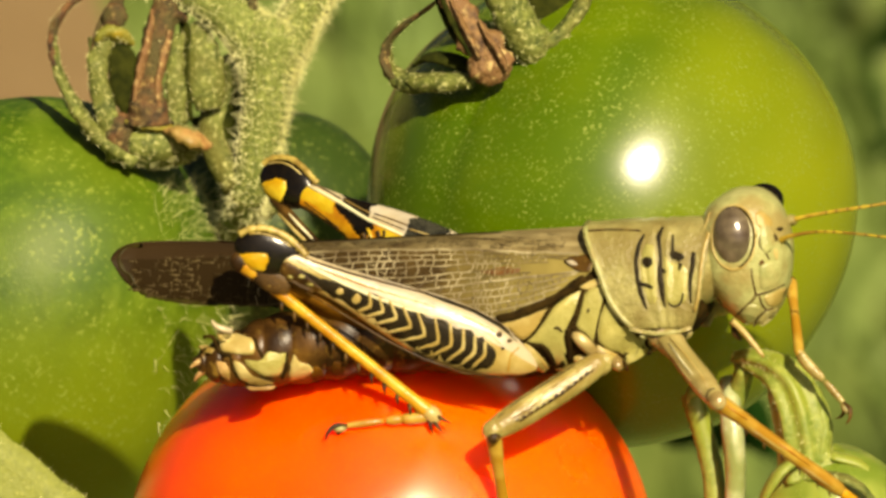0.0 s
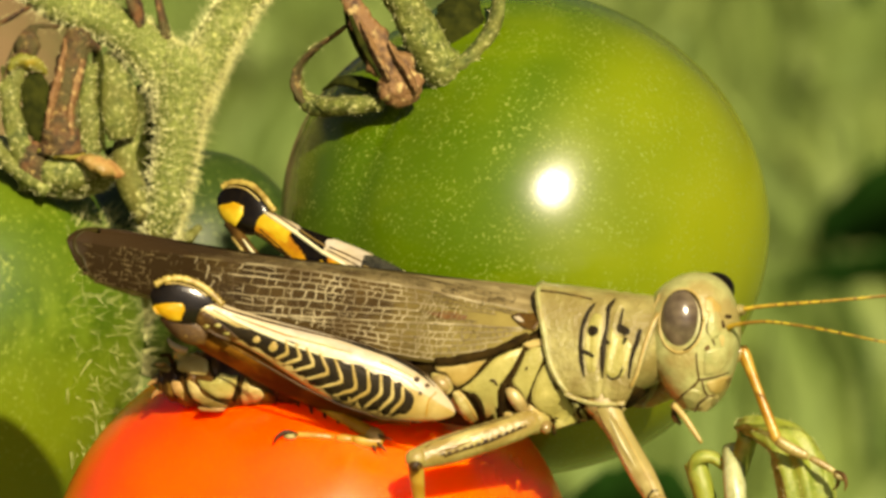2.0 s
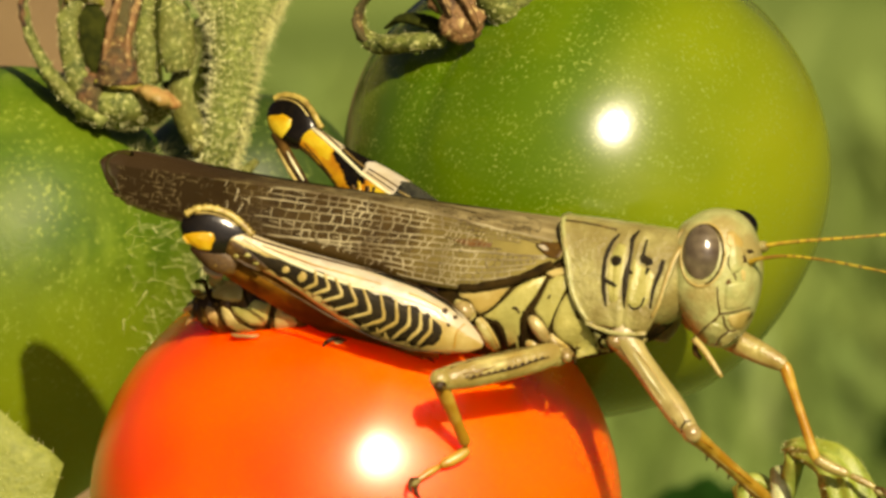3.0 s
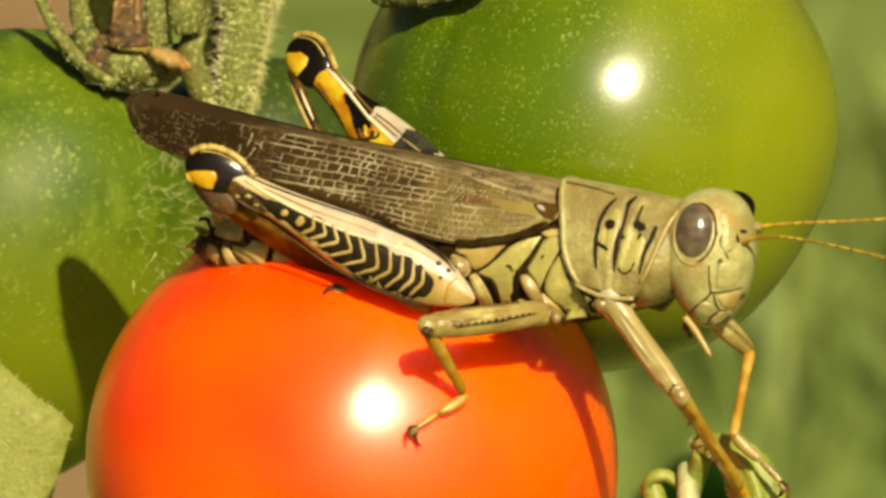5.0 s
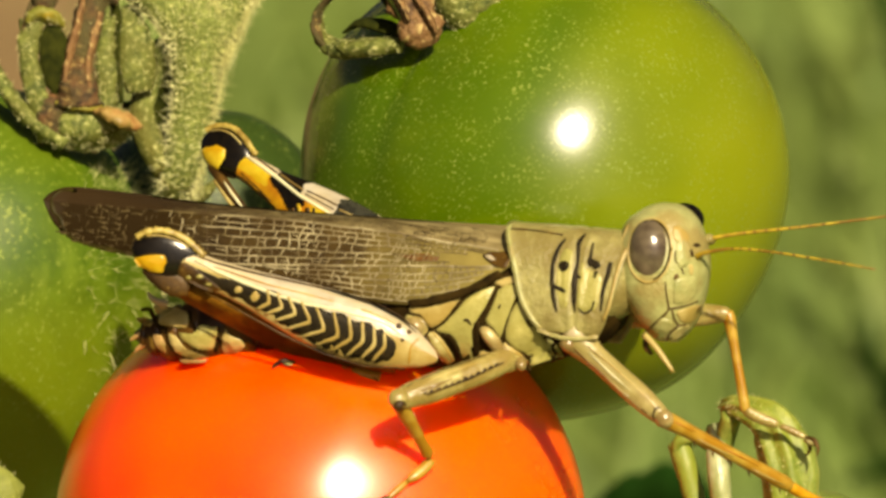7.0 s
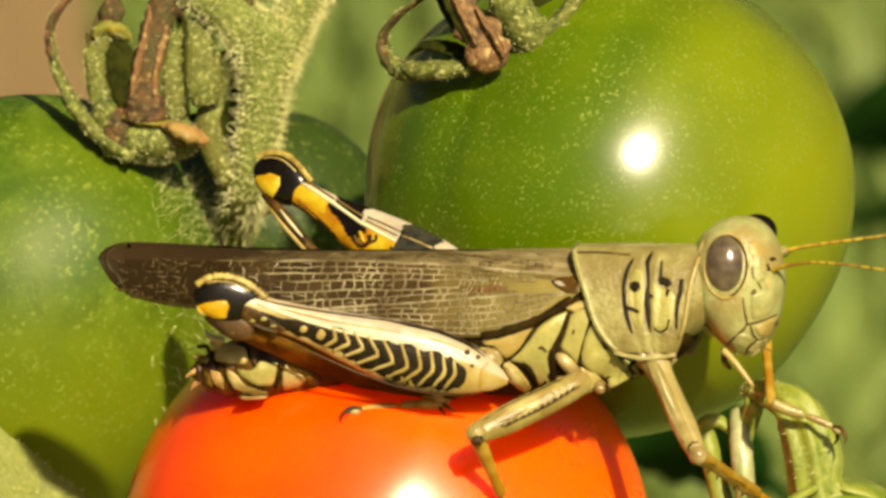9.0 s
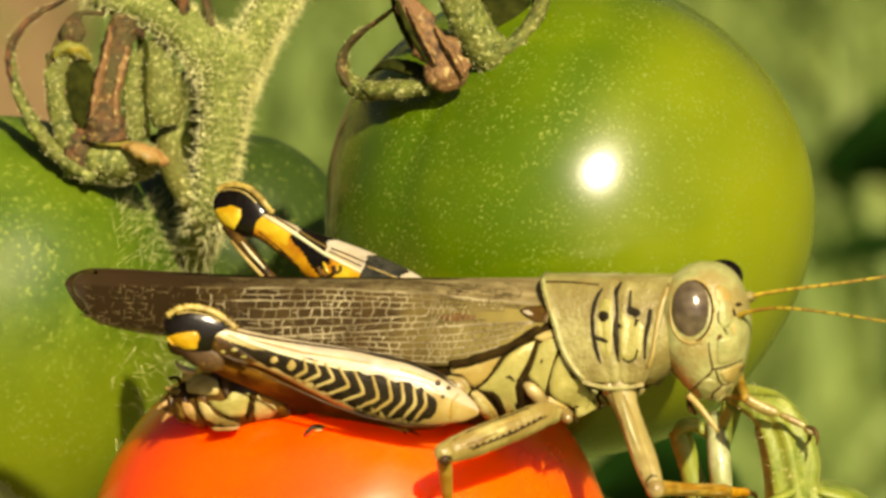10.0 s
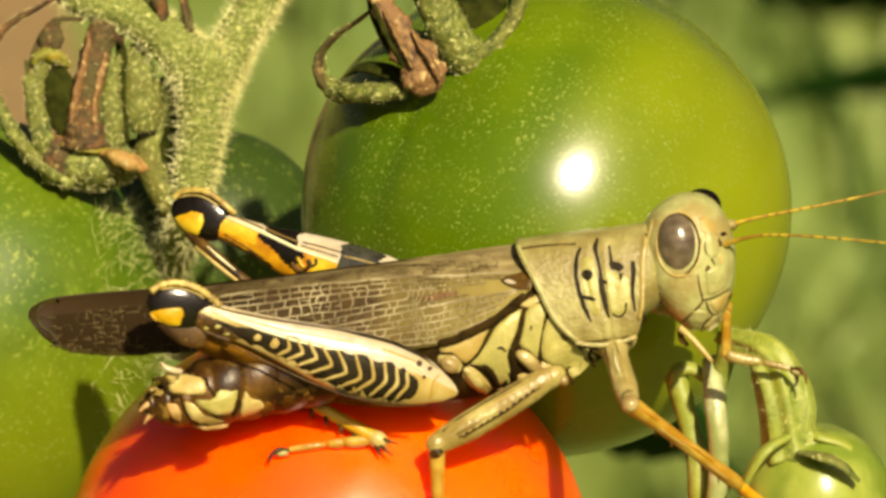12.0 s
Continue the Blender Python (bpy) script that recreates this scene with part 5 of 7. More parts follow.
def head():
    o = g(1273, 490, 0)
    h = lambda u, v, d=0.0: g(u, v, d) - o
    rows = [(402, 1278, 1306, 10), (408, 1258, 1322, 34), (420, 1240, 1338, 56), (440, 1218, 1352, 72), (470, 1206, 1364, 82), (505, 1202, 1370, 86), (540, 1204, 1369, 84), (570, 1213, 1364, 79),
            (595, 1232, 1358, 70), (615, 1248, 1348, 60), (632, 1266, 1336, 47), (645, 1284, 1322, 30)]
    rows = smooth_line(rows, 3)
    rings = []
    for v, a, b, w in rows:
        c, half = (a + b) / 2, (b - a) / 2
        ring = []
        for k in range(36):
            t = 2 * math.pi * k / 36
            x, y = math.cos(t), math.sin(t)
            x, y = math.copysign(abs(x) ** 0.92, x), math.copysign(abs(y) ** 0.86, y)
            ring.append(h(c + half * x, v, w * y))
        rings.append(ring)
    skull = loft(rings)
    hd = part("head", skull, M["face"], hopper, "pale olive-green head")
    hd.matrix_basis = Matrix.Translation(o)
    tree = tree_of(skull)
    hx = lambda u, v: (h(u, v, -70).x, h(u, v, -70).z)
    tilt = Matrix.Rotation(radians(-6), 3, "Y")
    part("eye", ball(h(1271, 491, -66), (36 * U, 30 * U, 53 * U), 20, 32, tilt), M["eye"], hd, "glossy brown compound eye")
    part("eye", ball(h(1312, 428, 58), (34 * U, 28 * U, 30 * U), 16, 26), M["black"], hd, "dark far compound eye")
    ringp = [hx(1271 + 40 * math.cos(a), 491 - 57 * math.sin(a)) for a in (2 * math.pi * k / 30 for k in range(31))]
    part("eye_ring", stroke(tree, ringp, 4, 1.6), M["cream"], hd, "pale ring round the eye")
    dark = [hx(1271 + 37 * math.cos(a), 491 - 54 * math.sin(a)) for a in (radians(k) for k in range(-75, 106, 10))]
    part("eye_ring", stroke(tree, dark, [1, *[3.2] * (len(dark) - 2), 1], 3.0), M["seam"], hd, "dark rim of the eye")
    for pts, w in (([(1303, 545), (1306, 570), (1310, 592), (1300, 606), (1282, 622), (1268, 636)], [3, 4, 5, 5, 4, 3]),
                   ([(1310, 592), (1328, 588), (1348, 580), (1362, 572)], [5, 4, 3, 3]),
                   ([(1316, 594), (1322, 612), (1334, 624)], [4, 5, 4]),
                   ([(1306, 648), (1312, 634), (1326, 622), (1340, 616)], [5, 5, 4, 3]),
                   ([(1330, 470), (1324, 485), (1326, 510), (1334, 530)], [3, 4, 5, 3]),
                   ([(1240, 600), (1255, 618), (1270, 632)], [3, 4, 3])):
        line = smooth_line([(*p, x) for p, x in zip(pts, w)], 4)
        part("groove", stroke(tree, [hx(a, b) for a, b, _ in line], [c * 0.8 for _, _, c in line], 0.5), M["brown"], hd, "dark groove")
    for pts, m in (([(1323, 597), (1345, 586), (1363, 578), (1359, 600), (1346, 614), (1330, 612)], "cream"), ([(1311, 642), (1328, 622), (1346, 617), (1340, 633), (1322, 647)], "face"),
                   ([(1280, 626), (1300, 608), (1318, 612), (1312, 630), (1295, 647), (1282, 641)], "face"), ([(1318, 470), (1332, 462), (1345, 480), (1342, 510), (1326, 520), (1318, 500)], "face"),
                   ([(1316, 540), (1352, 530), (1362, 556), (1345, 578), (1318, 584)], "face")):
        part("face_plate", patch(tree, [hx(*p) for p in pts], 1.4), M[m], hd)
    for c, a, b, t, mt in (((1337, 488), 8, 4, 30, "brown"), ((1352, 476), 5, 4, 0, "brown"), ((1330, 474), 7, 5, 60, "cream"), ((1345, 520), 4, 9, 10, "cream"), ((1322, 536), 4, 6, 0, "brown")):
        part("face_plate", patch(tree, oval(hx(*c), a * U, b * U, t), 1.0), M[mt], hd)
    nape = smooth_line([(1226, 446), (1217, 475), (1214, 505), (1216, 540), (1224, 572), (1238, 600)], 4)
    part("nape_rim", stroke(tree, [hx(*p) for p in nape], [3, *[5] * (len(nape) - 2), 3], 1.6), M["cream"], hd, "pale rim behind the cheek")
    sock = [hx(1332 + 14 * math.cos(a), 497 - 17 * math.sin(a)) for a in (2 * math.pi * k / 20 for k in range(17))]
    part("socket_rim", stroke(tree, sock, 4.5, 1.4), M["brown"], hd, "brown rim round the antenna root")
    part("face_plate", patch(tree, [hx(*p) for p in ((1308, 446), (1322, 444), (1338, 462), (1340, 476), (1322, 478), (1312, 468))], 1.2), M["cream"], hd)
    part("socket", ball(h(1350, 497, -50), (10 * U, 9 * U, 9 * U), 10, 14), M["limb"], hd)
    part("socket", ball(h(1364, 462, 8), (12 * U, 12 * U, 10 * U), 10, 14), M["lime"], hd)
    part("groove", ball(h(1340, 508, -58), (7 * U, 5 * U, 5 * U), 8, 12), M["brown"], hd)
    for pts in ([(1352, 496, -58, 6), (1372, 488, -66, 4.5), (1420, 480, -80, 3.2), (1480, 482, -100, 2.7), (1560, 490, -120, 2.4), (1680, 505, -140, 2)],
                [(1364, 462, 4, 6), (1385, 456, 0, 4.5), (1430, 447, -5, 3.8), (1500, 436, -10, 3.2), (1570, 424, -10, 2.8), (1700, 400, -10, 2.2)]):
        line = smooth_line(pts, 14)
        rad = [r[3] * U * (0.72 + 0.22 * (i % 2)) for i, r in enumerate(line)]
        data = tube([h(*r[:3]) for r in line], rad, 7)
        idx = [1 if (f // 7) % 4 == 3 and f // 7 > 24 else 0 for f in range(len(data[1]))]
        part("antenna", (data[0], data[1], idx), [M["antenna"], M["ring"]], hd, "thin yellow antenna with dark rings")
    part("palp", strand(h, [(1266, 638, -46, 6), (1285, 655, -52, 5.5), (1305, 678, -56, 5), (1324, 702, -58, 3)], 4, 8), M["cream"], hd, "pale mouth feeler")
    part("palp", strand(h, [(1268, 645, -30, 5), (1270, 660, -34, 5.5), (1282, 672, -36, 3)], 4, 8), M["brown"], hd)
    part("neck", loft([[p - o for p in ring_of(g, u, a, b, w)] for u, a, b, w in ((1170, 470, 630, 66), (1205, 462, 618, 68), (1235, 465, 600, 64))]), M["lime"], hd)
    return hd


def limb(name, prof, mats, label, up=-1.0, n=16, thin=0.55, parent=None):
    """A limb part along its own x: rows of (x, low, high) in plan units; up = -1 where it is carried upside down."""
    rings = []
    for x, lo, hi in prof:
        c, h = (lo + hi) / 2, (hi - lo) / 2
        rings.append([Vector((x, h * thin * math.sin(2 * math.pi * k / n) * -1, up * (c + h * math.cos(2 * math.pi * k / n)))) * U for k in range(n)])
    data = loft(rings)
    if len(mats) > 1:
        idx = []
        for i in range(len(rings) - 1):
            for k in range(n):
                a = math.cos(2 * math.pi * (k + 0.5) / n)
                idx.append(1 if a > 0.34 else 0)
        idx += [0] * (len(data[1]) - len(idx))
        data3 = (data[0], data[1], idx)
    else:
        data3 = data
    return part(name, data3, mats, parent or hopper, label), data


def hind_leg_near():
    k = 508 / 530
    prof = smooth_line([(-8, 2, 10), (2, -6, 20), (16, -15, 29), (32, -21, 38), (58, -31, 51), (91, -39, 59), (135, -44, 65), (186, -43, 65), (237, -37, 62), (300, -23, 57), (340, -13, 54), (394, -4, 51), (450, -1, 51), (480, 0, 52)], 4)
    fem, data = limb("hind_femur", [(x * k, a, b) for x, a, b in prof], [M["cream"], M["white"]], "cream hind thigh with black chevrons", -1.0, 24, 0.5)
    tree = tree_of(data)
    p2 = lambda x, w: (x * k * U, -w * U)
    field = smooth_line([(66, -4, 14), (74, -4, 36), (100, -5, 53), (140, -4, 64), (178, -4, 65), (225, -3, 57), (270, 5, 46), (315, 10, 37), (362, 14, 29), (405, 15, 18), (445, 22, 8)], 5)
    part("field", stroke(tree, [p2(x, w) for x, w, _ in field], [c for _, _, c in field], 1.0, 7), M["mark"], fem, "black field")

    def span(x):
        for a, b in zip(field, field[1:]):
            if a[0] <= x <= b[0]:
                t = (x - a[0]) / (b[0] - a[0])
                return a[1] + (b[1] - a[1]) * t, (a[2] + (b[2] - a[2]) * t) / 2
        return 0, 20
    for x, m0, up_lean, low_lean in ((86, -2, 7, 12), (105, -3, 8, 14), (126, -4, 10, 18), (148, -6, 13, 24), (171, -9, 18, 30), (198, -6, 22, 34), (226, -1, 22, 32), (255, 4, 19, 27), (281, 7, 14, 22), (305, 8, 9, 16)):
        hi, hw = span(x + up_lean * 0.8)
        lo, lw = span(x + low_lean * 0.8)
        pts = smooth_line([p2(x + up_lean * 1.1, hi + hw + 1), p2(x + up_lean * 0.45, (hi + hw + m0) / 2), p2(x, m0), p2(x + low_lean * 0.55, (m0 + lo - lw) / 2), p2(x + low_lean * 1.1, lo - lw - 1)], 2)
        part("chevron", stroke(tree, pts, [4, 4.5, 5, 5.5, 6.5, 6, 5.5, 5, 5], 1.8), M["cream"], fem, "cream chevron line")
    for x, w, r in ((332, 11, 9), (364, 13, 7)):
        part("spot", patch(tree, oval(p2(x, w), r * 0.8 * U, r * U), 1.6), M["cream"], fem, "round cream spot")
    part("stripe", stroke(tree, [p2(x, w) for x, w in ((66, 26), (90, 37), (130, 37), (184, 34), (240, 26), (300, 25), (358, 28), (410, 32), (455, 38))], [2, 4, 4, 4, 4, 4, 5, 5, 3], 1.2), M["gloss"], fem, "bright white line")
    part("stripe", stroke(tree, [p2(x, w) for x, w in ((40, 44), (80, 57), (130, 64), (184, 64), (240, 59), (300, 53), (360, 48), (420, 45), (460, 46))], [2, 3, 3, 3, 3, 3, 3, 3, 2], 0.8), M["brown"], fem, "brown edge line")
    part("stripe", stroke(tree, [p2(x, w) for x, w in ((70, 40), (130, 47), (220, 44), (320, 37), (420, 38))], [1, 3, 2, 3, 1], 0.7), M["tan"], fem)
    part("stripe", stroke(tree, [p2(x, w) for x, w in ((40, -26), (110, -42), (184, -43), (260, -36), (340, -22), (420, -8))], [2, 3, 3, 3, 3, 2], 0.8), M["brown"], fem)
    for x, w, r in ((74, 40, 5), (54, 36, 4), (60, 20, 3)):
        part("spot", patch(tree, oval(p2(x, w), r * U, r * U), 1.4), M["brown"], fem, "brown dot")
    part("stripe", stroke(tree, [p2(*a) for a in smooth_line(((34, 30), (42, 12), (36, -20)), 4)], 3, 0.7), M["tan"], fem)
    part("blotch", patch(tree, [p2(x, w) for x, w in ((392, 4), (420, 16), (448, 26), (476, 30), (476, 4), (440, -3), (410, -5))], 1.3), M["brown"], fem, "brown mottling")
    for x, w, r in ((418, 6, 5), (436, 14, 6), (455, 6, 5)):
        part("spot", patch(tree, oval(p2(x, w), r * U, r * 0.6 * U, 20), 2.2), M["flank"], fem)
    # the underside of the thigh, orange-brown
    low = smooth_line([(60, -40, -20), (120, -56, -30), (184, -66, -30), (260, -66, -25), (330, -58, -12), (400, -46, 0), (450, -36, 10), (478, -26, 12)], 4)
    ring = []
    for x, a, b in low:
        c, h = (a + b) / 2, (b - a) / 2
        row = []
        for m in range(14):
            w = c + h * math.cos(2 * math.pi * m / 14)
            row.append(Vector((x * k, 14 - h * 0.3 * math.sin(2 * math.pi * m / 14) + max(0, -20 - w) * 1.4, -w)) * U)
        ring.append(row)
    part("underside", loft(ring), M["under"], fem, "orange-brown underside of the thigh")

    def knee_of(rows, n=22, thin=0.42):
        out = []
        for x, a, b in smooth_line(rows, 4):
            c, h = (a + b) / 2, (b - a) / 2
            e = [(math.sin(2 * math.pi * m / n), math.cos(2 * math.pi * m / n)) for m in range(n)]
            out.append([Vector((x * k, -h * thin * math.copysign(abs(sy) ** 0.7, sy), -(c + h * math.copysign(abs(cy) ** 0.8, cy)))) * U for sy, cy in e])
        return loft(out)
    lower = knee_of([(448, -24, 6), (470, -32, 10), (495, -30, 12), (520, -20, 14), (538, -10, 10)])
    part("knee_lobe", lower, M["brown"], fem, "brown lower knee lobe")
    knee = knee_of([(444, 34, 46), (458, 14, 56), (480, -2, 64), (505, -8, 67), (530, -6, 64), (551, 2, 54), (563, 14, 42), (568, 22, 34)])
    part("knee", knee, M["black"], fem, "black knee with yellow patch")
    kt = tree_of(knee)
    part("knee_patch", patch(kt, [p2(x, w) for x, w in ((503, -2), (500, 16), (508, 30), (524, 26), (540, 19), (557, 9), (549, 0), (530, -4))], 2.4), M["yellow"], fem, "yellow knee patch")
    arc = smooth_line([(440, 49), (458, 58), (482, 67), (506, 70), (532, 67), (553, 57), (566, 43)], 5)
    part("knee_rim", tube([Vector((x * k, -6, -w)) * U for x, w in arc], [(3.3 + 2.0 * noise.noise((i * 0.7, 0, 0)) + 1.0 * (i % 2)) * U for i in range(len(arc))], 9, 1.6), M["rim"], fem, "mottled cream knee rim")
    # Gloss streak on the black knee, painted as a cream line.
    part("knee_gloss", stroke(kt, [p2(x, w - 9) for x, w in arc[8:-6]], 2.4, 0.8), M["cream"], fem, "painted highlight line under the rim")
    # shin with its spines
    tprof = smooth_line([(-8, -12, 12), (10, -15, 15), (40, -12, 12), (120, -10, 10), (250, -10, 10), (370, -11, 11), (405, -14, 13), (422, -12, 12), (430, -5, 5)], 3)
    tib, tdata = limb("hind_tibia", tprof, [M["shin"]], "orange-yellow hind shin with dark spines", 1.0, 12, 0.85)
    rng = random.Random(2)
    for i in range(11):
        x = 96 + i * 28
        base = Vector((x, -3, -9)) * U
        part("spine", tube([base, base + Vector((7, -3, -8)) * U, base + Vector((13, -4, -13)) * U], [4.0 * U, 2.6 * U, 0.5 * U], 6), M["brown"], tib, "dark brown spine")
    part("joint", ball(Vector((0, 0, 0)), (20 * U, 14 * U, 18 * U), 10, 14), M["brown"], tib)
    part("heel", ball(Vector((416, 0, 0)) * U, (20 * U, 14 * U, 15 * U), 10, 14), M["cream"], tib, "pale heel")
    for dx, dz in ((14, -16), (24, -8), (22, 8)):
        part("spur", tube([Vector((414, -6, dz * 0.4)) * U, Vector((414 + dx, -10, dz)) * U, Vector((416 + dx * 1.6, -12, dz * 1.4)) * U], [4 * U, 3 * U, 0.6 * U], 6), M["brown"], tib, "heel spur")
    tar = foot("hind_tarsus", 180, "near hind foot with claws", -1.0, ("tan", "tan", "brown"))
    return fem, tib, tar


def foot(name, length, label, up, mats=("cream", "cream", "brown")):
    """A jointed foot along its own x with two claws."""
    k = length / 180
    ob, _ = limb(name, smooth_line([(0, -9, 9), (20, -12, 8), (45, -10, 8), (52, -6, 6)], 3), [M[mats[0]]], label, up, 10, 0.8)
    part("tarsomere", limb_data(smooth_line([(52 * k, -8, 7), (66 * k, -9, 8), (80 * k, -5, 5)], 3), up), M[mats[1]], ob)
    part("tarsomere", limb_data(smooth_line([(82 * k, -4, 5), (110 * k, -6, 7), (140 * k, -5, 5), (148 * k, -3, 3)], 3), up), M[mats[1]], ob)
    part("claw", strand(lambda a, b, c: Vector((a, c, b * up)) * U, [(146 * k, 0, -3, 4), (165 * k, 3, -10, 4), (180 * k, -8, -14, 3), (184 * k, -20, -14, 1)], 4, 7), M["brown"], ob, "curved dark claw")
    part("claw", strand(lambda a, b, c: Vector((a, c, b * up)) * U, [(146 * k, 0, 3, 4), (160 * k, -10, 8, 4), (164 * k, -20, 10, 3), (160 * k, -30, 10, 1)], 4, 7), M["brown"], ob, "curved dark claw")
    part("pad", ball(Vector((158 * k, -4, 4 * -up)) * U, (12 * U, 8 * U, 6 * U), 8, 10), M["lime"], ob)
    return ob


def limb_data(prof, up, n=10, thin=0.8):
    rings = []
    for x, lo, hi in prof:
        c, h = (lo + hi) / 2, (hi - lo) / 2
        rings.append([Vector((x, -h * thin * math.sin(2 * math.pi * k / n), up * (c + h * math.cos(2 * math.pi * k / n)))) * U for k in range(n)])
    return loft(rings)


def hind_leg_far():
    prof = smooth_line([(-10, -20, 24), (40, -34, 48), (120, -40, 58), (200, -40, 56), (280, -33, 47), (330, -21, 40), (380, -13, 38), (420, -12, 40)], 4)
    prof = smooth_line(prof, 6)
    rings, n = [], 64
    for x, lo, hi in prof:
        c, h = (lo + hi) / 2, (hi - lo) / 2
        rings.append([Vector((x, -h * 0.5 * math.sin(2 * math.pi * m / n), -(c + h * math.cos(2 * math.pi * m / n)))) * U for m in range(n)])
    data = loft(rings)
    idx = []
    for i in range(len(prof) - 1):
        for m in range(n):
            x, lo, hi = prof[i]
            w = (lo + hi) / 2 + (hi - lo) / 2 * math.cos(2 * math.pi * (m + 0.5) / n)
            x = x + 9 * noise.noise((x * 0.02, m * 0.22, 2)) + 4 * noise.noise((x * 0.05, m * 0.6, 7))
            w = w + 3.0 * noise.noise((x * 0.06, m * 0.1, 9))
            crest = float(np.interp(x, (192, 265, 330, 400), (20, 19, 26, 31)))
            black_low = crest - float(np.interp(x, (262, 335), (36, 10)))
            if w > crest:
                idx.append(2 if 266 < x < 335 else 3 if 120 < x < 190 else 1)
            elif 254 < x < 337 and w > black_low:
                idx.append(2)
            elif x > 262 and w > min(crest, black_low) - 15:
                idx.append(4 if x < 340 else 0)
            elif x > 300 and w < lo + 7:
                idx.append(5)
            elif x > 232:
                idx.append(4)
            else:
                idx.append(0 if x > 192 else 3)
    idx += [1] * (len(data[1]) - len(idx))
    fem = part("hind_femur", (data[0], data[1], idx), [M["yellow"], M["white"], M["black"], M["slate"], M["orange"], M["brown"]], hopper, "far thigh banded black, cream and yellow")
    tree = tree_of(data)
    p2 = lambda x, w: (x * U, -w * U)
    part("stripe", stroke(tree, [p2(x, w) for x, w in ((412, 31), (370, 29), (330, 26), (265, 19), (192, 20))], [3, 5, 5, 5, 3], 0.9), M["gloss"], fem, "white glossy ridge")
    for pts, w in (([(268, -6), (258, -16), (244, -14), (236, -2), (242, 8)], 8), ([(232, -2), (226, 6), (230, 14)], 5)):
        part("band", stroke(tree, [p2(*a) for a in smooth_line(pts, 4)], w, 1.0), M["brown"], fem, "brown curl")
    for pts, w in (([(404, 38), (360, 35), (335, 33)], 2.5), ([(262, 33), (230, 36), (194, 38)], 2.5), ([(262, 27), (228, 28), (194, 29)], 2), ([(398, 2), (350, -8), (318, -16)], 2)):
        part("stripe", stroke(tree, [p2(*a) for a in smooth_line(pts, 4)], w, 0.8), M["brown"], fem, "thin brown line")
    # Sheen on the black and slate bands, painted as taupe strokes.
    for pts, w in (([(330, 34), (300, 32), (268, 31)], 3), ([(186, 33), (160, 36), (124, 38)], 3)):
        part("stripe", stroke(tree, [p2(*a) for a in smooth_line(pts, 4)], w, 0.8), M["taupe"], fem, "painted greyish sheen line")
    for x, w in ((250, -4), (256, 2)):
        part("spot", patch(tree, oval(p2(x, w), 7 * U, 3 * U, -30), 2.6), M["yellow"], fem)

    def knee_of(rows, n=22, thin=0.45):
        out = []
        for x, a, b in smooth_line(rows, 4):
            c, h = (a + b) / 2, (b - a) / 2
            e = [(math.sin(2 * math.pi * m / n), math.cos(2 * math.pi * m / n)) for m in range(n)]
            out.append([Vector((x, -h * thin * math.copysign(abs(sy) ** 0.7, sy), -(c + h * math.copysign(abs(cy) ** 0.8, cy)))) * U for sy, cy in e])
        return loft(out)
    knee = knee_of([(396, 8, 34), (410, -14, 45), (432, -20, 54), (456, -20, 57), (478, -14, 52), (494, -2, 42), (503, 10, 28)])
    part("knee", knee, M["black"], fem, "black knee with yellow patch")
    kt = tree_of(knee)
    part("knee_patch", patch(kt, [p2(x, w) for x, w in ((441, -14), (438, 6), (444, 24), (462, 22), (484, 8), (492, 0), (480, -8), (462, -16))], 2.4), M["yellow"], fem, "yellow knee patch")
    arc = smooth_line([(392, 39), (412, 48), (432, 56), (456, 60), (478, 55), (496, 44), (504, 32)], 5)
    part("knee_rim", tube([Vector((x, -5, -w - 1)) * U for x, w in arc], [(3.0 + 1.8 * noise.noise((i * 0.7, 5, 0)) + 0.9 * (i % 2)) * U for i in range(len(arc))], 9, 1.6), M["rim"], fem, "mottled cream knee rim")
    # Same painted gloss streak on the far knee.
    part("knee_gloss", stroke(kt, [p2(x, w - 9) for x, w in arc[8:-6]], 2.2, 0.8), M["cream"], fem, "painted highlight line under the rim")
    part("shin", tube([Vector((x, -2, -w)) * U for x, w in ((462, -14), (405, -38), (346, -60), (265, -86), (105, -125))], [v * U for v in (11, 10, 9, 9, 8)], 10), M["brown"], fem, "dark shin with pale edges")
    part("shin_stripe", tube([Vector((x, -7, -w)) * U for x, w in ((440, -34), (395, -52), (346, -69), (285, -89))], [v * U for v in (3, 4, 4, 3)], 8), M["cream"], fem, "pale shin edge")
    part("shin_stripe", tube([Vector((x, -9, -w)) * U for x, w in ((430, -24), (395, -38), (360, -51))], [v * U for v in (2, 3, 2)], 8), M["gloss"], fem)
    return fem


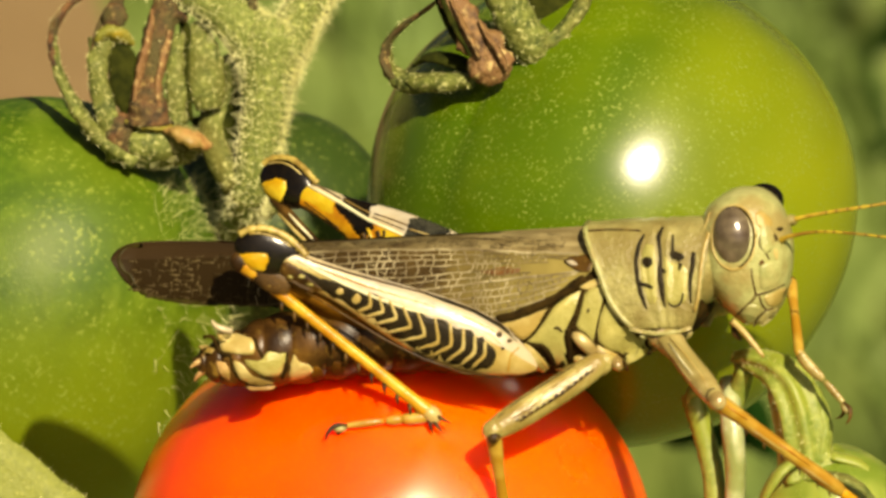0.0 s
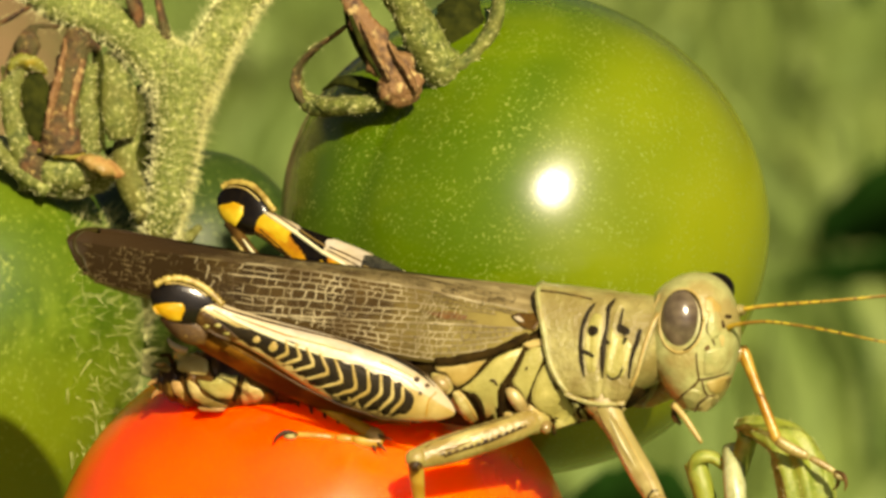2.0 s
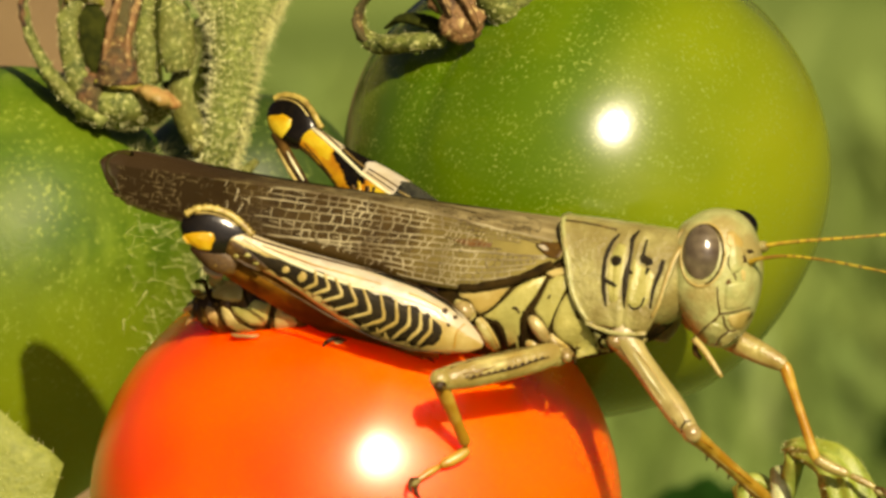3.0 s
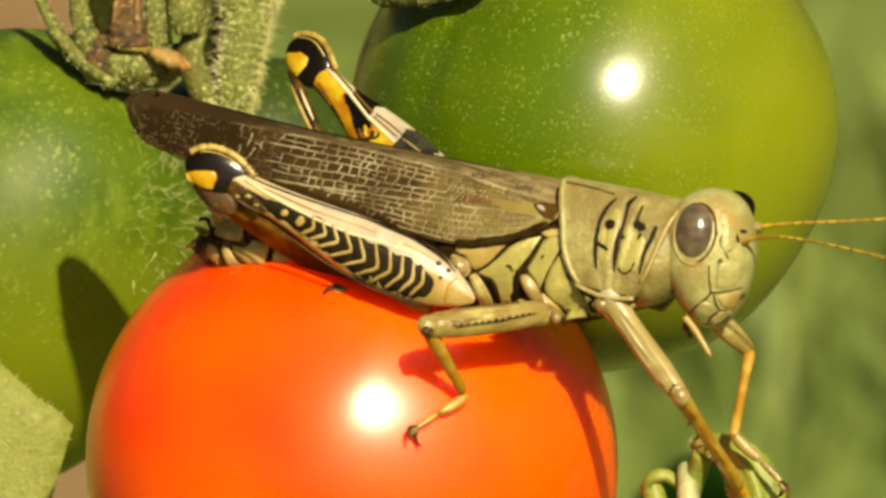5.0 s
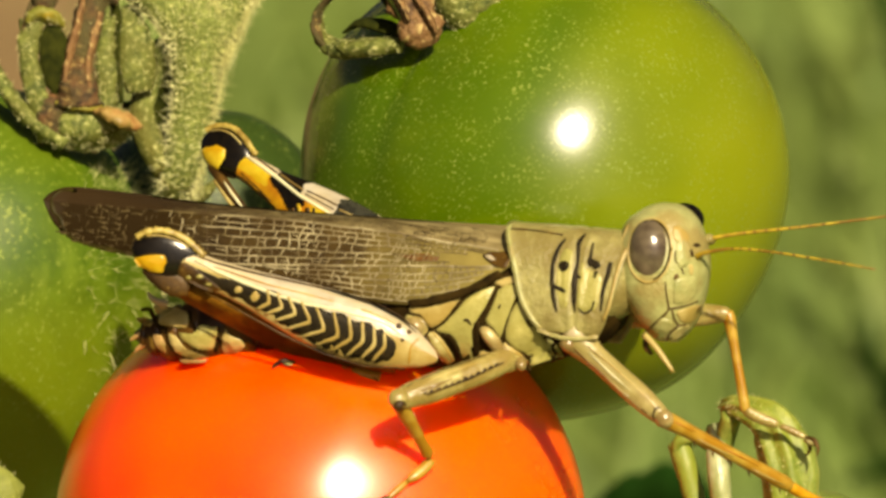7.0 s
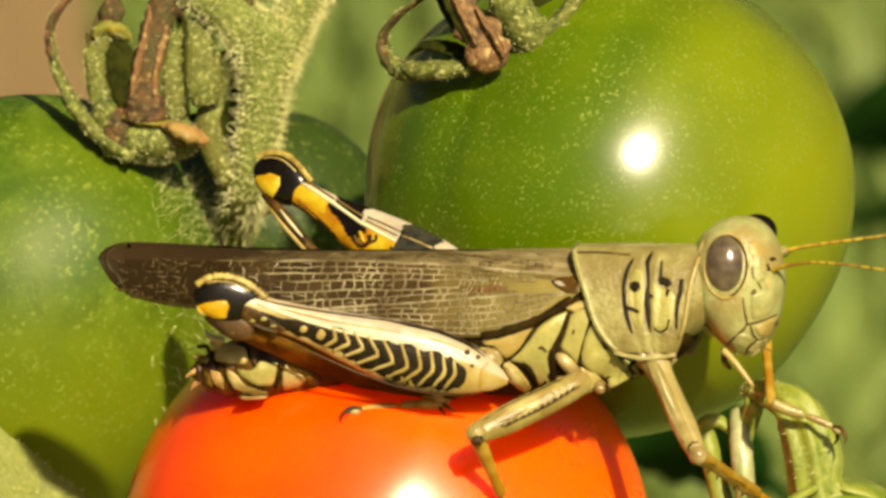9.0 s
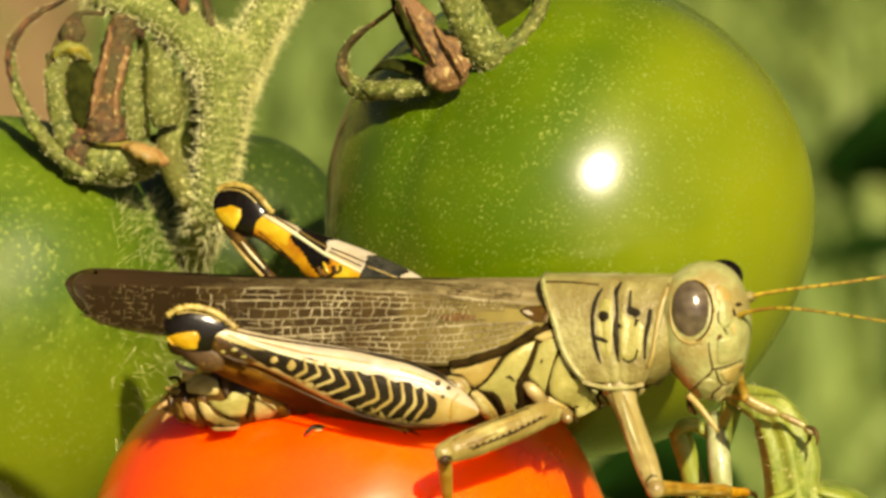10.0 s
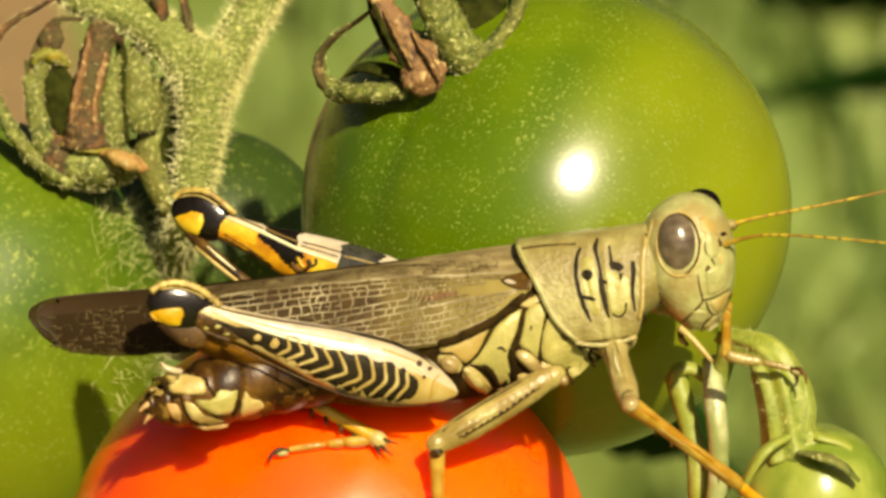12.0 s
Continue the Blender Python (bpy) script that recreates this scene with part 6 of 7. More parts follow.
def mid_leg():
    fem, data = limb("mid_femur", smooth_line([(-18, -14, 14), (0, -22, 20), (40, -26, 22), (110, -27, 24), (160, -25, 24), (192, -20, 22), (210, -16, 18), (222, -6, 8)], 4), [M["limb"]],
                     "olive middle thigh with a painted highlight line", -1.0, 16, 0.8)
    tree = tree_of(data)
    # Cream stroke painted where the thigh catches a highlight.
    part("ridge", stroke(tree, [(x * U, -w * U) for x, w in ((20, 6), (80, 10), (140, 10), (180, 6))], [1, 3, 3, 1], 0.8), M["cream"], fem, "painted highlight line on the thigh")
    part("ridge", stroke(tree, [(x * U, -w * U) for x, w in ((10, -8), (80, -13), (165, -12))], [2, 3, 3], 1.2), M["brown"], fem)
    part("ridge", stroke(tree, [(x * U, -w * U) for x, w in ((30, 17), (90, 19), (150, 19), (190, 15))], [2, 3, 3, 2], 0.6), M["brown"], fem)
    for x in range(24, 180, 13):
        part("spot", patch(tree, oval((x * U, (9 + 2 * math.sin(x)) * U), 4 * U, 2.4 * U, 12), 1.0), M["brown"], fem, "small brown dot")
    part("blotch", stroke(tree, [(x * U, -w * U) for x, w in ((110, -2), (140, -3), (172, -2))], [2, 6, 3], 0.5), M["taupe"], fem)
    part("joint", ball(Vector((208, -4, -2)) * U, (20 * U, 16 * U, 18 * U), 10, 14), M["limb"], fem)
    part("joint", ball(Vector((216, -10, 10)) * U, (12 * U, 10 * U, 10 * U), 8, 12), M["brown"], fem)
    part("coxa", ball(Vector((-12, 8, 4)) * U, (30 * U, 18 * U, 19 * U), 10, 14), M["limb"], fem)
    tib, _ = limb("mid_tibia", smooth_line([(-6, -10, 10), (10, -14, 14), (50, -12, 12), (100, -10, 10), (130, -11, 11), (140, -5, 5)], 3), [M["tan"]], "orange-tan middle shin", 1.0, 12, 0.9)
    tar = foot("mid_tarsus", 130, "middle foot with dark claws", -1.0, ("tan", "tan", "brown"))
    return fem, tib, tar


def front_leg_near():
    fem, data = limb("front_femur", smooth_line([(-26, -18, 18), (-8, -27, 27), (14, -25, 24), (40, -21, 20), (90, -21, 20), (140, -21, 21), (180, -18, 18), (200, -13, 14), (210, -6, 6)], 4), [M["foreleg"]],
                     "olive front thigh", 1.0, 16, 0.85)
    tree = tree_of(data)
    # The front thigh's highlight, painted as a cream stroke.
    part("ridge", stroke(tree, [(x * U, w * U) for x, w in ((20, 6), (80, 9), (140, 9), (180, 5))], [1, 3, 3, 1], 0.8), M["cream"], fem, "painted highlight line on the thigh")
    part("coxa", ball(Vector((-12, -6, 6)) * U, (24 * U, 22 * U, 20 * U), 10, 14), M["white"], fem, "pale pinkish hip")
    part("coxa", ball(Vector((-8, -10, -14)) * U, (18 * U, 18 * U, 14 * U), 10, 14), M["taupe"], fem)
    # Taupe stroke: shading along the edge put into colour.
    part("ridge", stroke(tree, [(x * U, w * U) for x, w in ((4, -12), (60, -13), (120, -14), (176, -11))], [2, 5, 6, 3], 0.6), M["taupe"], fem, "edge darkened with painted shade")
    # White stroke painted as a glint.
    part("ridge", stroke(tree, [(x * U, w * U) for x, w in ((30, 0), (80, -2), (130, -1))], [1, 4, 1], 0.6), M["gloss"], fem)
    part("ridge", stroke(tree, [(x * U, w * U) for x, w in ((186, 12), (182, 4), (186, -6), (192, -12))], [2, 4, 4, 2], 1.0), M["brown"], fem, "brown line at the knee")
    part("joint", ball(Vector((200, -1, 0)) * U, (19 * U, 15 * U, 16 * U), 10, 14), M["taupe"], fem)
    tib, tdat = limb("front_tibia", smooth_line([(-6, -10, 10), (10, -15, 15), (60, -12, 13), (160, -11, 12), (260, -13, 13), (280, -9, 9)], 3), [M["tan"]], "orange-tan front shin", 1.0, 12, 0.9)
    tt = tree_of(tdat)
    for x0, x1, w in ((14, 60, 5), (70, 150, -3), (120, 200, 4), (190, 262, -4)):
        part("stripe", stroke(tt, [(x * U, (w + 0.02 * (x - x0)) * U) for x in (x0, (x0 + x1) / 2, x1)], [1, 3, 1], 0.7), M["orange" if w > 0 else "cream"], tib)
    for x in (70, 110, 150, 190, 230, 258):
        part("spine", tube([Vector((x, -3, -8)) * U, Vector((x + 6, -4, -15)) * U, Vector((x + 11, -4, -19)) * U], [2.6 * U, 1.8 * U, 0.4 * U], 6), M["brown"], tib, "short dark spine")
    part("tarsus", limb_data(smooth_line([(276, -9, 9), (300, -12, 8), (325, -9, 7), (345, -11, 8), (358, -4, 4)], 3), 1.0), M["orange"], tib)
    part("claw", strand(lambda a, b, c: Vector((a, c, b)) * U, [(352, 0, -3, 4), (368, -4, -8, 4), (374, -16, -8, 2)], 4, 7), M["brown"], tib)
    return fem, tib


def front_leg_far():
    fem, _ = limb("front_femur", smooth_line([(-20, -14, 14), (0, -20, 20), (60, -22, 22), (120, -20, 20), (155, -16, 16), (172, -12, 12), (180, -5, 5)], 4), [M["limb"]], "olive far front thigh", 1.0, 14, 0.85)
    tib, _ = limb("front_tibia", smooth_line([(-6, -8, 8), (10, -11, 11), (60, -8, 8), (150, -9, 9), (165, -8, 8), (170, -4, 4)], 3), [M["tan"]], "orange far front shin", 1.0, 12, 0.9)
    tar = foot("front_tarsus", 140, "far front foot with claws", 1.0, ("limb", "limb", "brown"))
    return fem, tib, tar


body_parts()
abdomen_part = abdomen()
pronotum()
wing_near, wing_far = wing_pair()
head_part = head()
femur_near, tibia_near, tarsus_near = hind_leg_near()
femur_far = hind_leg_far()
femur_mid, tibia_mid, tarsus_mid = mid_leg()
femur_front, tibia_front = front_leg_near()
femur_fore, tibia_fore, tarsus_fore = front_leg_far()


# ---- what moves ----
def motions():
    leaf_sway = [(0, 95, 0), (1, 90, 0), (1.5, 55, -10), (2, 50, -20), (2.5, -30, 44), (3, 10, 130), (5, 20, 165), (6.5, 30, 165), (7.2, 110, 150), (8.8, 40, 30), (9, 0, 33),
                 (9.5, 20, 0), (10, 27, -10), (10.5, 12, 0), (11, 5, 4), (11.5, -7, 4), (12, -30, -65)]
    blade_sway = [(0, 90, 10), (1, 60, 13), (1.5, 40, -50), (2, 0, -115), (2.5, 20, 0), (3, 30, 100), (7.2, 60, 100), (8.8, 25, 60), (9, 25, -10), (9.5, 32, -35), (10, 17, -37),
                  (10.5, 5, 5), (11, -8, 50), (11.5, 8, 32), (12, -30, -68)]
    for blade, sway in ((far_leaf, leaf_sway), (far_blade, blade_sway)):
        walk(blade, [(t, S @ pose(du * U * 3, 0, -dv * U * 3)) for t, du, dv in sway])
    walk(red_fruit, [
        (0, S @ pose(-0.006471, -0.00792, -0.021521, 0, 0.00, 0)),
        (0.5, S @ pose(-0.006435, -0.00792, -0.02167, 0, 0.00, 0)),
        (1, S @ pose(-0.006328, -0.00792, -0.021518, 0, 0.00, 0)),
        (1.5, S @ pose(-0.006279, -0.00792, -0.021575, 0, 0.00, 0)),
        (2, S @ pose(-0.005623, -0.00792, -0.021837, 0, 0.00, 0)),
        (2.5, S @ pose(-0.006598, -0.00792, -0.022728, 0, 0.00, 0)),
        (3, S @ pose(-0.006325, -0.00792, -0.021951, 0, 0.00, 0)),
        (3.2, S @ pose(-0.006394, -0.00792, -0.02191, 0, 0.00, 0)),
        (4.8, S @ pose(-0.006953, -0.00792, -0.021582, 0, 0.00, 0)),
        (5, S @ pose(-0.007152, -0.00792, -0.021357, 0, 0.00, 0)),
        (5.5, S @ pose(-0.006162, -0.00792, -0.021301, 0, 0.00, 0)),
        (6, S @ pose(-0.006742, -0.00792, -0.022054, 0, 0.00, 0)),
        (6.5, S @ pose(-0.00638, -0.00792, -0.021804, 0, 0.00, 0)),
        (7, S @ pose(-0.006125, -0.00792, -0.021854, 0, 0.00, 0)),
        (7.2, S @ pose(-0.006144, -0.00792, -0.021853, 0, 0.00, 0)),
        (8.8, S @ pose(-0.006405, -0.00792, -0.021506, 0, 0.00, 0)),
        (9, S @ pose(-0.006491, -0.00792, -0.021409, 0, 0.00, 0)),
        (9.5, S @ pose(-0.00626, -0.00792, -0.021444, 0, 0.00, 0)),
        (10, S @ pose(-0.006208, -0.00792, -0.021702, 0, 0.00, 0)),
        (10.5, S @ pose(-0.006165, -0.00792, -0.021435, 0, 0.00, 0)),
        (11, S @ pose(-0.005945, -0.00792, -0.0212, 0, 0.00, 0)),
        (11.5, S @ pose(-0.006133, -0.00792, -0.021302, 0, 0.00, 0)),
        (12, S @ pose(-0.006339, -0.00792, -0.020731, 0, 0.00, 0)),
    ])
    walk(right_fruit, [
        (0, S @ pose(-0.000516, -0.007560, 0.009749, 0, 0, 0)),
        (0.5, S @ pose(-0.000515, -0.007560, 0.009597, 0, 0, 0)),
        (1, S @ pose(-0.000409, -0.007560, 0.009640, 0, 0, 0)),
        (1.5, S @ pose(-0.000434, -0.007560, 0.009365, 0, 0, 0)),
        (2, S @ pose(-0.000460, -0.007560, 0.009496, 0, 0, 0)),
        (2.5, S @ pose(-0.000049, -0.007560, 0.008431, 0, 0, 0)),
        (3, S @ pose(-0.000020, -0.007560, 0.008474, 0, 0, 0)),
        (3.2, S @ pose(-0.000054, -0.007560, 0.008469, 0, 0, 0)),
        (4.8, S @ pose(-0.000138, -0.007560, 0.008920, 0, 0, 0)),
        (5, S @ pose(-0.000140, -0.007560, 0.008963, 0, 0, 0)),
        (5.5, S @ pose(-0.000180, -0.007560, 0.009168, 0, 0, 0)),
        (6, S @ pose(-0.000191, -0.007560, 0.009287, 0, 0, 0)),
        (6.5, S @ pose(-0.000150, -0.007560, 0.009158, 0, 0, 0)),
        (7, S @ pose(-0.000219, -0.007560, 0.009771, 0, 0, 0)),
        (7.2, S @ pose(-0.000299, -0.007560, 0.009348, 0, 0, 0)),
        (8.8, S @ pose(-0.000600, -0.007560, 0.010065, 0, 0, 0)),
        (9, S @ pose(-0.000503, -0.007560, 0.009919, 0, 0, 0)),
        (9.5, S @ pose(-0.000520, -0.007560, 0.010168, 0, 0, 0)),
        (10, S @ pose(-0.000470, -0.007560, 0.009909, 0, 0, 0)),
        (10.5, S @ pose(-0.000497, -0.007560, 0.010176, 0, 0, 0)),
        (11, S @ pose(-0.000524, -0.007560, 0.010415, 0, 0, 0)),
        (11.5, S @ pose(-0.000498, -0.007560, 0.010278, 0, 0, 0)),
        (12, S @ pose(-0.000663, -0.007560, 0.010613, 0, 0, 0)),
    ])
    walk(truss, [
        (0, S @ pose(0.020384, -0.01512, -0.015754, 0, 0.00, 0)),
        (0.5, S @ pose(0.022825, -0.01512, -0.013994, 0, 0.00, 0)),
        (1, S @ pose(0.021426, -0.01512, -0.016072, 0, 0.00, 0)),
        (1.5, S @ pose(0.022787, -0.01512, -0.015861, 0, 0.00, 0)),
        (2, S @ pose(0.026255, -0.01512, -0.018985, 0, 0.00, 0)),
        (2.5, S @ pose(0.019987, -0.01512, -0.029102, 0, 0.00, 0)),
        (3, S @ pose(0.025901, -0.01512, -0.025562, 0, 0.00, 0)),
        (3.2, S @ pose(0.02486, -0.01512, -0.024352, 0, 0.00, 0)),
        (4.8, S @ pose(0.018071, -0.01512, -0.027204, 0, 0.00, 0)),
        (5, S @ pose(0.019591, -0.01512, -0.027758, 0, 0.00, 0)),
        (5.5, S @ pose(0.020001, -0.01512, -0.027508, 0, 0.00, 0)),
        (6, S @ pose(0.019291, -0.01512, -0.027032, 0, 0.00, 0)),
        (6.5, S @ pose(0.022043, -0.01512, -0.023313, 0, 0.00, 0)),
        (7, S @ pose(0.024283, -0.01512, -0.02123, 0, 0.00, 0)),
        (7.2, S @ pose(0.023563, -0.01512, -0.020647, 0, 0.00, 0)),
        (8.8, S @ pose(0.021886, -0.01512, -0.019041, 0, 0.00, 0)),
        (9, S @ pose(0.021189, -0.01512, -0.018433, 0, 0.00, 0)),
        (9.5, S @ pose(0.022473, -0.01512, -0.01673, 0, 0.00, 0)),
        (10, S @ pose(0.02237, -0.01512, -0.017544, 0, 0.00, 0)),
        (10.5, S @ pose(0.022902, -0.01512, -0.01585, 0, 0.00, 0)),
        (11, S @ pose(0.023989, -0.01512, -0.014448, 0, 0.00, 0)),
        (11.5, S @ pose(0.02344, -0.01512, -0.013954, 0, 0.00, 0)),
        (12, S @ pose(0.023343, -0.01512, -0.013014, 0, 0.00, 0)),
    ])
    walk(hopper, [
        (0, S @ aim((0.006323, -0.020225, -0.001990), 0.86, -13.41)),
        (0.5, S @ aim((0.006841, -0.020249, -0.003634), 4.86, -15.73)),
        (1, S @ aim((0.007327, -0.020197, -0.002728), 4.01, -10.13)),
        (1.5, S @ aim((0.007582, -0.020337, -0.006165), 13.04, -22.25)),
        (2, S @ aim((0.008767, -0.020227, -0.005124), 11.01, -13.64)),
        (2.5, S @ aim((0.007149, -0.020241, -0.007360), 20.38, -14.97)),
        (3, S @ aim((0.007096, -0.020239, -0.006315), 12.69, -14.84)),
        (3.2, S @ aim((0.006545, -0.020238, -0.006220), 12.68, -14.77)),
        (4.8, S @ aim((0.006507, -0.020242, -0.006431), 14.00, -15.14)),
        (5, S @ aim((0.006600, -0.020311, -0.006487), 16.60, -20.51)),
        (5.5, S @ aim((0.008093, -0.020187, -0.007540), 16.28, -8.70)),
        (6, S @ aim((0.006312, -0.020247, -0.006389), 14.83, -15.55)),
        (6.5, S @ aim((0.007037, -0.020202, -0.006497), 10.48, -10.74)),
        (7, S @ aim((0.006220, -0.020248, -0.004993), 8.84, -15.63)),
        (7.2, S @ aim((0.006404, -0.020221, -0.005928), 9.91, -12.99)),
        (8.8, S @ aim((0.005821, -0.020247, -0.004811), 6.94, -15.58)),
        (9, S @ aim((0.005747, -0.020221, -0.004199), 3.86, -13.00)),
        (9.5, S @ aim((0.006755, -0.020169, -0.002828), -0.80, -5.11)),
        (10, S @ aim((0.006366, -0.020213, -0.004919), 4.33, -12.11)),
        (10.5, S @ aim((0.007616, -0.020160, -0.002785), -0.02, -0.50)),
        (11, S @ aim((0.005200, -0.020187, -0.002141), -4.18, -8.69)),
        (11.5, S @ aim((0.005339, -0.020212, -0.003542), -0.52, -12.02)),
        (12, S @ aim((0.006046, -0.020164, -0.001495), -3.61, -3.46)),
    ])
    walk(abdomen_part, [
        (0, aim((-0.007303, 0.000000, -0.004201), 172.54, -17.00)),
        (0.5, aim((-0.006419, 0.000000, -0.004221), 172.91, -17.00)),
        (1, aim((-0.007282, 0.000000, -0.004362), 170.99, -17.00)),
        (1.5, aim((-0.004571, 0.000000, -0.003493), 168.65, -7.00)),
        (2, aim((-0.006096, 0.000000, -0.003765), 166.67, -6.00)),
        (2.5, aim((-0.005449, 0.000000, -0.003519), 163.46, -6.00)),
        (3, aim((-0.005515, 0.000000, -0.003846), 166.26, -6.00)),
        (3.2, aim((-0.005491, 0.000000, -0.003909), 166.50, -6.00)),
        (4.8, aim((-0.006028, 0.000000, -0.003877), 166.20, -6.00)),
        (5, aim((-0.005858, 0.000000, -0.003655), 166.15, -6.00)),
        (5.5, aim((-0.006367, 0.000000, -0.003975), 166.14, -6.00)),
        (6, aim((-0.005970, 0.000000, -0.003793), 165.86, -6.00)),
        (6.5, aim((-0.006274, 0.000000, -0.003764), 166.71, -6.00)),
        (7, aim((-0.005878, 0.000000, -0.003759), 166.78, -6.00)),
        (7.2, aim((-0.005724, 0.000000, -0.003881), 165.35, -6.00)),
        (8.8, aim((-0.006380, 0.000000, -0.004027), 166.58, -9.00)),
        (9, aim((-0.006595, 0.000000, -0.003756), 169.74, -9.00)),
        (9.5, aim((-0.006635, 0.000000, -0.003954), 171.14, -15.00)),
        (10, aim((-0.006333, 0.000000, -0.003693), 168.51, -9.00)),
        (10.5, aim((-0.006911, 0.000000, -0.004069), 172.93, -16.00)),
        (11, aim((-0.006586, 0.000000, -0.003704), 169.90, -15.00)),
        (11.5, aim((-0.006669, 0.000000, -0.003852), 170.57, -15.00)),
        (12, aim((-0.006878, 0.000000, -0.004096), 173.68, -17.00)),
    ])
    walk(head_part, [
        (0, pose(0.008676, 0, 0.001733, 0, -0.65, 7.37)),
        (0.5, pose(0.008510, 0, 0.001485, 0, -2.56, 8.65)),
        (1, pose(0.008823, 0, 0.001344, 0, -2.15, 5.57)),
        (1.5, pose(0.008310, 0, 0.001597, 0, -6.88, 12.24)),
        (2, pose(0.008599, 0, 0.001765, 0, -6.01, 7.50)),
        (2.5, pose(0.008350, 0, 0.001894, 0, -11.23, 8.23)),
        (3, pose(0.008500, 0, 0.001623, 0, -7.14, 8.16)),
        (3.2, pose(0.008451, 0, 0.001683, 0, -7.08, 8.12)),
        (4.8, pose(0.008536, 0, 0.000959, 0, -7.47, 8.33)),
        (5, pose(0.008563, 0, 0.001073, 0, -9.11, 11.28)),
        (5.5, pose(0.008638, 0, 0.001261, 0, -8.79, 4.79)),
        (6, pose(0.008611, 0, 0.001293, 0, -8.05, 8.55)),
        (6.5, pose(0.008571, 0, 0.001619, 0, -5.99, 5.91)),
        (7, pose(0.008446, 0, 0.001856, 0, -5.35, 8.60)),
        (7.2, pose(0.008441, 0, 0.001635, 0, -6.47, 7.15)),
        (8.8, pose(0.008622, 0, 0.001222, 0, -4.86, 8.57)),
        (9, pose(0.008906, 0, 0.001750, 0, -2.18, 7.15)),
        (9.5, pose(0.009064, 0, 0.001657, 0, 0.28, 2.81)),
        (10, pose(0.008818, 0, 0.000854, 0, -2.28, 6.66)),
        (10.5, pose(0.009286, 0, 0.001090, 0, 0.02, 0.28)),
        (11, pose(0.009049, 0, 0.002107, 0, 1.74, 4.78)),
        (11.5, pose(0.008948, 0, 0.001221, 0, 0.18, 6.61)),
        (12, pose(0.009340, 0, 0.001637, 0, 1.68, 1.90)),
    ])
    walk(femur_near, [
        (0, aim((-0.003414, -0.003240, -0.006599), -160.01, -12.12)),
        (0.5, aim((-0.002991, -0.003240, -0.006271), -161.96, -12.03)),
        (1, aim((-0.003720, -0.003240, -0.006774), -162.36, -10.83)),
        (1.5, aim((-0.003233, -0.003240, -0.006203), -169.96, -13.33)),
        (2, aim((-0.004098, -0.003240, -0.006585), -171.51, -12.86)),
        (2.5, aim((-0.003534, -0.003240, -0.006728), -172.89, -13.21)),
        (3, aim((-0.003626, -0.003240, -0.006852), -172.65, -13.20)),
        (3.2, aim((-0.003393, -0.003240, -0.006910), -173.19, -12.98)),
        (4.8, aim((-0.003501, -0.003240, -0.006788), -173.67, -13.01)),
        (5, aim((-0.003646, -0.003240, -0.006802), -172.67, -13.41)),
        (5.5, aim((-0.004258, -0.003240, -0.006445), -174.24, -13.09)),
        (6, aim((-0.003758, -0.003240, -0.006631), -173.38, -13.53)),
        (6.5, aim((-0.004059, -0.003240, -0.006724), -173.00, -13.19)),
        (7, aim((-0.003576, -0.003240, -0.006818), -170.47, -12.84)),
        (7.2, aim((-0.003470, -0.003240, -0.006890), -169.13, -13.06)),
        (8.8, aim((-0.003588, -0.003240, -0.006677), -169.33, -12.80)),
        (9, aim((-0.004079, -0.003240, -0.006373), -170.28, -12.87)),
        (9.5, aim((-0.004543, -0.003240, -0.006802), -166.92, -12.48)),
        (10, aim((-0.003878, -0.003240, -0.006497), -170.75, -12.40)),
        (10.5, aim((-0.004982, -0.003240, -0.006788), -165.70, -8.02)),
        (11, aim((-0.004187, -0.003240, -0.006555), -166.05, -10.53)),
        (11.5, aim((-0.004278, -0.003240, -0.006391), -167.17, -12.60)),
        (12, aim((-0.004994, -0.003240, -0.006703), -161.38, -12.53)),
    ])
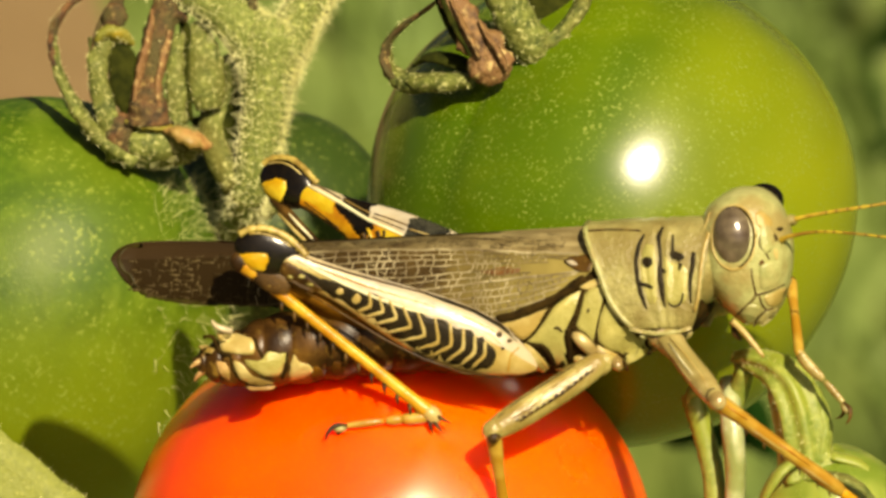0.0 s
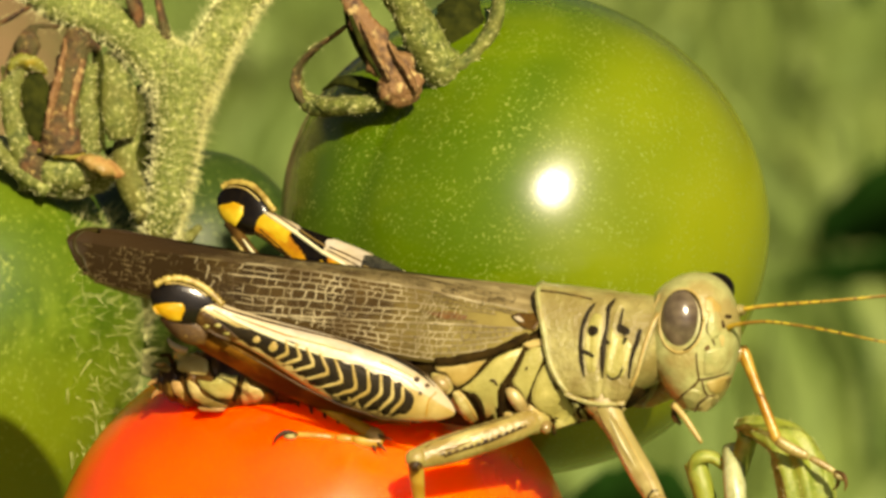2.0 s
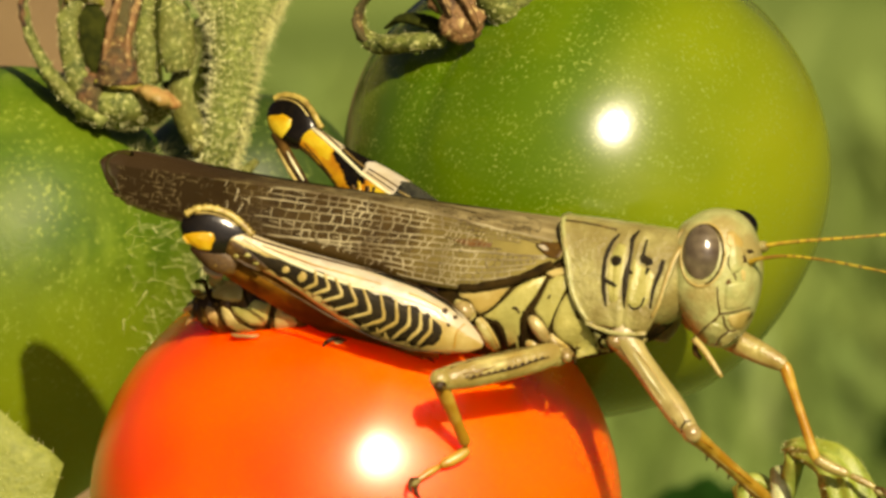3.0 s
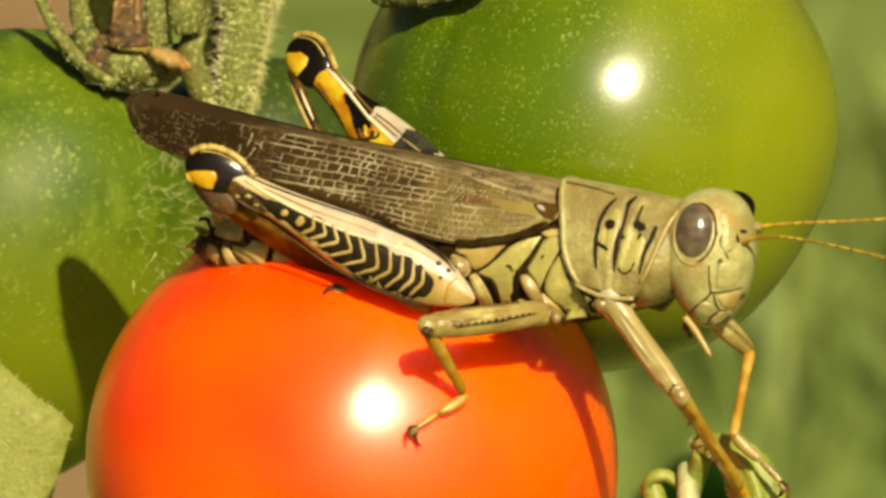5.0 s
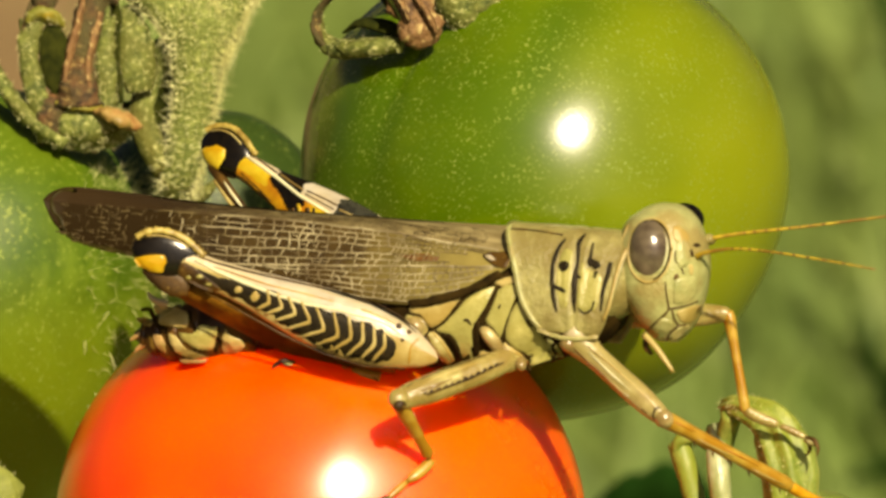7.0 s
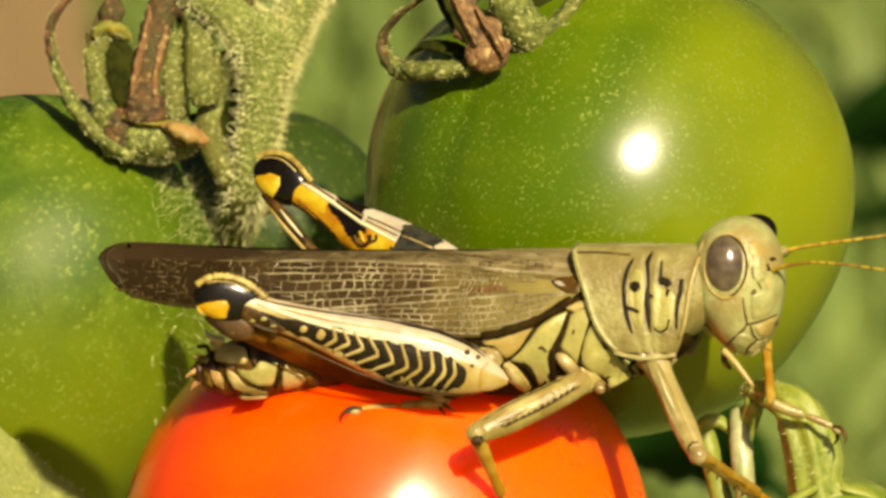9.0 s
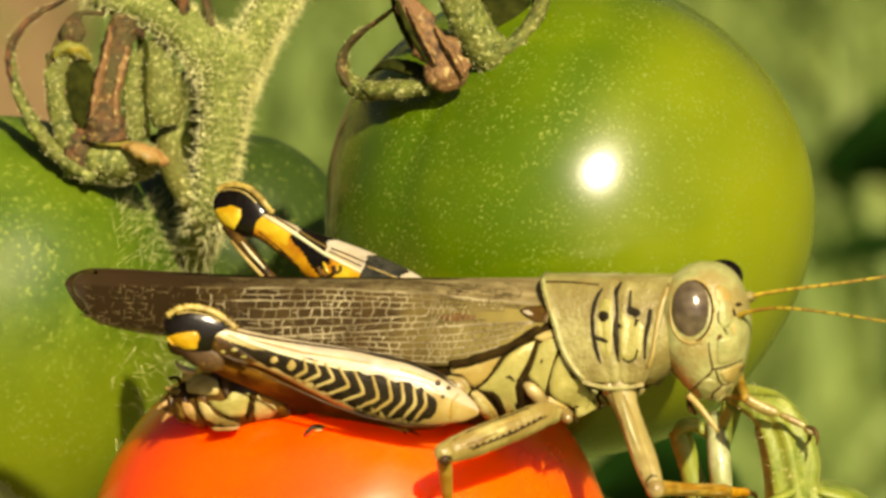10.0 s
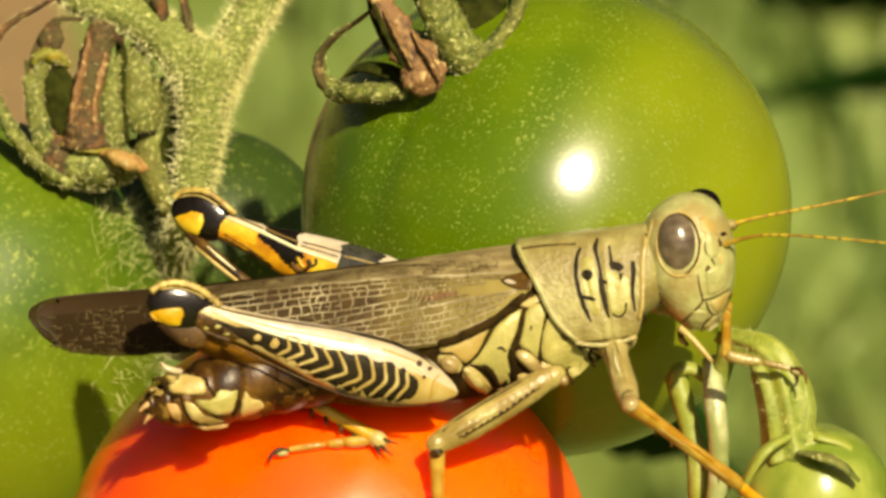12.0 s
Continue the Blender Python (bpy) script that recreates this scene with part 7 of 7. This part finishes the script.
    walk(tibia_near, [
        (0, aim((-0.020750, -0.007200, -0.000293), 39.54, 15.83)),
        (0.5, aim((-0.020660, -0.007200, -0.000517), 36.35, 13.92)),
        (1, aim((-0.021553, -0.006819, -0.001104), 35.68, 15.87)),
        (1.5, aim((-0.022294, -0.001296, -0.003373), 14.37, -2.49)),
        (2, aim((-0.022923, -0.001296, -0.003994), 18.41, -3.36)),
        (2.5, aim((-0.022254, -0.001296, -0.004372), 12.94, 0.55)),
        (3, aim((-0.022284, -0.001296, -0.004448), 12.06, -0.92)),
        (3.2, aim((-0.022357, -0.001296, -0.004631), 11.36, -1.18)),
        (4.8, aim((-0.022505, -0.001296, -0.004648), 10.72, -1.26)),
        (5, aim((-0.022735, -0.001296, -0.004422), 11.13, -2.52)),
        (5.5, aim((-0.022457, -0.001296, -0.004506), 11.31, -0.80)),
        (6, aim((-0.022107, -0.001296, -0.004516), 10.79, 0.08)),
        (6.5, aim((-0.022263, -0.001296, -0.004492), 10.89, 0.03)),
        (7, aim((-0.022684, -0.001296, -0.003769), 15.40, -1.54)),
        (7.2, aim((-0.021898, -0.001296, -0.003524), 17.35, -2.31)),
        (8.8, aim((-0.022574, -0.001296, -0.003480), 16.75, -3.97)),
        (9, aim((-0.022712, -0.001296, -0.003516), 15.62, -2.20)),
        (9.5, aim((-0.022714, -0.001296, -0.002820), 23.03, 0.61)),
        (10, aim((-0.023144, -0.001296, -0.003645), 14.15, -0.91)),
        (10.5, aim((-0.022956, -0.001296, -0.002301), 24.11, 5.13)),
        (11, aim((-0.023026, -0.001296, -0.002224), 24.90, -3.28)),
        (11.5, aim((-0.023041, -0.001296, -0.002578), 21.94, -6.47)),
        (12, aim((-0.022446, -0.001296, -0.001173), 32.32, -2.17)),
    ])
    walk(tarsus_near, [
        (0, aim((-0.009595, -0.003098, -0.009501), 171.74, -14.19)),
        (0.5, aim((-0.008917, -0.003586, -0.009160), 170.45, -15.28)),
        (1, aim((-0.009748, -0.002688, -0.009580), 167.47, -12.26)),
        (1.5, aim((-0.006493, -0.002168, -0.007500), 173.63, -22.52)),
        (2, aim((-0.008095, -0.002280, -0.008975), 173.68, -13.09)),
        (2.5, aim((-0.007077, -0.001223, -0.007902), 168.94, -7.92)),
        (3, aim((-0.006835, -0.001652, -0.007798), 175.46, -12.24)),
        (3.2, aim((-0.006734, -0.001741, -0.007824), 175.62, -10.40)),
        (4.8, aim((-0.006671, -0.001781, -0.007704), 174.59, -13.04)),
        (5, aim((-0.006339, -0.002224, -0.007732), 174.85, -16.27)),
        (5.5, aim((-0.007464, -0.001566, -0.007532), 174.49, -5.70)),
        (6, aim((-0.006692, -0.001361, -0.007497), 173.85, -11.14)),
        (6.5, aim((-0.007152, -0.001350, -0.007430), 177.57, -9.52)),
        (7, aim((-0.007102, -0.001874, -0.008138), 179.21, -8.36)),
        (7.2, aim((-0.006863, -0.002048, -0.008286), 176.80, -8.71)),
        (8.8, aim((-0.007103, -0.002515, -0.008192), 169.11, -16.86)),
        (9, aim((-0.007784, -0.001945, -0.007725), 171.10, -15.40)),
        (9.5, aim((-0.009026, -0.001144, -0.008663), -179.78, -6.24)),
        (10, aim((-0.007989, -0.001635, -0.007515), 174.56, -12.50)),
        (10.5, aim((-0.009650, 0.000027, -0.008276), 174.14, -6.17)),
        (11, aim((-0.009144, -0.002211, -0.008706), 177.33, -7.35)),
        (11.5, aim((-0.008576, -0.003094, -0.008430), 176.71, -8.83)),
        (12, aim((-0.009997, -0.001855, -0.009049), 175.56, -4.47)),
    ])
    walk(femur_far, [
        (0, aim((-0.006686, 0.001434, -0.001699), -159.57, 13.74)),
        (0.5, aim((-0.006666, 0.001207, -0.001819), -158.99, 11.55)),
        (1, aim((-0.006171, 0.001861, -0.001829), -156.49, 12.65)),
        (1.5, aim((-0.006914, 0.000474, -0.001650), -158.91, 11.89)),
        (2, aim((-0.006464, 0.001464, -0.001605), -163.34, 11.10)),
        (2.5, aim((-0.006684, 0.001278, -0.001726), -164.90, 12.67)),
        (3, aim((-0.006544, 0.001327, -0.001880), -157.63, 12.51)),
        (3.2, aim((-0.006496, 0.001347, -0.001931), -157.34, 12.62)),
        (4.8, aim((-0.006836, 0.001219, -0.001904), -156.55, 13.42)),
        (5, aim((-0.007143, 0.000564, -0.001810), -156.04, 10.71)),
        (5.5, aim((-0.006184, 0.001995, -0.001729), -158.15, 8.53)),
        (6, aim((-0.006558, 0.001255, -0.001755), -157.79, 10.61)),
        (6.5, aim((-0.006391, 0.001761, -0.001557), -159.79, 11.65)),
        (7, aim((-0.006687, 0.001211, -0.001700), -159.77, 12.69)),
        (7.2, aim((-0.006513, 0.001515, -0.001811), -160.90, 14.81)),
        (8.8, aim((-0.006499, 0.001269, -0.001725), -160.57, 9.21)),
        (9, aim((-0.006512, 0.001515, -0.001416), -157.69, 11.41)),
        (9.5, aim((-0.005767, 0.002385, -0.001496), -158.01, 7.41)),
        (10, aim((-0.006532, 0.001598, -0.001458), -158.92, 9.26)),
        (10.5, aim((-0.005324, 0.002834, -0.001540), -159.34, 6.54)),
        (11, aim((-0.006340, 0.001972, -0.001331), -159.56, 12.73)),
        (11.5, aim((-0.006448, 0.001625, -0.001472), -157.82, 8.84)),
        (12, aim((-0.005721, 0.002543, -0.001578), -157.99, 8.35)),
    ])
    walk(femur_mid, [
        (0, aim((0.000383, -0.002618, -0.006239), 143.65, -23.76)),
        (0.5, aim((0.000546, -0.002559, -0.006379), 145.78, -36.27)),
        (1, aim((0.000642, -0.002590, -0.006386), 150.10, -8.80)),
        (1.5, aim((0.000716, -0.002433, -0.006160), 139.10, -54.25)),
        (2, aim((0.000665, -0.002548, -0.006086), 147.37, -28.78)),
        (2.5, aim((0.000615, -0.002547, -0.006096), 144.14, -42.08)),
        (3, aim((0.000711, -0.002523, -0.006301), 148.01, -37.50)),
        (3.2, aim((0.000747, -0.002514, -0.006362), 146.18, -39.35)),
        (4.8, aim((0.000389, -0.002606, -0.006393), 146.48, -40.81)),
        (5, aim((0.000460, -0.002550, -0.006226), 146.12, -45.82)),
        (5.5, aim((0.000595, -0.002613, -0.006180), 152.87, -28.91)),
        (6, aim((0.000720, -0.002512, -0.006209), 149.50, -35.22)),
        (6.5, aim((0.000565, -0.002599, -0.005986), 148.57, -31.79)),
        (7, aim((0.000640, -0.002533, -0.006092), 143.85, -38.72)),
        (7.2, aim((0.000721, -0.002542, -0.006078), 146.99, -33.54)),
        (8.8, aim((0.000892, -0.002464, -0.006019), 150.25, -38.66)),
        (9, aim((0.000532, -0.002586, -0.005951), 146.29, -32.29)),
        (9.5, aim((0.000629, -0.002645, -0.006056), 153.56, -13.36)),
        (10, aim((0.000427, -0.002616, -0.006020), 149.96, -38.95)),
        (10.5, aim((0.000625, -0.002695, -0.006128), 155.60, -0.46)),
        (11, aim((0.000391, -0.002644, -0.005846), 146.40, -30.26)),
        (11.5, aim((0.000499, -0.002601, -0.006041), 149.94, -33.80)),
        (12, aim((0.000528, -0.002669, -0.006137), 151.96, -3.06)),
    ])
    walk(tibia_mid, [
        (0, aim((-0.005189, -0.005660, -0.010348), 86.11, 24.33)),
        (0.5, aim((-0.004493, -0.007043, -0.009794), 88.49, 41.87)),
        (1, aim((-0.005829, -0.003744, -0.010137), 79.87, 5.41)),
        (1.5, aim((-0.002657, -0.008423, -0.009107), 122.92, 66.01)),
        (2, aim((-0.004918, -0.006198, -0.009640), 80.86, 28.81)),
        (2.5, aim((-0.003788, -0.007226, -0.009638), 60.29, 53.07)),
        (3, aim((-0.004327, -0.007006, -0.009584), 65.52, 45.80)),
        (3.2, aim((-0.004057, -0.007169, -0.009734), 65.69, 46.67)),
        (4.8, aim((-0.004296, -0.007334, -0.009705), 60.75, 50.89)),
        (5, aim((-0.003715, -0.007421, -0.009516), 60.62, 53.60)),
        (5.5, aim((-0.005519, -0.006639, -0.008842), 57.82, 41.46)),
        (6, aim((-0.004591, -0.006857, -0.009356), 52.90, 46.79)),
        (6.5, aim((-0.004913, -0.006570, -0.009347), 63.85, 42.08)),
        (7, aim((-0.004077, -0.007122, -0.009675), 66.13, 51.30)),
        (7.2, aim((-0.004612, -0.006817, -0.009424), 60.59, 44.59)),
        (8.8, aim((-0.004235, -0.007191, -0.008944), 71.19, 52.12)),
        (9, aim((-0.004785, -0.006626, -0.009497), 72.44, 40.81)),
        (9.5, aim((-0.005957, -0.004395, -0.009326), 90.74, 15.32)),
        (10, aim((-0.004662, -0.007374, -0.008957), 91.44, 42.65)),
        (10.5, aim((-0.006260, -0.002755, -0.009246), 91.50, 5.11)),
        (11, aim((-0.005047, -0.006457, -0.009455), 93.98, 36.73)),
        (11.5, aim((-0.004938, -0.006799, -0.009198), 87.46, 33.99)),
        (12, aim((-0.006135, -0.003072, -0.009672), 92.39, 1.51)),
    ])
    walk(tarsus_mid, [
        (0, aim((-0.004855, -0.003437, -0.015258), 141.19, -30.95)),
        (0.5, aim((-0.004388, -0.003438, -0.013815), 135.77, -32.51)),
        (1, aim((-0.004884, -0.003235, -0.015429), 139.01, -27.31)),
        (1.5, aim((-0.003850, -0.003491, -0.010949), 122.60, -35.87)),
        (2, aim((-0.004167, -0.003597, -0.014312), 129.99, -27.13)),
        (2.5, aim((-0.002180, -0.002909, -0.012455), 116.78, -27.47)),
        (3, aim((-0.002768, -0.003134, -0.013011), 130.68, -28.88)),
        (3.2, aim((-0.002532, -0.003242, -0.013111), 131.38, -27.82)),
        (4.8, aim((-0.002631, -0.003145, -0.012677), 124.90, -27.93)),
        (5, aim((-0.002142, -0.003075, -0.012309), 120.85, -31.71)),
        (5.5, aim((-0.003363, -0.003064, -0.012267), 130.97, -24.91)),
        (6, aim((-0.002360, -0.002921, -0.012305), 122.78, -29.08)),
        (6.5, aim((-0.003146, -0.002952, -0.012945), 130.90, -26.42)),
        (7, aim((-0.002710, -0.002908, -0.012762), 123.67, -31.21)),
        (7.2, aim((-0.002723, -0.003026, -0.012774), 120.43, -26.41)),
        (8.8, aim((-0.003166, -0.002930, -0.012083), 132.87, -32.83)),
        (9, aim((-0.003552, -0.003097, -0.013393), 137.80, -30.09)),
        (9.5, aim((-0.006024, -0.002968, -0.014533), 145.27, -23.37)),
        (10, aim((-0.004761, -0.003715, -0.012928), 137.87, -26.59)),
        (10.5, aim((-0.006401, -0.002274, -0.014621), 145.60, -20.92)),
        (11, aim((-0.005348, -0.003228, -0.013772), 147.90, -26.76)),
        (11.5, aim((-0.004740, -0.003781, -0.013671), 143.34, -26.64)),
        (12, aim((-0.006360, -0.002930, -0.015065), 148.85, -21.29)),
    ])
    walk(femur_front, [
        (0, aim((0.004826, -0.002160, -0.004460), 41.57, -40.53)),
        (0.5, aim((0.005030, -0.002160, -0.004609), 19.33, -35.48)),
        (1, aim((0.005072, -0.002160, -0.004630), 54.77, -45.72)),
        (1.5, aim((0.005356, -0.002160, -0.004359), 22.06, -31.10)),
        (2, aim((0.005117, -0.002160, -0.004299), 46.76, -15.27)),
        (2.5, aim((0.005084, -0.002160, -0.004282), 50.82, -22.50)),
        (3, aim((0.005190, -0.002160, -0.004518), 40.22, -7.22)),
        (3.2, aim((0.005231, -0.002160, -0.004586), 34.90, -4.77)),
        (4.8, aim((0.004876, -0.002160, -0.004660), 42.00, -12.99)),
        (5, aim((0.005047, -0.002160, -0.004461), 36.11, 0.07)),
        (5.5, aim((0.005010, -0.002160, -0.004395), 47.49, 10.05)),
        (6, aim((0.005227, -0.002160, -0.004448), 48.50, 15.68)),
        (6.5, aim((0.004981, -0.002160, -0.004183), 49.49, 10.85)),
        (7, aim((0.005111, -0.002160, -0.004272), 32.32, -3.23)),
        (7.2, aim((0.005115, -0.002160, -0.004157), 46.27, 12.90)),
        (8.8, aim((0.005326, -0.002160, -0.004082), 51.97, -18.67)),
        (9, aim((0.004978, -0.002160, -0.004185), 56.89, -22.65)),
        (9.5, aim((0.005058, -0.002160, -0.004317), 67.53, -39.91)),
        (10, aim((0.004874, -0.002160, -0.004281), 61.16, -24.34)),
        (10.5, aim((0.005092, -0.002160, -0.004416), 84.14, -49.36)),
        (11, aim((0.004809, -0.002160, -0.004065), 50.36, -29.55)),
        (11.5, aim((0.004952, -0.002160, -0.004291), 46.64, -31.99)),
        (12, aim((0.004962, -0.002160, -0.004394), 72.82, -61.67)),
    ])
    walk(tibia_front, [
        (0, aim((0.008920, -0.006839, -0.008091), 39.25, 30.76)),
        (0.5, aim((0.010563, -0.006339, -0.006550), 39.19, 44.30)),
        (1, aim((0.007971, -0.007315, -0.008737), 54.27, 58.48)),
        (1.5, aim((0.011070, -0.005879, -0.006674), 13.55, 54.46)),
        (2, aim((0.009875, -0.004056, -0.009360), 65.81, 57.62)),
        (2.5, aim((0.009287, -0.004916, -0.009438), 69.36, 75.75)),
        (3, aim((0.010643, -0.003065, -0.009131), 39.87, 64.36)),
        (3.2, aim((0.011115, -0.002758, -0.008692), 52.21, 64.24)),
        (4.8, aim((0.010090, -0.003778, -0.009354), 56.56, 62.23)),
        (5, aim((0.010864, -0.002151, -0.008704), 62.72, 63.29)),
        (5.5, aim((0.009801, -0.000903, -0.009621), 36.52, 64.55)),
        (6, aim((0.009820, -0.000214, -0.009640), 54.62, 68.37)),
        (6.5, aim((0.009575, -0.000805, -0.009559), 31.18, 77.19)),
        (7, aim((0.011185, -0.002566, -0.008116), 22.53, 43.39)),
        (7.2, aim((0.009966, -0.000553, -0.009229), 10.47, 43.01)),
        (8.8, aim((0.009529, -0.004464, -0.009455), 44.31, 72.67)),
        (9, aim((0.008608, -0.004932, -0.009751), 50.48, 72.07)),
        (9.5, aim((0.007169, -0.006779, -0.009421), 46.35, 59.22)),
        (10, aim((0.008038, -0.005128, -0.010027), 0.32, 74.01)),
        (10.5, aim((0.005570, -0.007624, -0.009081), 34.68, 58.63)),
        (11, aim((0.008804, -0.005711, -0.008889), 48.46, 52.62)),
        (11.5, aim((0.009145, -0.005974, -0.008731), 28.25, 62.36)),
        (12, aim((0.005971, -0.008498, -0.007658), 42.30, 34.22)),
    ])
    walk(femur_fore, [
        (0, aim((0.006347, 0.003400, -0.002627), -19.49, 46.72)),
        (0.5, aim((0.007247, 0.004882, -0.002500), -57.60, 35.55)),
        (1, aim((0.006290, 0.002849, -0.003104), -20.83, 35.49)),
        (1.5, aim((0.006915, 0.006099, -0.001469), -60.24, 22.61)),
        (2, aim((0.006312, 0.004550, -0.003010), -37.09, 5.15)),
        (2.5, aim((0.006436, 0.004454, -0.001098), 40.25, 18.08)),
        (3, aim((0.007317, 0.004857, -0.002097), 13.88, 0.80)),
        (3.2, aim((0.007036, 0.004789, -0.002076), 15.40, 7.77)),
        (4.8, aim((0.005317, 0.004156, -0.001310), 28.73, 17.50)),
        (5, aim((0.005938, 0.005067, -0.001737), 31.08, 32.50)),
        (5.5, aim((0.006347, 0.002455, -0.000603), 39.05, 33.83)),
        (6, aim((0.006012, 0.004253, -0.001315), 28.86, 23.62)),
        (6.5, aim((0.005880, 0.002453, -0.001318), 14.68, 41.83)),
        (7, aim((0.006101, 0.004958, -0.002092), -9.59, -1.04)),
        (7.2, aim((0.006103, 0.004258, -0.002005), -11.15, 12.16)),
        (8.8, aim((0.006402, 0.003255, -0.001538), 7.58, 57.58)),
        (9, aim((0.006591, 0.002873, -0.001631), 17.27, 57.96)),
        (9.5, aim((0.007813, 0.002216, -0.001599), 30.58, 52.73)),
        (10, aim((0.007131, 0.003466, -0.001908), 16.59, 61.66)),
        (10.5, aim((0.008466, 0.001542, -0.001697), 37.33, 55.90)),
        (11, aim((0.005831, 0.003818, -0.002495), -17.45, 4.08)),
        (11.5, aim((0.007241, 0.003758, -0.002295), -22.61, 52.94)),
        (12, aim((0.007859, 0.002135, -0.002068), 6.91, 51.75)),
    ])
    walk(tibia_fore, [
        (0, aim((0.010401, 0.008036, -0.001132), 72.47, -40.67)),
        (0.5, aim((0.009923, 0.008612, 0.001891), 41.84, -34.85)),
        (1, aim((0.011079, 0.006532, -0.001241), 83.20, -31.78)),
        (1.5, aim((0.009754, 0.008535, 0.003626), 44.42, -12.62)),
        (2, aim((0.011309, 0.005116, 0.000786), 57.40, -2.23)),
        (2.5, aim((0.011028, 0.006390, -0.005033), 72.61, -15.60)),
        (3, aim((0.013472, 0.004955, -0.003677), 59.86, 7.58)),
        (3.2, aim((0.013060, 0.005641, -0.003746), 61.87, -0.74)),
        (4.8, aim((0.010588, 0.006031, -0.004263), 88.32, -16.94)),
        (5, aim((0.010512, 0.008412, -0.004564), 74.68, -24.25)),
        (5.5, aim((0.010432, 0.005922, -0.003974), 73.71, -28.10)),
        (6, aim((0.011079, 0.006755, -0.004161), 78.91, -19.41)),
        (6.5, aim((0.010443, 0.006621, -0.002561), 69.11, -29.96)),
        (7, aim((0.012324, 0.004847, -0.001080), 71.89, 4.97)),
        (7.2, aim((0.012153, 0.005583, -0.000831), 68.53, -8.99)),
        (8.8, aim((0.009741, 0.008594, -0.001963), 64.83, -41.72)),
        (9, aim((0.009772, 0.008245, -0.002595), 69.44, -46.41)),
        (9.5, aim((0.011097, 0.007258, -0.003521), 86.12, -56.81)),
        (10, aim((0.009907, 0.009307, -0.002676), 43.57, -67.41)),
        (10.5, aim((0.011260, 0.006908, -0.003783), 75.23, -68.98)),
        (11, aim((0.011821, 0.004270, -0.000586), 77.42, -9.37)),
        (11.5, aim((0.010727, 0.008838, -0.000803), 59.96, -54.67)),
        (12, aim((0.011732, 0.007140, -0.002505), 91.39, -60.45)),
    ])
    walk(tarsus_fore, [
        (0, aim((0.011759, 0.004164, -0.005427), 47.64, 5.10)),
        (0.5, aim((0.013554, 0.005218, -0.001361), 7.69, 10.41)),
        (1, aim((0.011677, 0.003403, -0.006255), 39.39, 3.97)),
        (1.5, aim((0.013894, 0.007237, -0.000431), 22.32, 15.76)),
        (2, aim((0.014507, 0.004885, -0.004214), 18.21, 8.91)),
        (2.5, aim((0.012737, 0.004793, -0.010492), 20.62, 8.86)),
        (3, aim((0.016428, 0.005739, -0.008770), 13.69, 10.76)),
        (3.2, aim((0.015860, 0.005565, -0.008984), 15.41, 10.48)),
        (4.8, aim((0.010754, 0.004300, -0.009944), 31.49, 8.34)),
        (5, aim((0.011943, 0.005973, -0.009787), 29.06, 13.69)),
        (5.5, aim((0.011903, 0.003124, -0.009004), 28.04, 2.80)),
        (6, aim((0.012158, 0.004781, -0.009659), 29.08, 9.02)),
        (6.5, aim((0.012278, 0.003655, -0.007369), 15.36, 6.06)),
        (7, aim((0.014164, 0.005362, -0.006705), 16.21, 11.41)),
        (7.2, aim((0.014300, 0.004655, -0.006291), 14.70, 8.92)),
        (8.8, aim((0.011625, 0.004640, -0.005976), 15.02, 11.06)),
        (9, aim((0.011210, 0.003943, -0.006431), 17.61, 8.36)),
        (9.5, aim((0.011317, 0.002287, -0.006765), 19.91, 0.88)),
        (10, aim((0.011561, 0.003823, -0.004248), 21.28, 7.19)),
        (10.5, aim((0.011803, 0.001363, -0.005844), 29.77, -5.49)),
        (11, aim((0.013096, 0.003304, -0.006307), 19.17, 4.46)),
        (11.5, aim((0.012446, 0.003991, -0.003776), 15.16, 7.97)),
        (12, aim((0.011661, 0.001972, -0.005434), 15.86, -0.07)),
    ])


motions()
